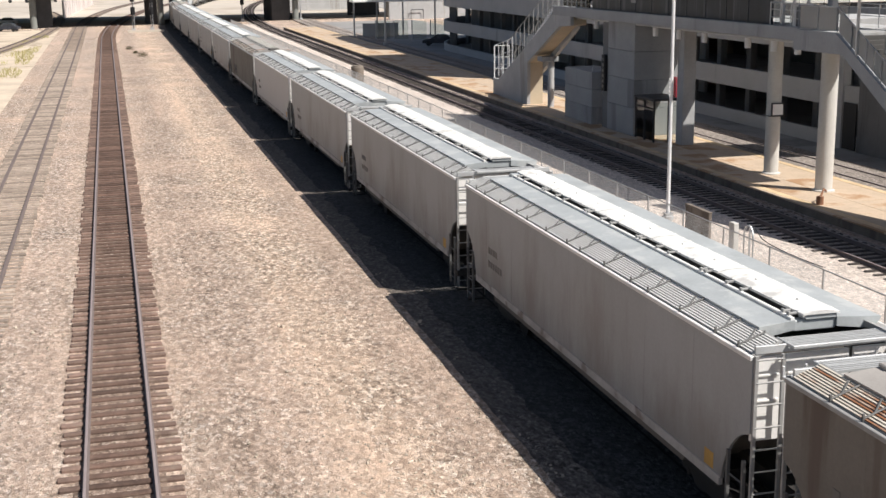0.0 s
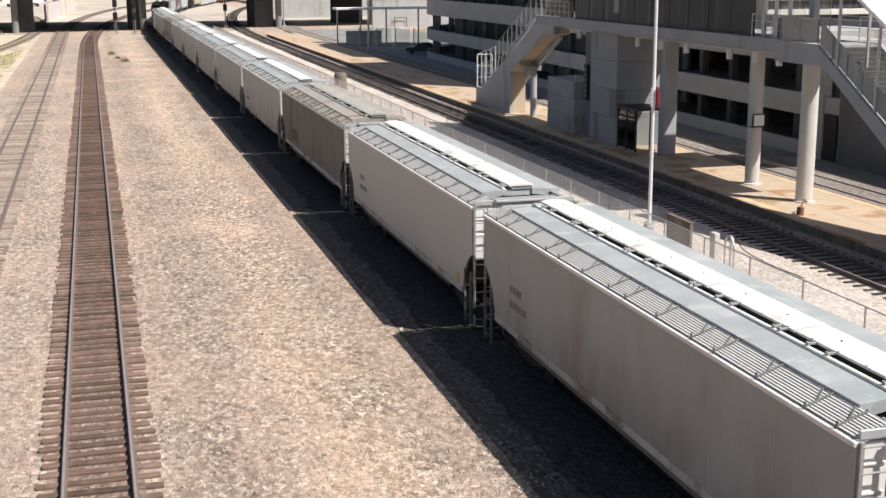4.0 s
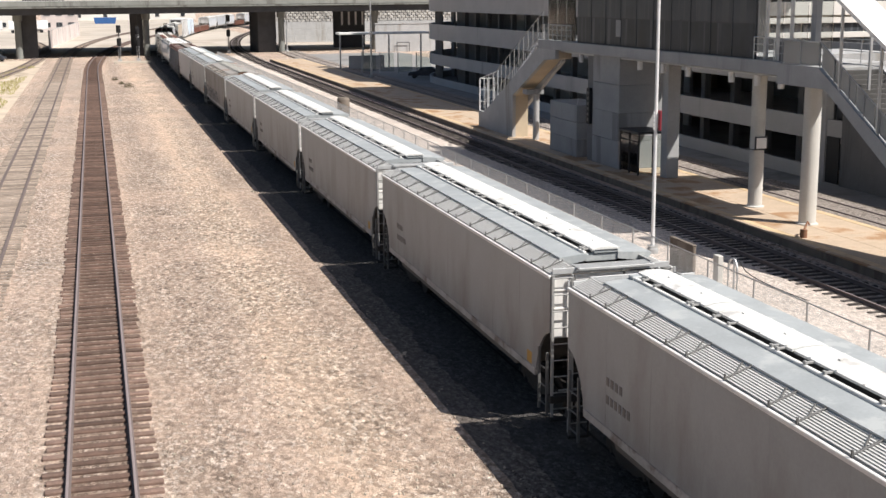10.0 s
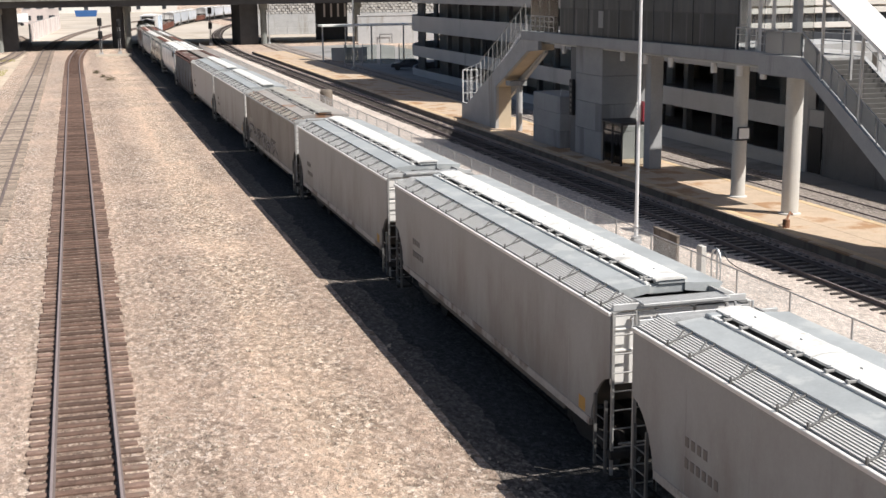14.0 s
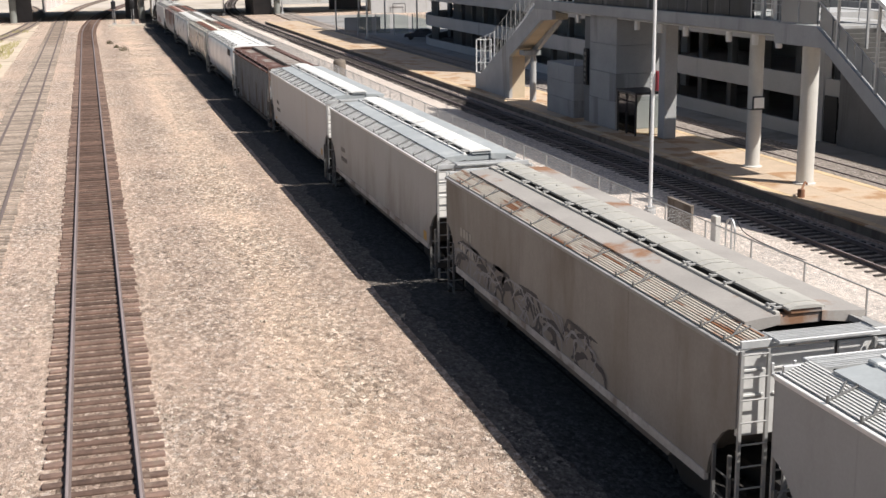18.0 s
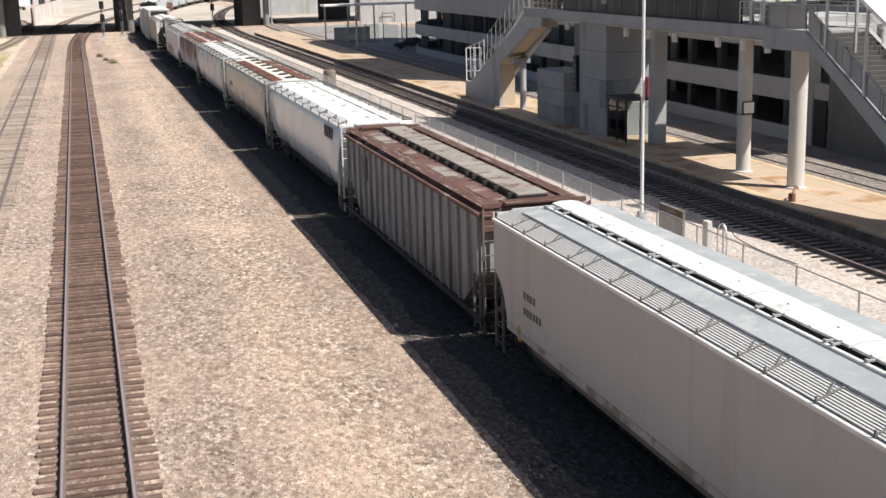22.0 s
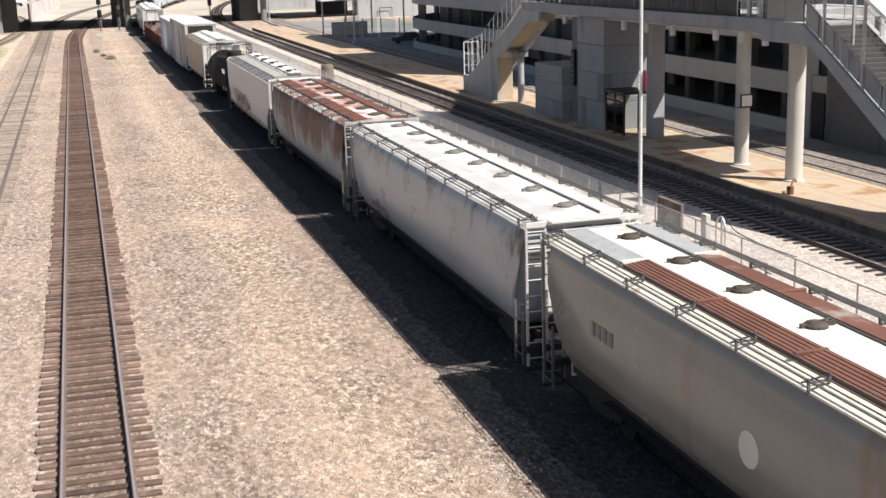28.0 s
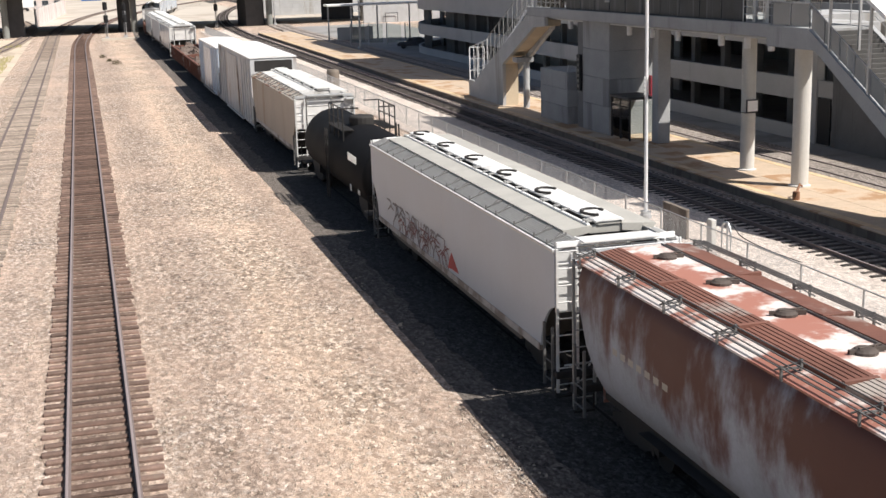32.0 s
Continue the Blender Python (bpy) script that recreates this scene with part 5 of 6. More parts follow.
car, half = freight_car(22, "tall white boxcar with scuffed sliding doors", "boxcar")
box_car(car, half, M["car_scuffed"], M["roof_white"], M["car_scuffed"], M["trim_white"], 5.35)
for i in (23,):
    car, half = freight_car(i, "white covered freight car with a smooth pale roof", "boxcar")
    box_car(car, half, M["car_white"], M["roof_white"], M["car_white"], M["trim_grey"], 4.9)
for i in (24, 25, 29):
    car, half = freight_car(i, "low oxide-red gondola freight car loaded with rusty scrap", "gondola_car")
    gondola(car, half, M["oxide"], M["trim_brown"])
for i in (26, 27, 28, 30, 31, 32, 33, 34, 35):
    car, half = freight_car(i, "pale covered hopper freight car in the rear of the train")
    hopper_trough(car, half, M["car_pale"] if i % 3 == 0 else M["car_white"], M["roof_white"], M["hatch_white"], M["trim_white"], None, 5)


# ---- the station ----
# tread colour lowered to stand for the canopy's shade on the stair
M["tread"] = mat("tread", (0.08, 0.078, 0.076), 0.85, var=0.15)
# opaque panes; the pale upright streaks are painted reflections
M["glass_dark"] = mat("glass_dark", (0.045, 0.05, 0.057), 0.35, var=0.35, scale=0.5, bump=0.0, spec=0.1, stain=(0.10, 0.108, 0.12), stain_at=0.58, stain_scale=2.2, streak=0.03)
# lighter copy for the upper panes, painting light from the hall's far side
M["glass_grey"] = mat("glass_grey", (0.075, 0.082, 0.09), 0.35, var=0.3, scale=0.4, bump=0.0, spec=0.1, stain=(0.10, 0.106, 0.113), stain_at=0.56, stain_scale=2.0, streak=0.03)
M["red"] = mat("red", (0.30, 0.035, 0.05), 0.5, var=0.1)
M["white"] = mat("white", (0.78, 0.78, 0.77), 0.6, var=0.05)
M["garage"] = mat("garage", (0.44, 0.44, 0.44), 0.85, var=0.09, scale=0.3, fine=8, stain=(0.33, 0.33, 0.33), stain_at=0.64, stain_scale=0.35, streak=0.12)
M["paving"] = mat("paving", (0.27, 0.265, 0.26), 0.9, var=0.2, scale=0.15, fine=7, bump=0.2, stain=(0.19, 0.185, 0.18), stain_at=0.58, stain_scale=0.2)
M["cabinet"] = mat("cabinet", (0.19, 0.162, 0.135), 0.85, var=0.25, scale=1, stain=(0.13, 0.105, 0.085), stain_at=0.55, stain_scale=1.5, streak=0.2)
M["wire"] = mat("wire", (0.42, 0.42, 0.42), 0.5, metal=0.6, var=0.1)
M["rusty"] = mat("rusty", (0.24, 0.12, 0.07), 0.8, var=0.3, scale=4)

M["concrete_mid"] = mat("concrete_mid", (0.32, 0.33, 0.34), 0.85, var=0.13, scale=0.5, fine=9, stain=(0.22, 0.225, 0.23), stain_at=0.62, stain_scale=0.5, streak=0.12)
# near-black concrete that paints in shade under the overpass and inside the hall
M["concrete_shade"] = mat("concrete_shade", (0.075, 0.075, 0.078), 0.9, var=0.2, scale=0.8)
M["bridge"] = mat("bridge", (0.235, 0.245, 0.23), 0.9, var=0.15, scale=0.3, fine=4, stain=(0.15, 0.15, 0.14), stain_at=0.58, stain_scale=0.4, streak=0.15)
M["garage_grey"] = mat("garage_grey", (0.28, 0.285, 0.29), 0.85, var=0.08, scale=0.4, fine=9)
M["car_paint_dark"] = mat("car_paint_dark", (0.04, 0.045, 0.06), 0.25, var=0.1)
M["pane"] = glass("pane", (0.86, 0.89, 0.88))
M["glass_clear"] = glass("glass_clear", (0.86, 0.88, 0.88))
M["glass_stair"] = glass("glass_stair", (0.62, 0.65, 0.66), 0.1)
# its grey haze paints the sky's reflection on the stair panels
M["glass_hazy"] = glass("glass_hazy", (0.72, 0.75, 0.76), 0.1, 0.42)

PX0, PX1, PZ = 29.5, 34.9, 0.2


def platform():
    p = thing("platform", "tan concrete station platform with yellow edge strips", "platform", kind="structure")
    part("platform_base", boxes((PX0 + 0.06, PX1 - 0.06, 15, 216, -0.4, PZ - 0.06)), M["cabinet"], p)
    n = 67
    for k in range(n):
        for j, (xa, xb) in enumerate(((PX0 + 0.62, 32.0), (32.0, PX1 - 0.5))):
            y = 15 + k * 3.0
            place("paving_slab", shared(("paving_slab", j), lambda: boxes((xa + 0.008, xb - 0.008, 0.008, 2.992, PZ - 0.06, PZ)), 0.012), M["platform"], p, Matrix.Translation((0, y, 0)))
    for k in range(n):
        y = 15 + k * 3.0
        for xa, xb, m in ((PX0, PX0 + 0.22, M["platform"]), (PX0 + 0.23, PX0 + 0.61, M["yellow"]), (PX1 - 0.49, PX1 - 0.12, M["yellow"])):
            place("edge_strip", shared(("edge_strip", xa), lambda: boxes((xa, xb, 0.008, 2.992, PZ - 0.06, PZ + 0.006)), 0.008), m, p, Matrix.Translation((0, y, 0)))
    # nearer the bridge the platform's far end, past the shelter
    b = thing("kerb_platform", "pale concrete kerb at the end of the platform", "kerb", kind="structure")
    part("kerb", boxes((PX0 - 0.05, PX1 + 0.05, 216.0, 216.4, -0.4, PZ + 0.02)), M["concrete"], b)


def hand_rail(parent, pts, height=1.05, mats=None, every=1.4, mid=(0.35, 0.7), name="railing"):
    """A pipe railing along points: top rail, middle rails and posts, each a part."""
    mt = mats or M["galv"]
    for a, b in zip(pts, pts[1:]):
        a, b = Vector(a), Vector(b)
        up = Vector((0, 0, height))
        part("top_rail", bars([(a + up, b + up)], 0.03, 8), mt, parent)
        for f in mid:
            part("mid_rail", bars([(a + up * f, b + up * f)], 0.018, 6), mt, parent)
        n = max(1, round((b - a).length / every))
        for k in range(n + 1):
            p = a + (b - a) * k / n
            part("post", bars([(p, p + up)], 0.026, 6), mt, parent)


def walkway():
    w = thing("walkway_deck", "elevated concrete walkway deck over the platform", "walkway", kind="structure")
    part("deck_slab", boxes((30.95, 35.5, 49.8, 84.0, 7.25, 7.7)), M["concrete"], w)
    part("link_slab", boxes((35.5, 41.5, 57.6, 62.75, 7.2, 7.7)), M["concrete"], w)
    # darker copy of the deck's concrete paints the shade on this face
    part("edge_beam", boxes((30.7, 30.95, 50.0, 84.0, 7.12, 7.74)), M["concrete_mid"], w, bevel=0.02)
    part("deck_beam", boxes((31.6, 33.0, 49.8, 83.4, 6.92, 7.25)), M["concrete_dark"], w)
    part("pipe", bars([((31.3, 50, 7.0), (31.3, 83, 7.0))], 0.06, 8), M["galv"], w)
    for y in (52.4, 54.6, 57.2, 62.0, 65.2, 68.3, 72.0, 73.2, 74.6, 77.6):
        bm = bmesh.new()
        add_turned(bm, [(0.15, 6.42), (0.16, 6.5), (0.16, 6.93), (0.1, 6.95)], 12, (31.45, y, 0))
        part("downlight", bm, M["steel_white"], w, "white cylindrical downlight")
    # glazed hall on the deck
    h = thing("glazed_hall", "glazed station hall with dark tinted panes on the walkway", "station hall", kind="structure")
    y = 54.2
    while y < 76.0:
        place("pane", shared("hall_pane", lambda: boxes((31.02, 31.06, 0.03, 2.27, 7.78, 9.36))), M["glass_dark"], h, Matrix.Translation((0, y, 0)))
        place("pane", shared("hall_pane_high", lambda: boxes((31.02, 31.06, 0.03, 2.27, 9.42, 12.6))), M["glass_grey"], h, Matrix.Translation((0, y, 0)))
        place("mullion", shared("hall_mullion", lambda: boxes((30.99, 31.1, -0.03, 0.03, 7.7, 12.7))), M["glass_grey"], h, Matrix.Translation((0, y, 0)))
        y += 2.3
    for z in (7.74, 9.39, 12.65):
        part("transom", boxes((31.0, 31.1, 54.2, 77.2, z - 0.03, z + 0.03)), M["steel_dark"], h)
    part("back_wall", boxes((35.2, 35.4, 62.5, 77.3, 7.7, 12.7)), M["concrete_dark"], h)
    # added inner wall, blackened to paint the hall's dim inside
    part("cross_wall", boxes((31.1, 35.2, 60.6, 60.8, 7.7, 12.7)), M["concrete_shade"], h)
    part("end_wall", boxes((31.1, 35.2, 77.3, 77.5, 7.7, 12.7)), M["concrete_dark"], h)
    for x in (31.15, 32.5, 33.85):
        part("end_pane", boxes((x, x + 1.25, 54.05, 54.09, 7.75, 12.65)), M["glass_clear"], h)
    for k in range(3):
        y = 77.6 + k * 1.75
        place("pane", shared("hall_pane_clear", lambda: boxes((31.02, 31.04, 0.03, 1.7, 7.78, 12.6))), M["glass_stair"], h, Matrix.Translation((0, y, 0)))
    part("canopy_column", boxes((31.2, 31.5, 49.3, 49.7, 7.7, 12.7)), M["concrete_mid"], h, bevel=0.02)
    part("info_panel", boxes((30.98, 31.01, 70.2, 70.9, 8.3, 9.3)), M["garage_grey"], h, "pale notice behind the glass")
    # unseen roof, placed and sized for the shade it casts below
    part("hall_roof", boxes((30.6, 35.6, 46.0, 79.0, 12.7, 13.2)), M["concrete"], h, bevel=0.03)
    r = thing("walkway_railing", "galvanised pipe railing along the walkway edge", "railing")
    hand_rail(r, [(30.85, 78.0, 7.74), (30.85, 83.2, 7.74)], every=0.9)
    r = thing("walkway_railing", "galvanised pipe railing along the walkway edge", "railing")
    hand_rail(r, [(30.85, 50.3, 7.74), (30.85, 54.0, 7.74)], every=0.9)
    for y in (79.0, 80.4, 81.8, 51.2, 52.4, 53.4):
        p = thing("canopy_post", "white steel post carrying the canopy above the walkway", "post")
        part("post", boxes((31.1, 31.24, y - 0.07, y + 0.07, 7.7, 12.7)), M["galv"], p, bevel=0.01)
    c = thing("litter_bin", "dark square litter bin on the walkway", "litter bin")
    part("body", boxes((31.5, 32.1, 52.6, 53.2, 7.7, 8.6)), M["concrete_dark"], c, bevel=0.03)
    part("lid", boxes((31.46, 32.14, 52.56, 53.24, 8.6, 8.68)), M["galv"], c, bevel=0.01)


def columns():
    for x, y, r, z1 in ((32.2, 50.8, 0.40, 6.95), (32.33, 55.9, 0.36, 6.95)):
        c = thing("column", "round pale concrete column under the walkway", "column")
        bm = bmesh.new()
        add_turned(bm, [(r, PZ), (r, z1)], 28, (x, y, 0))
        part("shaft", bm, M["concrete_pale"], c)
        bm = bmesh.new()
        add_turned(bm, [(r + 0.12, PZ), (r + 0.12, PZ + 0.05), (r, PZ + 0.09)], 28, (x, y, 0))
        part("base", bm, M["concrete_pale"], c)
        if y > 55:
            part("sign_plate", boxes((x - 0.34, x + 0.34, y - r - 0.06, y - r + 0.02, 3.15, 3.8)), M["steel_dark"], c)
            part("sign_face", boxes((x - 0.28, x + 0.28, y - r - 0.065, y - r - 0.055, 3.21, 3.74)), M["white"], c, "white notice with grey marks")
            part("sign_strap", boxes((x - r - 0.03, x + r + 0.03, y - r - 0.03, y + r + 0.03, 3.12, 3.16)), M["steel_dark"], c)
    c = thing("column", "square grey concrete column under the walkway", "column")
    part("shaft", boxes((32.3, 33.1, 66.2, 67.0, PZ, 6.95)), M["concrete"], c, bevel=0.03)
    c = thing("elevator_shaft", "grey concrete elevator shaft beside the platform", "elevator shaft")
    for k in range(4):
        z0 = PZ + k * 1.72
        part("shaft_panel", boxes((31.2, 34.6, 70.7, 74.9, z0 + 0.01, z0 + 1.71)), M["concrete_mid"], c, bevel=0.012)
    part("vertical_sign", boxes((31.0, 31.18, 75.0, 75.5, 2.6, 4.9)), M["black"], c, "dark vertical sign")
    for k in range(6):
        part("sign_letter", boxes((30.985, 31.0, 75.12, 75.38, 2.8 + k * 0.34, 2.98 + k * 0.34)), M["ink_soft"], c)
    part("pilaster", boxes((31.25, 32.0, 74.95, 75.9, PZ, 6.95)), M["concrete_dark"], c, bevel=0.02)
    # concrete screen box
    c = thing("concrete_enclosure", "grey concrete enclosure with a curved rim", "enclosure")
    for k in range(3):
        z0 = PZ + k * 1.15
        part("wall_panel", boxes((30.9, 33.2, 76.9, 81.9, z0 + 0.008, z0 + 1.142)), M["concrete_mid"], c, bevel=0.015)
    rim = [((30.95 + 1.0 * (1 - math.cos(a)), 79.4 - 2.4 * math.cos(a), 3.68), (30.95 + 1.0 * (1 - math.cos(a + 0.32)), 79.4 - 2.4 * math.cos(a + 0.32), 3.68)) for a in [0.3 * k for k in range(10)]]
    part("rim_rail", bars(rim, 0.03, 6), M["galv"], c)
    # glazed elevator lobby
    c = thing("elevator_lobby", "black-framed glass elevator lobby on the platform", "shelter")
    x0, x1, y0, y1, z1 = 31.3, 33.2, 67.9, 70.6, 2.65
    part("roof", boxes((x0 - 0.1, x1, y0 - 0.1, y1, z1, z1 + 0.14)), M["steel_dark"], c, bevel=0.01)
    for x, y in ((x0, y0), (x1, y0), (x0, y0 + 1.3), (x0, y1 - 0.08), ((x0 + x1) / 2, y0)):
        part("frame_post", boxes((x - 0.05, x + 0.05, y - 0.05, y + 0.05, PZ, z1)), M["black"], c)
    for y in (y0 + 0.07, y0 + 1.37):
        part("pane", boxes((x0 - 0.012, x0 + 0.012, y, y + 1.15, PZ + 0.1, z1 - 0.1)), M["pane"], c)
    for x in (x0 + 0.07, (x0 + x1) / 2 + 0.07):
        part("pane", boxes((x, x + 0.8, y0 - 0.012, y0 + 0.012, PZ + 0.1, z1 - 0.1)), M["pane"], c)
    part("transom", boxes((x0 - 0.04, x0 + 0.04, y0, y1, 2.15, 2.23)), M["black"], c)
    s = thing("bollard_stump", "rusty broken bollard stump on the platform", "bollard")
    bm = bmesh.new()
    add_turned(bm, [(0.16, PZ), (0.16, PZ + 0.35), (0.12, PZ + 0.37)], 12, (30.25, 47.9, 0))
    part("stump", bm, M["rusty"], s)
    part("bent_strap", bars([((30.25, 47.9, PZ + 0.3), (30.6, 48.2, PZ + 0.62)), ((30.6, 48.2, PZ + 0.62), (30.9, 48.5, PZ + 0.45))], 0.05, 6), M["rusty"], s)


def stairs_far():
    """The stair that goes down from the walkway to the far platform, away from the camera."""
    s = thing("stair_far", "concrete stair down to the platform with pipe railings", "staircase")
    top, bot = (83.6, 7.7), (96.6, 1.55)
    slope = (bot[1] - top[1]) / (bot[0] - top[0])
    for x0, x1 in ((30.75, 31.0), (32.0, 32.25)):
        bm = bmesh.new()
        add_prism(bm, [(80.6, 7.4), (83.6, 7.4), (96.9, 1.5), (98.4, 1.5), (98.4, PZ), (89.7, PZ), (89.7, 3.35), (82.8, 6.35), (80.6, 6.5)] if x0 < 32 else [(82.6, 7.74), (83.8, 7.74), (96.9, 1.62), (98.4, 1.62), (98.4, PZ), (94.9, PZ), (82.6, 6.2)], "x", x0, x1)
        part("stringer", bm, M["concrete"], s)
    bm = bmesh.new()
    add_prism(bm, [(82.6, 7.2), (90.3, 3.75), (98.2, 1.3), (98.2, PZ), (89.72, PZ), (89.72, 3.33), (82.8, 6.33), (80.8, 6.5), (80.8, 7.0)], "x", 31.0, 32.0)
    part("soffit", bm, M["concrete_bounce"], s)
    n = 36
    for k in range(n):
        y = 83.8 + (97.6 - 83.8) * k / n
        z = 7.6 + (PZ + 0.1 - 7.6) * k / n
        place("tread", shared("far_tread", lambda: boxes((30.78, 32.2, 0, 0.42, -0.13, 0.06)), 0.01), M["steel_white"], s, Matrix.Translation((0, y, z)))
    bm = bmesh.new()
    add_turned(bm, [(0.24, PZ), (0.24, 3.6)], 16, (31.9, 87.6, 0))
    part("support_column", bm, M["concrete"], s)
    part("cap", boxes((31.0, 32.3, 87.1, 88.1, 3.6, 3.95)), M["concrete_mid"], s)
    for x in (30.85, 32.1):
        hand_rail(s, [(x, 83.4, 7.5), (x, 96.9, 1.5)], 2.15, M["trim_grey"], every=1.1, mid=(0.52, 0.6))
    hand_rail(s, [(30.8, 98.3, 1.5), (30.8, 93.4, 2.4)], 2.6, M["steel_white"], every=1.2, mid=(0.28, 0.64))
    hand_rail(s, [(30.85, 98.3, 1.5), (32.1, 98.3, 1.5)], 2.6, M["steel_white"], every=0.75, mid=(0.28, 0.64))


def stairs_near():
    """The stair from the walkway towards the camera, under a sloping white canopy."""
    s = thing("stair_near", "grey concrete stair from the walkway with white pipe rails", "staircase")
    for x0, x1 in ((29.9, 30.12), (32.9, 33.12)):
        bm = bmesh.new()
        add_prism(bm, [(50.2, 7.74), (46.9, 7.74), (34.6, 0.9), (34.6, PZ), (35.2, PZ), (46.3, 6.85), (50.2, 6.85)], "x", x0, x1)
        part("stringer", bm, M["concrete_mid"], s)
    bm = bmesh.new()
    add_prism(bm, [(50.2, 7.1), (46.5, 7.1), (35.2, 0.4), (35.6, 0.3), (46.6, 6.87), (50.2, 6.87)], "x", 30.12, 32.9)
    part("soffit", bm, M["concrete_mid"], s)
    part("landing", boxes((30.12, 32.9, 46.9, 50.2, 7.1, 7.7)), M["concrete"], s)
    n = 40
    for k in range(n):
        place("tread", shared("near_tread", lambda: boxes((30.12, 32.9, -0.34, 0, -0.18, 0.0)), 0.01), M["tread"], s, Matrix.Translation((0, 46.9 - 12.0 * k / n, 7.6 - 7.1 * k / n)))
    hand_rail(s, [(33.0, 50.0, 7.76), (33.0, 46.9, 7.76), (33.0, 34.8, 0.95)], 1.05, M["galv"], every=1.3, mid=(0.5,))
    hand_rail(s, [(30.0, 50.0, 7.76), (30.0, 46.9, 7.76), (30.0, 34.8, 0.95)], 1.02, M["concrete_mid"], every=1.3, mid=())
    for k in range(9):
        y1 = 46.8 - k * 1.32
        z1 = 7.76 - (46.9 - y1) * 0.5561
        bm = bmesh.new()
        add_prism(bm, [(y1, z1 + 0.06), (y1, z1 + 0.98), (y1 - 1.26, z1 + 0.98 - 0.70), (y1 - 1.26, z1 + 0.06 - 0.70)], "x", 30.03, 30.045)
        part("glass_panel", bm, M["glass_hazy"], s, "hazy grey glass balustrade panel")
    for y1 in (50.0, 48.5):
        part("glass_panel", boxes((30.03, 30.045, y1 - 1.45, y1 - 0.05, 7.8, 8.75)), M["glass_hazy"], s, "hazy grey glass balustrade panel")
    u = thing("stair_canopy", "sloping white canopy over the stair", "canopy")
    bm = bmesh.new()
    add_prism(bm, [(46.0, 10.8), (46.0, 10.62), (34.0, 4.26), (34.0, 4.44)], "x", 29.9, 31.5)
    part("roof", bm, M["white"], u)
    for y in (45.4, 42.6, 39.8, 37.0):
        for x in (30.0, 31.4):
            z = 10.62 - (46.0 - y) * 0.53
            part("post", boxes((x - 0.05, x + 0.05, y - 0.05, y + 0.05, max(PZ, 7.7 - (46.9 - y) * 0.57), z)), M["galv"], u)
    c = thing("column", "round pale concrete column beside the stair", "column")
    bm = bmesh.new()
    add_turned(bm, [(0.36, PZ), (0.36, 4.4)], 28, (32.0, 42.0, 0))
    part("shaft", bm, M["concrete_pale"], c)


def garage():
    g = thing("parking_garage", "concrete parking garage with dark open decks and a rounded corner", "parking garage")
    gx, cy, cr = 41.6, 152.0, 22.0
    def outline(off, y0=20.0):
        pts = [(gx + off, y0)]
        for k in range(0, 41):
            a = radians(120 * k / 40)
            pts.append((gx + cr - (cr - off) * math.cos(a), cy + (cr - off) * math.sin(a)))
        return pts
    def band(z0, z1, off, thick, material, name, y0=20.0):
        outer, inner = outline(off, y0), outline(off + thick, y0)
        bm = bmesh.new()
        rows = [[bm.verts.new((x, y, z)) for x, y in pts] for pts, z in ((outer, z0), (outer, z1), (inner, z1), (inner, z0))]
        k = len(outer)
        for i in range(k - 1):
            for a in range(4):
                b = (a + 1) % 4
                bm.faces.new((rows[a][i], rows[a][i + 1], rows[b][i + 1], rows[b][i]))
        bm.faces.new([r[0] for r in rows])
        bm.faces.new([r[-1] for r in rows][::-1])
        return part(name, bm, material, g)
    for z0, z1, y0 in ((-0.3, 0.65, 40.0), (2.25, 3.55, 40.0), (5.35, 7.25, 58.0), (8.85, 10.6, 96.0), (12.2, 13.8, 96.0)):
        band(z0, z1, 0.0, 0.3, M["garage"], "spandrel", y0)
    for z, y0 in ((2.3, 40.0), (5.4, 58.0), (8.9, 96.0), (12.25, 96.0)):
        band(z, z + 0.3, 0.3, 14.0, M["garage"], "deck_slab", y0)
    band(-0.3, 13.8, 7.0, 0.3, M["garage"], "core_wall", 96.0)
    # dark concrete on inner wall and piers paints the shade inside the decks
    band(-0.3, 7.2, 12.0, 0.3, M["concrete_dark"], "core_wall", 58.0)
    # set-back upper storeys, which show by their long shadows on the platform
    part("upper_storeys", boxes((47.2, 62.0, 98.0, 126.0, 12.6, 35.0)), M["garage"], g)
    bm = bmesh.new()
    add_prism(bm, [(50.9, 136.0), (66.0, 136.0), (66.0, 172.0), (58.0, 171.5), (53.5, 168.0), (51.4, 164.0), (50.9, 160.0)], "z", 12.6, 35.0)
    part("upper_storeys", bm, M["garage"], g)
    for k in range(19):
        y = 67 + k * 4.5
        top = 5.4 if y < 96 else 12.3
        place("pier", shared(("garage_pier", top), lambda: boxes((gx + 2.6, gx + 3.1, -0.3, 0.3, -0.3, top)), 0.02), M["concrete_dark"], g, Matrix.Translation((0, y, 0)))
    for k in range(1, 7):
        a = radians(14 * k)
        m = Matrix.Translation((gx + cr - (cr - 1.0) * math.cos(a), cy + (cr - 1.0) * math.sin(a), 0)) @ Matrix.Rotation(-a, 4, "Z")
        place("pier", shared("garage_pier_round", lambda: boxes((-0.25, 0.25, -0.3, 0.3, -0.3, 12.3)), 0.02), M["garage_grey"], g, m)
    # solid dark block added inside so no daylight shows through the openings
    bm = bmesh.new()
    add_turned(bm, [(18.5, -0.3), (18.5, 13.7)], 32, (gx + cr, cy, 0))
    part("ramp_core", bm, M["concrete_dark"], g)
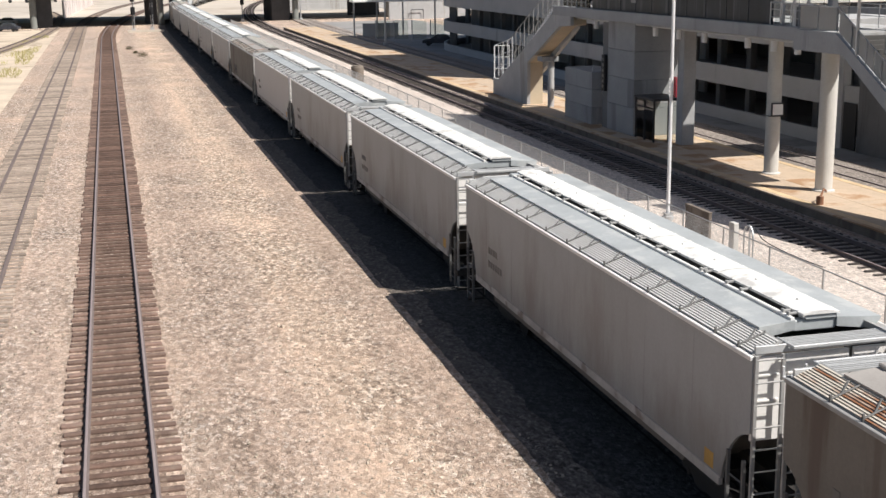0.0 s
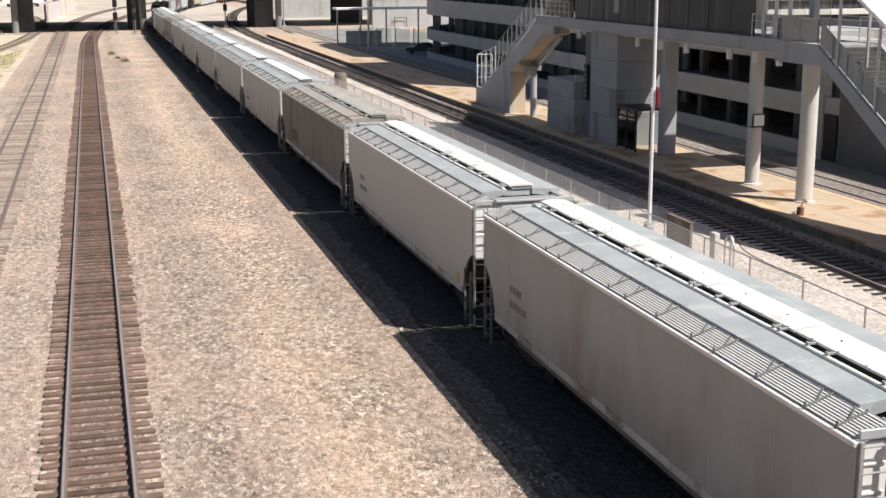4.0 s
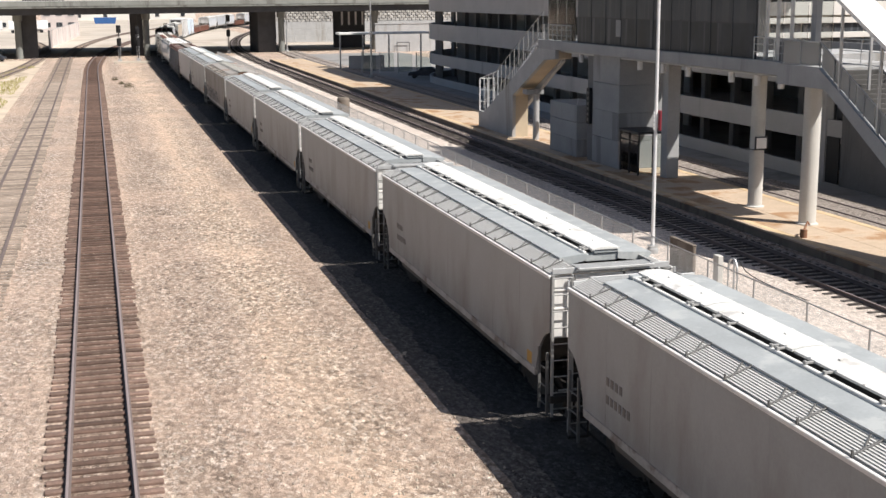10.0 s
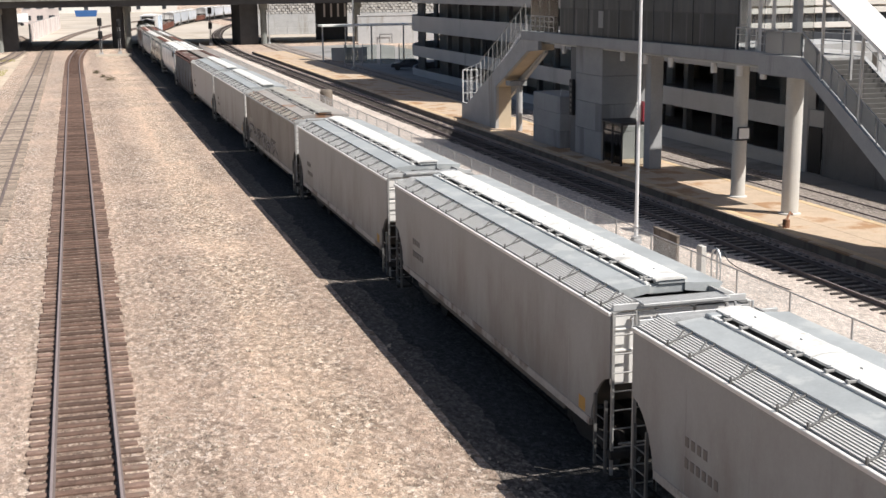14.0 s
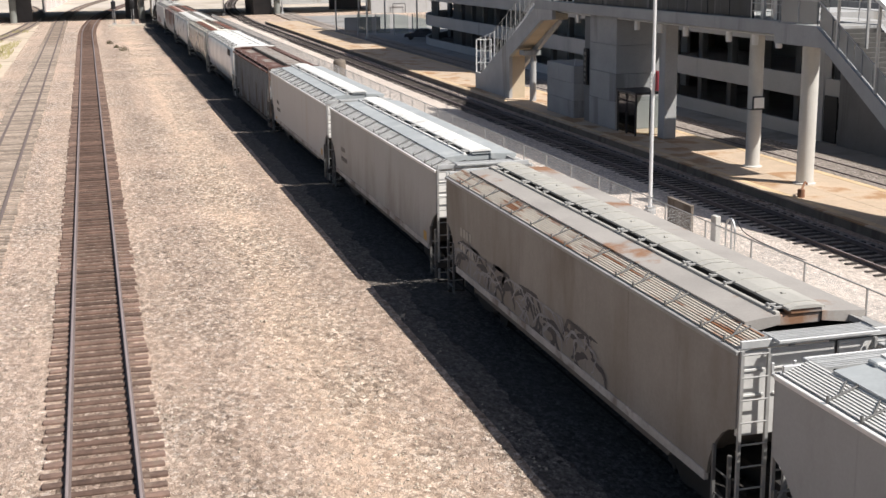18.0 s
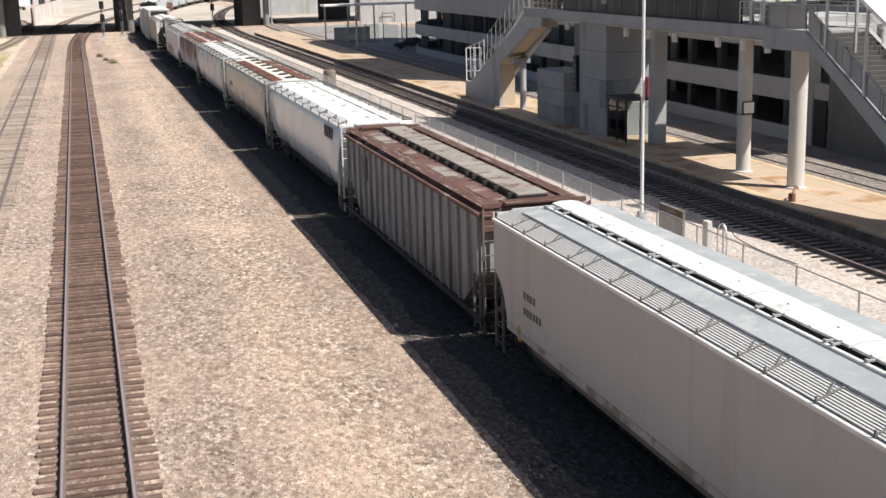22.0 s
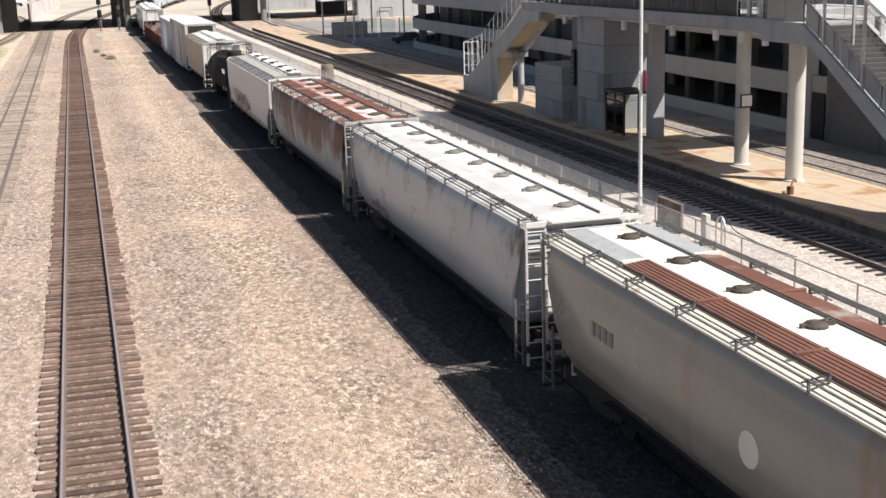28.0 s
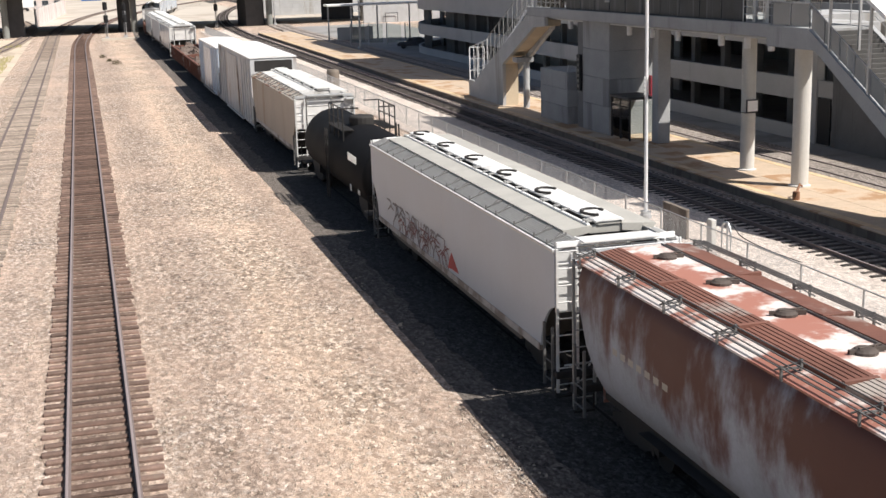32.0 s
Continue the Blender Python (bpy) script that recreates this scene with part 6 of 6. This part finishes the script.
    # closed bay, darkened to paint the stair's shade, and door nearest the camera
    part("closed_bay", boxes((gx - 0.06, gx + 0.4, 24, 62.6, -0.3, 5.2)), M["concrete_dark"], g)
    part("door_recess", boxes((gx - 0.12, gx - 0.05, 62.7, 64.0, -0.1, 2.6)), M["black"], g, "dark service door")
    part("bay_pier", boxes((gx - 0.1, gx + 0.4, 64.2, 66.3, -0.3, 7.2)), M["garage"], g)
    p = thing("pavement", "grey concrete apron between the outer track and the garage", "pavement", kind="structure")
    part("apron", boxes((39.2, 58.0, 20, 240, -0.4, -0.17)), M["paving"], p)
    c = thing("parked_car", "dark parked car in the shade of the garage", "car")
    car_body(c, M["car_paint_dark"])
    c.matrix_basis = Matrix.Translation((43.4, 164.0, -0.17)) @ Matrix.Rotation(radians(70), 4, "Z")


def car_body(c, paint):
    """A plain sedan along y: body, cabin, windows, wheels."""
    bm = bmesh.new()
    add_prism(bm, [(-2.2, 0.35), (-2.25, 0.75), (-1.9, 0.92), (-1.0, 0.98), (1.0, 0.98), (2.0, 0.85), (2.25, 0.7), (2.25, 0.35)], "x", -0.88, 0.88)
    part("body", bm, paint, c, bevel=0.05)
    bm = bmesh.new()
    add_prism(bm, [(-1.7, 0.95), (-1.1, 1.42), (0.4, 1.45), (1.1, 0.97)], "x", -0.76, 0.76)
    part("cabin", bm, M["glass_dark"], c, bevel=0.04)
    part("roof", boxes((-0.7, 0.7, -1.0, 0.35, 1.43, 1.48)), paint, c, bevel=0.02)
    for x in (-0.8, 0.8):
        for y in (-1.4, 1.4):
            bm = bmesh.new()
            add_turned(bm, [(0.33, -0.1), (0.33, 0.1)], 16, (x, y, 0.33), "x")
            part("wheel", bm, M["black"], c)


def fence():
    f = thing("fence", "low galvanised chain-link fence along the freight track", "fence")
    y, k = 20.6, 0
    while y < 232:
        place("post", shared("fence_post", lambda: bars([((22.0, 0, -0.4), (22.0, 0, 1.14))], 0.035, 7)), M["galv"], f, Matrix.Translation((0, y, 0)))
        place("top_rail", shared("fence_rail", lambda: bars([((22.0, 0, 1.12), (22.0, 3.4, 1.12))], 0.026, 6)), M["galv"], f, Matrix.Translation((0, y, 0)))
        y += 3.4
    verts, faces = [], []
    def wire(a, b):
        i = len(verts)
        w = 0.0035
        verts.extend([(22.0 - w, a[0], a[1]), (22.0 + w, a[0], a[1] + w), (22.0 - w, b[0], b[1]), (22.0 + w, b[0], b[1] + w)])
        faces.append((i, i + 1, i + 3, i + 2))
    y = 20.6
    while y < 231:
        wire((y, -0.25), (y + 1.35, 1.1))
        wire((y + 1.35, -0.25), (y, 1.1))
        y += 0.11
    me = bpy.data.meshes.new("mesh_fabric")
    me.from_pydata(verts, [], faces)
    me.materials.append(M["wire"])
    o = tagged(new("mesh_fabric", me), kind="stuff")
    o.parent = f


def yard_things():
    p = thing("light_pole", "tall grey steel light pole with a red and white sign", "light pole")
    bm = bmesh.new()
    add_turned(bm, [(0.085, -0.05), (0.08, 3.0), (0.07, 9.0), (0.06, 14.0)], 14, (23.3, 48.6, 0))
    part("pole", bm, M["steel_white"], p)
    bm = bmesh.new()
    add_turned(bm, [(0.25, -0.32), (0.25, 0.0), (0.2, 0.05), (0.2, 0.1)], 14, (23.3, 48.6, 0))
    part("base", bm, M["concrete"], p)
    part("base_flange", boxes((23.12, 23.48, 48.42, 48.78, 0.1, 0.15)), M["galv"], p)
    part("sign", boxes((23.40, 23.44, 48.34, 48.60, 5.15, 6.0)), M["red"], p, "red sign panel")
    for k in range(5):
        part("sign_stripe", boxes((23.13, 23.17, 48.42, 48.5, 5.2 + k * 0.17, 5.29 + k * 0.17)), M["white"], p)
    part("lamp_arm", bars([((23.3, 48.6, 13.8), (21.3, 48.6, 14.4))], 0.05), M["galv"], p)
    part("lamp_head", boxes((20.7, 21.5, 48.4, 48.8, 14.3, 14.5)), M["steel_dark"], p, bevel=0.03)
    c = thing("equipment_cabinet", "shallow brown-grey equipment cabinet behind the fence", "cabinet")
    part("body", boxes((22.95, 23.09, 44.1, 46.2, -0.35, 0.98)), M["cabinet"], c, bevel=0.02)
    part("lid", boxes((22.93, 23.11, 44.08, 46.22, 0.98, 1.03)), M["cabinet"], c, bevel=0.015)
    c = thing("concrete_post", "short square concrete post behind the fence", "post")
    part("post", boxes((23.0, 23.22, 42.1, 42.5, -0.35, 0.98)), M["concrete_pale"], c, bevel=0.02)
    h = thing("hose_loop", "bent grey standpipe with a looped hose", "standpipe")
    loop = [(23.2, 41.3 + 0.35 * math.cos(a), 0.55 + 0.5 * math.sin(a)) for a in [math.pi * k / 8 for k in range(9)]]
    part("hoop", tube([(23.2, 41.65, -0.35), *loop, (23.2, 40.95, -0.35)], 0.045, 6), M["galv"], h)
    part("riser", bars([((23.25, 41.3, -0.35), (23.25, 41.3, 1.0))], 0.04, 6), M["galv"], h)
    sag = [(23.4 + 1.7 * k / 10, 41.2 - 2.2 * k / 10, 0.95 - 1.15 * (k / 10) ** 0.5) for k in range(11)]
    part("cable", tube(sag, 0.02, 5), M["black"], h)
    b = thing("trash_barrel", "grey concrete barrel beside the fence", "barrel")
    bm = bmesh.new()
    add_turned(bm, [(0.55, -0.35), (0.6, 0.2), (0.6, 1.2), (0.52, 1.4), (0.48, 1.42)], 18, (22.9, 116.5, 0))
    part("barrel", bm, M["cabinet"], b)
    # block signals
    def signal(x, y, h, heads, label):
        s = thing("railway_signal", label, "railway signal")
        part("mast", bars([((x, y, -0.3), (x, y, h))], 0.075, 8), M["steel_dark"], s)
        part("base", boxes((x - 0.35, x + 0.35, y - 0.35, y + 0.35, -0.35, 0.35)), M["concrete"], s, bevel=0.03)
        for z in heads:
            part("back_plate", boxes((x - 0.38, x + 0.38, y - 0.1, y - 0.04, z - 0.65, z + 0.65)), M["black"], s, bevel=0.05)
            for d in (-0.35, 0.0, 0.35):
                bm = bmesh.new()
                add_turned(bm, [(0.13, -0.28), (0.13, 0.02)], 10, (x, y - 0.1, z + d), "y")
                part("lamp_hood", bm, M["black"], s)
        place("ladder", ladder_mesh(0.4, 0.3, round(max(1.5, h - 0.6), 1), 0.35), M["galv"], s, Matrix.Translation((x, y + 0.3, 0)))
    signal(4.6, 223.0, 5.6, (5.5, 3.3), "two-headed railway signal on a mast beside the main track")
    signal(7.8, 225.5, 5.4, (5.2, 3.2), "two-headed railway signal on a mast by the bridge pier")
    signal(26.2, 252.0, 6.6, (6.6, 3.7), "two-headed railway signal on a mast by the station track")
    k = thing("signal_pad", "pale concrete pad under the railway signals", "pad")
    part("pad", boxes((3.6, 9.6, 221.0, 222.2, -0.35, 0.1)), M["bldg_tan"], k, bevel=0.03)
    for x, y, h in ((37.5, 250.0, 13.0), (36.4, 166.0, 13.0)):
        l = thing("lamp_post", "thin grey platform lamp post", "lamp post")
        bm = bmesh.new()
        add_turned(bm, [(0.16, -0.3), (0.12, 4), (0.09, h)], 10, (x, y, 0))
        part("pole", bm, M["galv"], l)
        part("foot", boxes((x - 0.3, x + 0.3, y - 0.3, y + 0.3, -0.35, 0.3)), M["concrete"], l, bevel=0.03)
    # platform shelter far along
    s = thing("platform_shelter", "long white flat platform canopy on thin posts", "shelter")
    part("canopy", boxes((35.6, 49.5, 184.5, 187.5, 5.1, 5.4)), M["white"], s, bevel=0.03)
    for x in (36.0, 39.5, 43.5, 48.5):
        part("post", boxes((x - 0.1, x + 0.1, 185.9, 186.1, -0.3, 5.1)), M["galv"], s)
    part("bench_wall", boxes((37.5, 43.0, 187.0, 187.2, -0.3, 1.9)), M["concrete"], s)


def overpass():
    o = thing("overpass", "concrete road overpass on wide piers with shade painted into their colour", "bridge", kind="structure")
    sk = Matrix.Translation((0, 249, 0)) @ Matrix.Rotation(math.atan(0.16), 4, "Z")
    rows = [("girder", y, y + 0.6, 7.75, 8.95, "concrete_shade") for y in (-6.6, -1.8, 4.0)]
    rows += [("deck", -7.4, 8.4, 8.95, 9.3, "bridge"), ("parapet", -7.5, -7.15, 9.3, 10.2, "bridge"), ("parapet", 8.1, 8.45, 9.3, 10.2, "concrete"), ("rail", -7.4, -7.3, 10.2, 10.35, "galv")]
    for name, y0, y1, z0, z1, mt in rows:
        part(name, boxes((-160, 220, y0, y1, z0, z1)), M[mt], o, bevel=0.02).matrix_basis = sk
    # unseen slab behind the bridge, added to lengthen the shadow on the yard
    bm = bmesh.new()
    add_prism(bm, [(-160, 232.0), (-160, 314.0), (96, 273.0)], "z", 8.94, 9.29)
    part("ramp_deck", bm, M["bridge"], o)
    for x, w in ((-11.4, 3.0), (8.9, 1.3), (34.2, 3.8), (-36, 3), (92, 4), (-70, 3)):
        part("pier", boxes((x - w / 2, x + w / 2, -1.5, 4.5, -0.4, 7.75)), M["concrete_shade"], o, bevel=0.08).matrix_basis = sk
    for x in (-13.4, 10.0, 36.9, 57.0):
        bm = bmesh.new()
        add_turned(bm, [(0.62, -0.4), (0.62, 6.6), (0.85, 6.7), (0.85, 7.75)], 16, (x, -2.4, 0))
        part("round_pier", bm, M["bridge"], o).matrix_basis = sk


# ---- beyond the bridge and to the sides ----
M["pale_ground"] = mat("pale_ground", (0.49, 0.44, 0.38), 0.95, var=0.18, scale=0.05, fine=3, bump=0.2, stain=(0.40, 0.345, 0.28), stain_at=0.56, stain_scale=0.06)
M["blue"] = mat("blue", (0.04, 0.12, 0.32), 0.5, var=0.1)
M["weeds"] = mat("weeds", (0.36, 0.33, 0.13), 0.9, var=0.3, scale=0.8)
M["bush"] = mat("bush", (0.12, 0.10, 0.06), 0.9, var=0.3, scale=2)
M["block_wall"] = mat("block_wall", (0.40, 0.385, 0.365), 0.9, var=0.15, scale=1.0, piece=0.2)
M["hoarding"] = mat("hoarding", (0.80, 0.72, 0.69), 0.5, var=0.1, scale=0.5, fine=5, stain=(0.60, 0.50, 0.47), stain_at=0.55, stain_scale=0.5, streak=0.2)
M["pink_grey"] = mat("pink_grey", (0.60, 0.53, 0.51), 0.6, var=0.2, scale=0.2, fine=3)
M["bldg_white"] = mat("bldg_white", (0.66, 0.65, 0.62), 0.8, var=0.08, scale=0.2)
M["bldg_tan"] = mat("bldg_tan", (0.50, 0.45, 0.38), 0.85, var=0.1, scale=0.2)


def far_place():
    g = part("ground_far", boxes((-90, 44.0, 270, 640, GZ - 0.3, GZ + 0.03)), M["pale_ground"])
    tagged(g, "pale dusty lot beyond the overpass", "ground", kind="structure")
    g = part("ground_lot", boxes((44, 140, 262, 330, GZ - 0.3, GZ + 0.04)), M["pale_ground"])
    tagged(g, "pale concrete lot beside the curving tracks", "ground", kind="structure")
    g = part("ground_verge", boxes((-60, -8.2, 60, 238, GZ - 0.3, GZ + 0.02)), M["dirt"])
    tagged(g, "dusty verge with dry weeds beside the siding", "ground", kind="structure")
    def trailer(x, y, l, label, paint, turn=0.0):
        t = thing("trailer", label, "trailer")
        part("box", boxes((-l / 2, l / 2, -1.25, 1.25, 1.2, 3.9)), paint, t, bevel=0.03)
        part("rail", boxes((-l / 2 - 0.02, l / 2 + 0.02, -1.28, -1.22, 1.15, 1.3)), M["galv"], t)
        for x2 in (-l / 2 + 1.2, -l / 2 + 2.3, l / 2 - 2):
            bm = bmesh.new()
            add_turned(bm, [(0.5, -1.15), (0.5, 1.15)], 14, (x2, 0, 0.5), "y")
            part("wheel", bm, M["black"], t)
        t.matrix_basis = Matrix.Translation((x, y, GZ + 0.03)) @ Matrix.Rotation(turn, 4, "Z")
    trailer(-19.5, 425, 12, "white semi trailer parked in the yard", M["white"], 0.1)
    trailer(-34, 428, 13, "white semi trailer parked in the yard", M["white"], 0.0)
    trailer(-50, 420, 8, "white box trailer parked in the yard", M["bldg_white"], 0.3)
    c = thing("skip_container", "blue steel waste container", "container")
    bm = bmesh.new()
    add_prism(bm, [(-3.2, 0.2), (-3.6, 2.2), (3.6, 2.2), (3.2, 0.2)], "y", -1.2, 1.2)
    part("body", bm, M["blue"], c)
    for k in range(6):
        part("rib", boxes((-2.8 + k * 1.1, -2.65 + k * 1.1, -1.28, -1.18, 0.3, 2.1)), M["blue"], c)
    c.matrix_basis = Matrix.Translation((5.6, 556, GZ - 0.24)) @ Matrix.Scale(1.3, 4)
    rnd = random.Random(5)
    def building(name, x0, x1, y0, y1, h, paint, label, cols, rows):
        b = thing(name, label, "building")
        part("wall", boxes((x0, x1, y0, y1, -0.4, h)), paint, b)
        part("roof", boxes((x0 - 0.3, x1 + 0.3, y0 - 0.3, y1 + 0.3, h, h + 0.5)), M["concrete"], b)
        for i in range(cols):
            for j in range(rows):
                x = x0 + (i + 0.5) * (x1 - x0) / cols
                z = 1.2 + j * (h - 1.5) / rows
                w = place("window", shared((name, "win"), lambda: boxes((-1.0, 1.0, -0.06, 0.05, 0, 1.5))), M["glass_dark"], b, Matrix.Translation((x, y0, z)))
                place("sill", shared((name, "sill"), lambda: boxes((-1.1, 1.1, -0.14, 0.0, -0.12, 0.0))), M["concrete"], w)
    building("warehouse", -90, -24, 450, 490, 11, M["bldg_white"], "long pale warehouse behind the yard", 7, 1)
    building("pink_building", -16, -4.5, 440, 470, 9, M["pink_grey"], "pinkish grey building beside the yard lead", 3, 2)
    building("white_warehouse", 60, 150, 420, 470, 14, M["bldg_white"], "long pale warehouse behind the curving tracks", 14, 3)
    b = thing("banded_building", "sunlit cream office building with dark window bands", "building")
    part("wall", boxes((52.0, 84.0, 100.6, 112.0, -0.4, 13.0)), M["bldg_tan"], b)
    for z0, z1 in ((3.9, 4.7), (5.4, 6.0), (6.8, 7.3), (8.1, 8.6), (8.8, 10.0), (10.6, 11.8)):
        part("spandrel_band", boxes((52.0, 84.0, 100.2, 100.6, z0, z1)), M["bldg_white"], b, bevel=0.02)
    for z0, z1 in ((4.7, 5.4), (6.0, 6.8), (7.3, 8.1), (10.0, 10.6)):
        for k in range(10):
            part("window", boxes((52.2 + k * 3.2, 55.2 + k * 3.2, 100.45, 100.59, z0, z1)), M["glass_dark"], b)
    building("brick_building", -12, 50, 640, 680, 16, M["bldg_white"], "distant pale building across the yard", 5, 1)
    # block retaining wall beyond the station, over a plain lower wall
    w = thing("retaining_wall", "grey retaining wall of rough stone blocks", "wall")
    part("backing", boxes((40, 104, 304.0, 305.0, -0.4, 12.0)), M["block_wall"], w)
    part("plinth", boxes((40, 104, 303.2, 304.0, -0.4, 4.6)), M["concrete"], w, "smooth pale lower wall")
    rnd2 = random.Random(41)
    for j in range(7):
        for i in range(42):
            x = 44 + i * 1.02 + (0.5 if j % 2 else 0)
            place("block", shared(("block", (i * 7 + j) % 5), lambda: boxes((0.03, 0.97 - 0.03 * ((i * 7 + j) % 5), -0.12 - 0.07 * ((i * 7 + j) % 5), 0.0, 0.02, 0.62)), 0.10), M["block_wall"], w, Matrix.Translation((x, 304.0, 4.6 + j * 0.66)))
    c = thing("slotted_screen", "dark slotted screen wall under the overpass", "screen")
    part("panel", boxes((50.3, 57.2, 268.0, 268.5, -0.3, 8.9)), M["steel_dark"], c)
    for k in range(4):
        part("slot", boxes((52.0 + k * 1.5, 52.42 + k * 1.5, 267.92, 267.99, 4.6, 7.4)), M["white"], c)
    c = thing("pale_wall", "pale concrete end wall beside the garage", "wall")
    part("wall", boxes((54.2, 70.0, 244.0, 244.5, -0.3, 5.2)), M["concrete"], c)
    part("coping", boxes((54.1, 70.1, 243.9, 244.6, 5.2, 5.4)), M["concrete"], c)
    part("gate_frame", bars([((58.5, 243.6, -0.2), (58.5, 243.6, 1.6)), ((58.5, 243.6, 1.6), (61.0, 243.6, 1.6)), ((61.0, 243.6, 1.6), (61.0, 243.6, -0.2))], 0.07, 6), M["steel_dark"], c)
    c = thing("low_wall", "long pale hoarding beside the yard lead", "wall")
    for k in range(16):
        y = 290 + k * 6.0
        x = -9.0 + 5.5 * (k * 6.0) / 95
        place("panel", shared("hoarding_panel", lambda: boxes((-0.08, 0.08, 0.05, 5.95, -0.3, 3.7)), 0.02), M["hoarding"], c, Matrix.Translation((x, y, 0)) @ Matrix.Rotation(-math.atan2(5.5, 95), 4, "Z"))
        place("post", shared("hoarding_post", lambda: boxes((-0.12, 0.12, -0.1, 0.1, -0.3, 3.9))), M["galv"], c, Matrix.Translation((x, y, 0)))
    c = thing("glass_screen", "translucent wind screen panels beside the far shelter", "screen")
    for k in range(4):
        place("pane", shared("screen_pane", lambda: boxes((0.05, 2.2, -0.02, 0.02, 0.3, 2.9))), M["pane"], c, Matrix.Translation((37.6 + k * 2.3, 178.0 - k * 1.6, -0.2)) @ Matrix.Rotation(-0.6, 4, "Z"))
        place("post", shared("screen_post", lambda: boxes((-0.06, 0.06, -0.06, 0.06, 0, 3.0))), M["galv"], c, Matrix.Translation((37.6 + k * 2.3, 178.0 - k * 1.6, -0.2)))
    f = thing("tall_fence", "tall chain-link fence with posts by the lot", "fence")
    for k in range(24):
        place("post", shared("tall_post", lambda: bars([((0, 0, -0.3), (0, 0, 3.0))], 0.05, 6)), M["galv"], f, Matrix.Translation((41.0 + k * 2.6, 296 + k * 0.2, 0)))
    for z in (0.3, 1.6, 2.95):
        part("rail", bars([((41.0, 296, z), (41.0 + 23 * 2.6, 296 + 23 * 0.2, z))], 0.035, 6), M["galv"], f)
    for x, y, k in ((-17, 236, "dark"), (-21.5, 240, "white"), (-26, 238, "dark"), (-19, 262, "white"), (-24, 268, "dark"), (-30, 268, "white")):
        c = thing("parked_car", "white parked car on the lot" if k == "white" else "dark parked car on the lot", "car")
        car_body(c, M["white"] if k == "white" else M["car_paint_dark"])
        c.matrix_basis = Matrix.Translation((x, y, GZ + 0.03 if x < 0 else -0.17)) @ Matrix.Rotation(rnd.uniform(-0.4, 0.4) + 1.2, 4, "Z")


def weeds():
    rnd = random.Random(3)
    verts, faces = [], []
    for k in range(5200):
        y = rnd.uniform(75, 215)
        x = -8.4 - abs(rnd.gauss(0, 1.6)) - 0.6 - (1.2 if rnd.random() < 0.4 else 0)
        if noise.noise((x * 0.35, y * 0.09, 0)) < -0.02:
            continue
        h, a, w = rnd.uniform(0.12, 0.5), rnd.random() * 6.28, rnd.uniform(0.02, 0.05)
        i = len(verts)
        dx, dy = math.cos(a), math.sin(a)
        verts.extend([(x - dy * w, y + dx * w, GZ), (x + dy * w, y - dx * w, GZ), (x + dx * h * 0.5, y + dy * h * 0.5, GZ + h)])
        faces.append((i, i + 1, i + 2))
    me = bpy.data.meshes.new("dry_weeds")
    me.from_pydata(verts, [], faces)
    me.materials.append(M["weeds"])
    tagged(new("dry_weeds", me), "yellow-green dry weeds along the siding", "weeds", kind="stuff")
    for x, y, s in ((2.9, 176, 0.55), (4.3, 162, 0.7), (3.6, 168, 0.4)):
        b = thing("small_bush", "small dry brown bush on the ballast", "bush")
        verts, faces = [], []
        for k in range(260):
            d = Vector((rnd.gauss(0, 1), rnd.gauss(0, 1), abs(rnd.gauss(0, 0.8)))).normalized() * s * rnd.uniform(0.4, 1.0)
            c = Vector((x, y, GZ)) + d
            i = len(verts)
            u = Vector((rnd.gauss(0, 1), rnd.gauss(0, 1), rnd.gauss(0, 1))).normalized() * 0.07
            v = Vector((rnd.gauss(0, 1), rnd.gauss(0, 1), rnd.gauss(0, 1))).normalized() * 0.07
            verts.extend([c + u, c - u, c + v])
            faces.append((i, i + 1, i + 2))
        me = bpy.data.meshes.new("foliage")
        me.from_pydata([tuple(v) for v in verts], [], faces)
        me.materials.append(M["bush"])
        o = new("foliage", me)
        o.parent = b
        part("branch", bars([((x, y, GZ - 0.05), (x + s * 0.5 * math.cos(k), y + s * 0.5 * math.sin(k), GZ + s * 0.7)) for k in range(6)], 0.015, 4), M["bush"], b)


platform()
walkway()
columns()
stairs_far()
stairs_near()
garage()
fence()
yard_things()
overpass()
far_place()
weeds()


for car, mid in TRAIN:
    full = Matrix.Translation((0, 0, EYE[2] * (1 - SIZE) - RAIL_Z)) @ Matrix.Scale(SIZE, 4)
    for child in car.children:
        child.matrix_basis = full @ child.matrix_basis


def gone(t):
    """How far the train has come by t seconds, from where it is at nine seconds."""
    u = t - 9
    return (10.447 * u + 0.01865 * u * u - 0.000291 * u ** 3) * SIZE


def motions():
    for car, mid in TRAIN:
        rows = []
        for k in range(33):
            p, h = train_way(mid - gone(k))
            rows.append((float(k), Matrix.Translation(p) @ Matrix.Rotation(h, 4, "Z")))
        walk(car, rows)


motions()
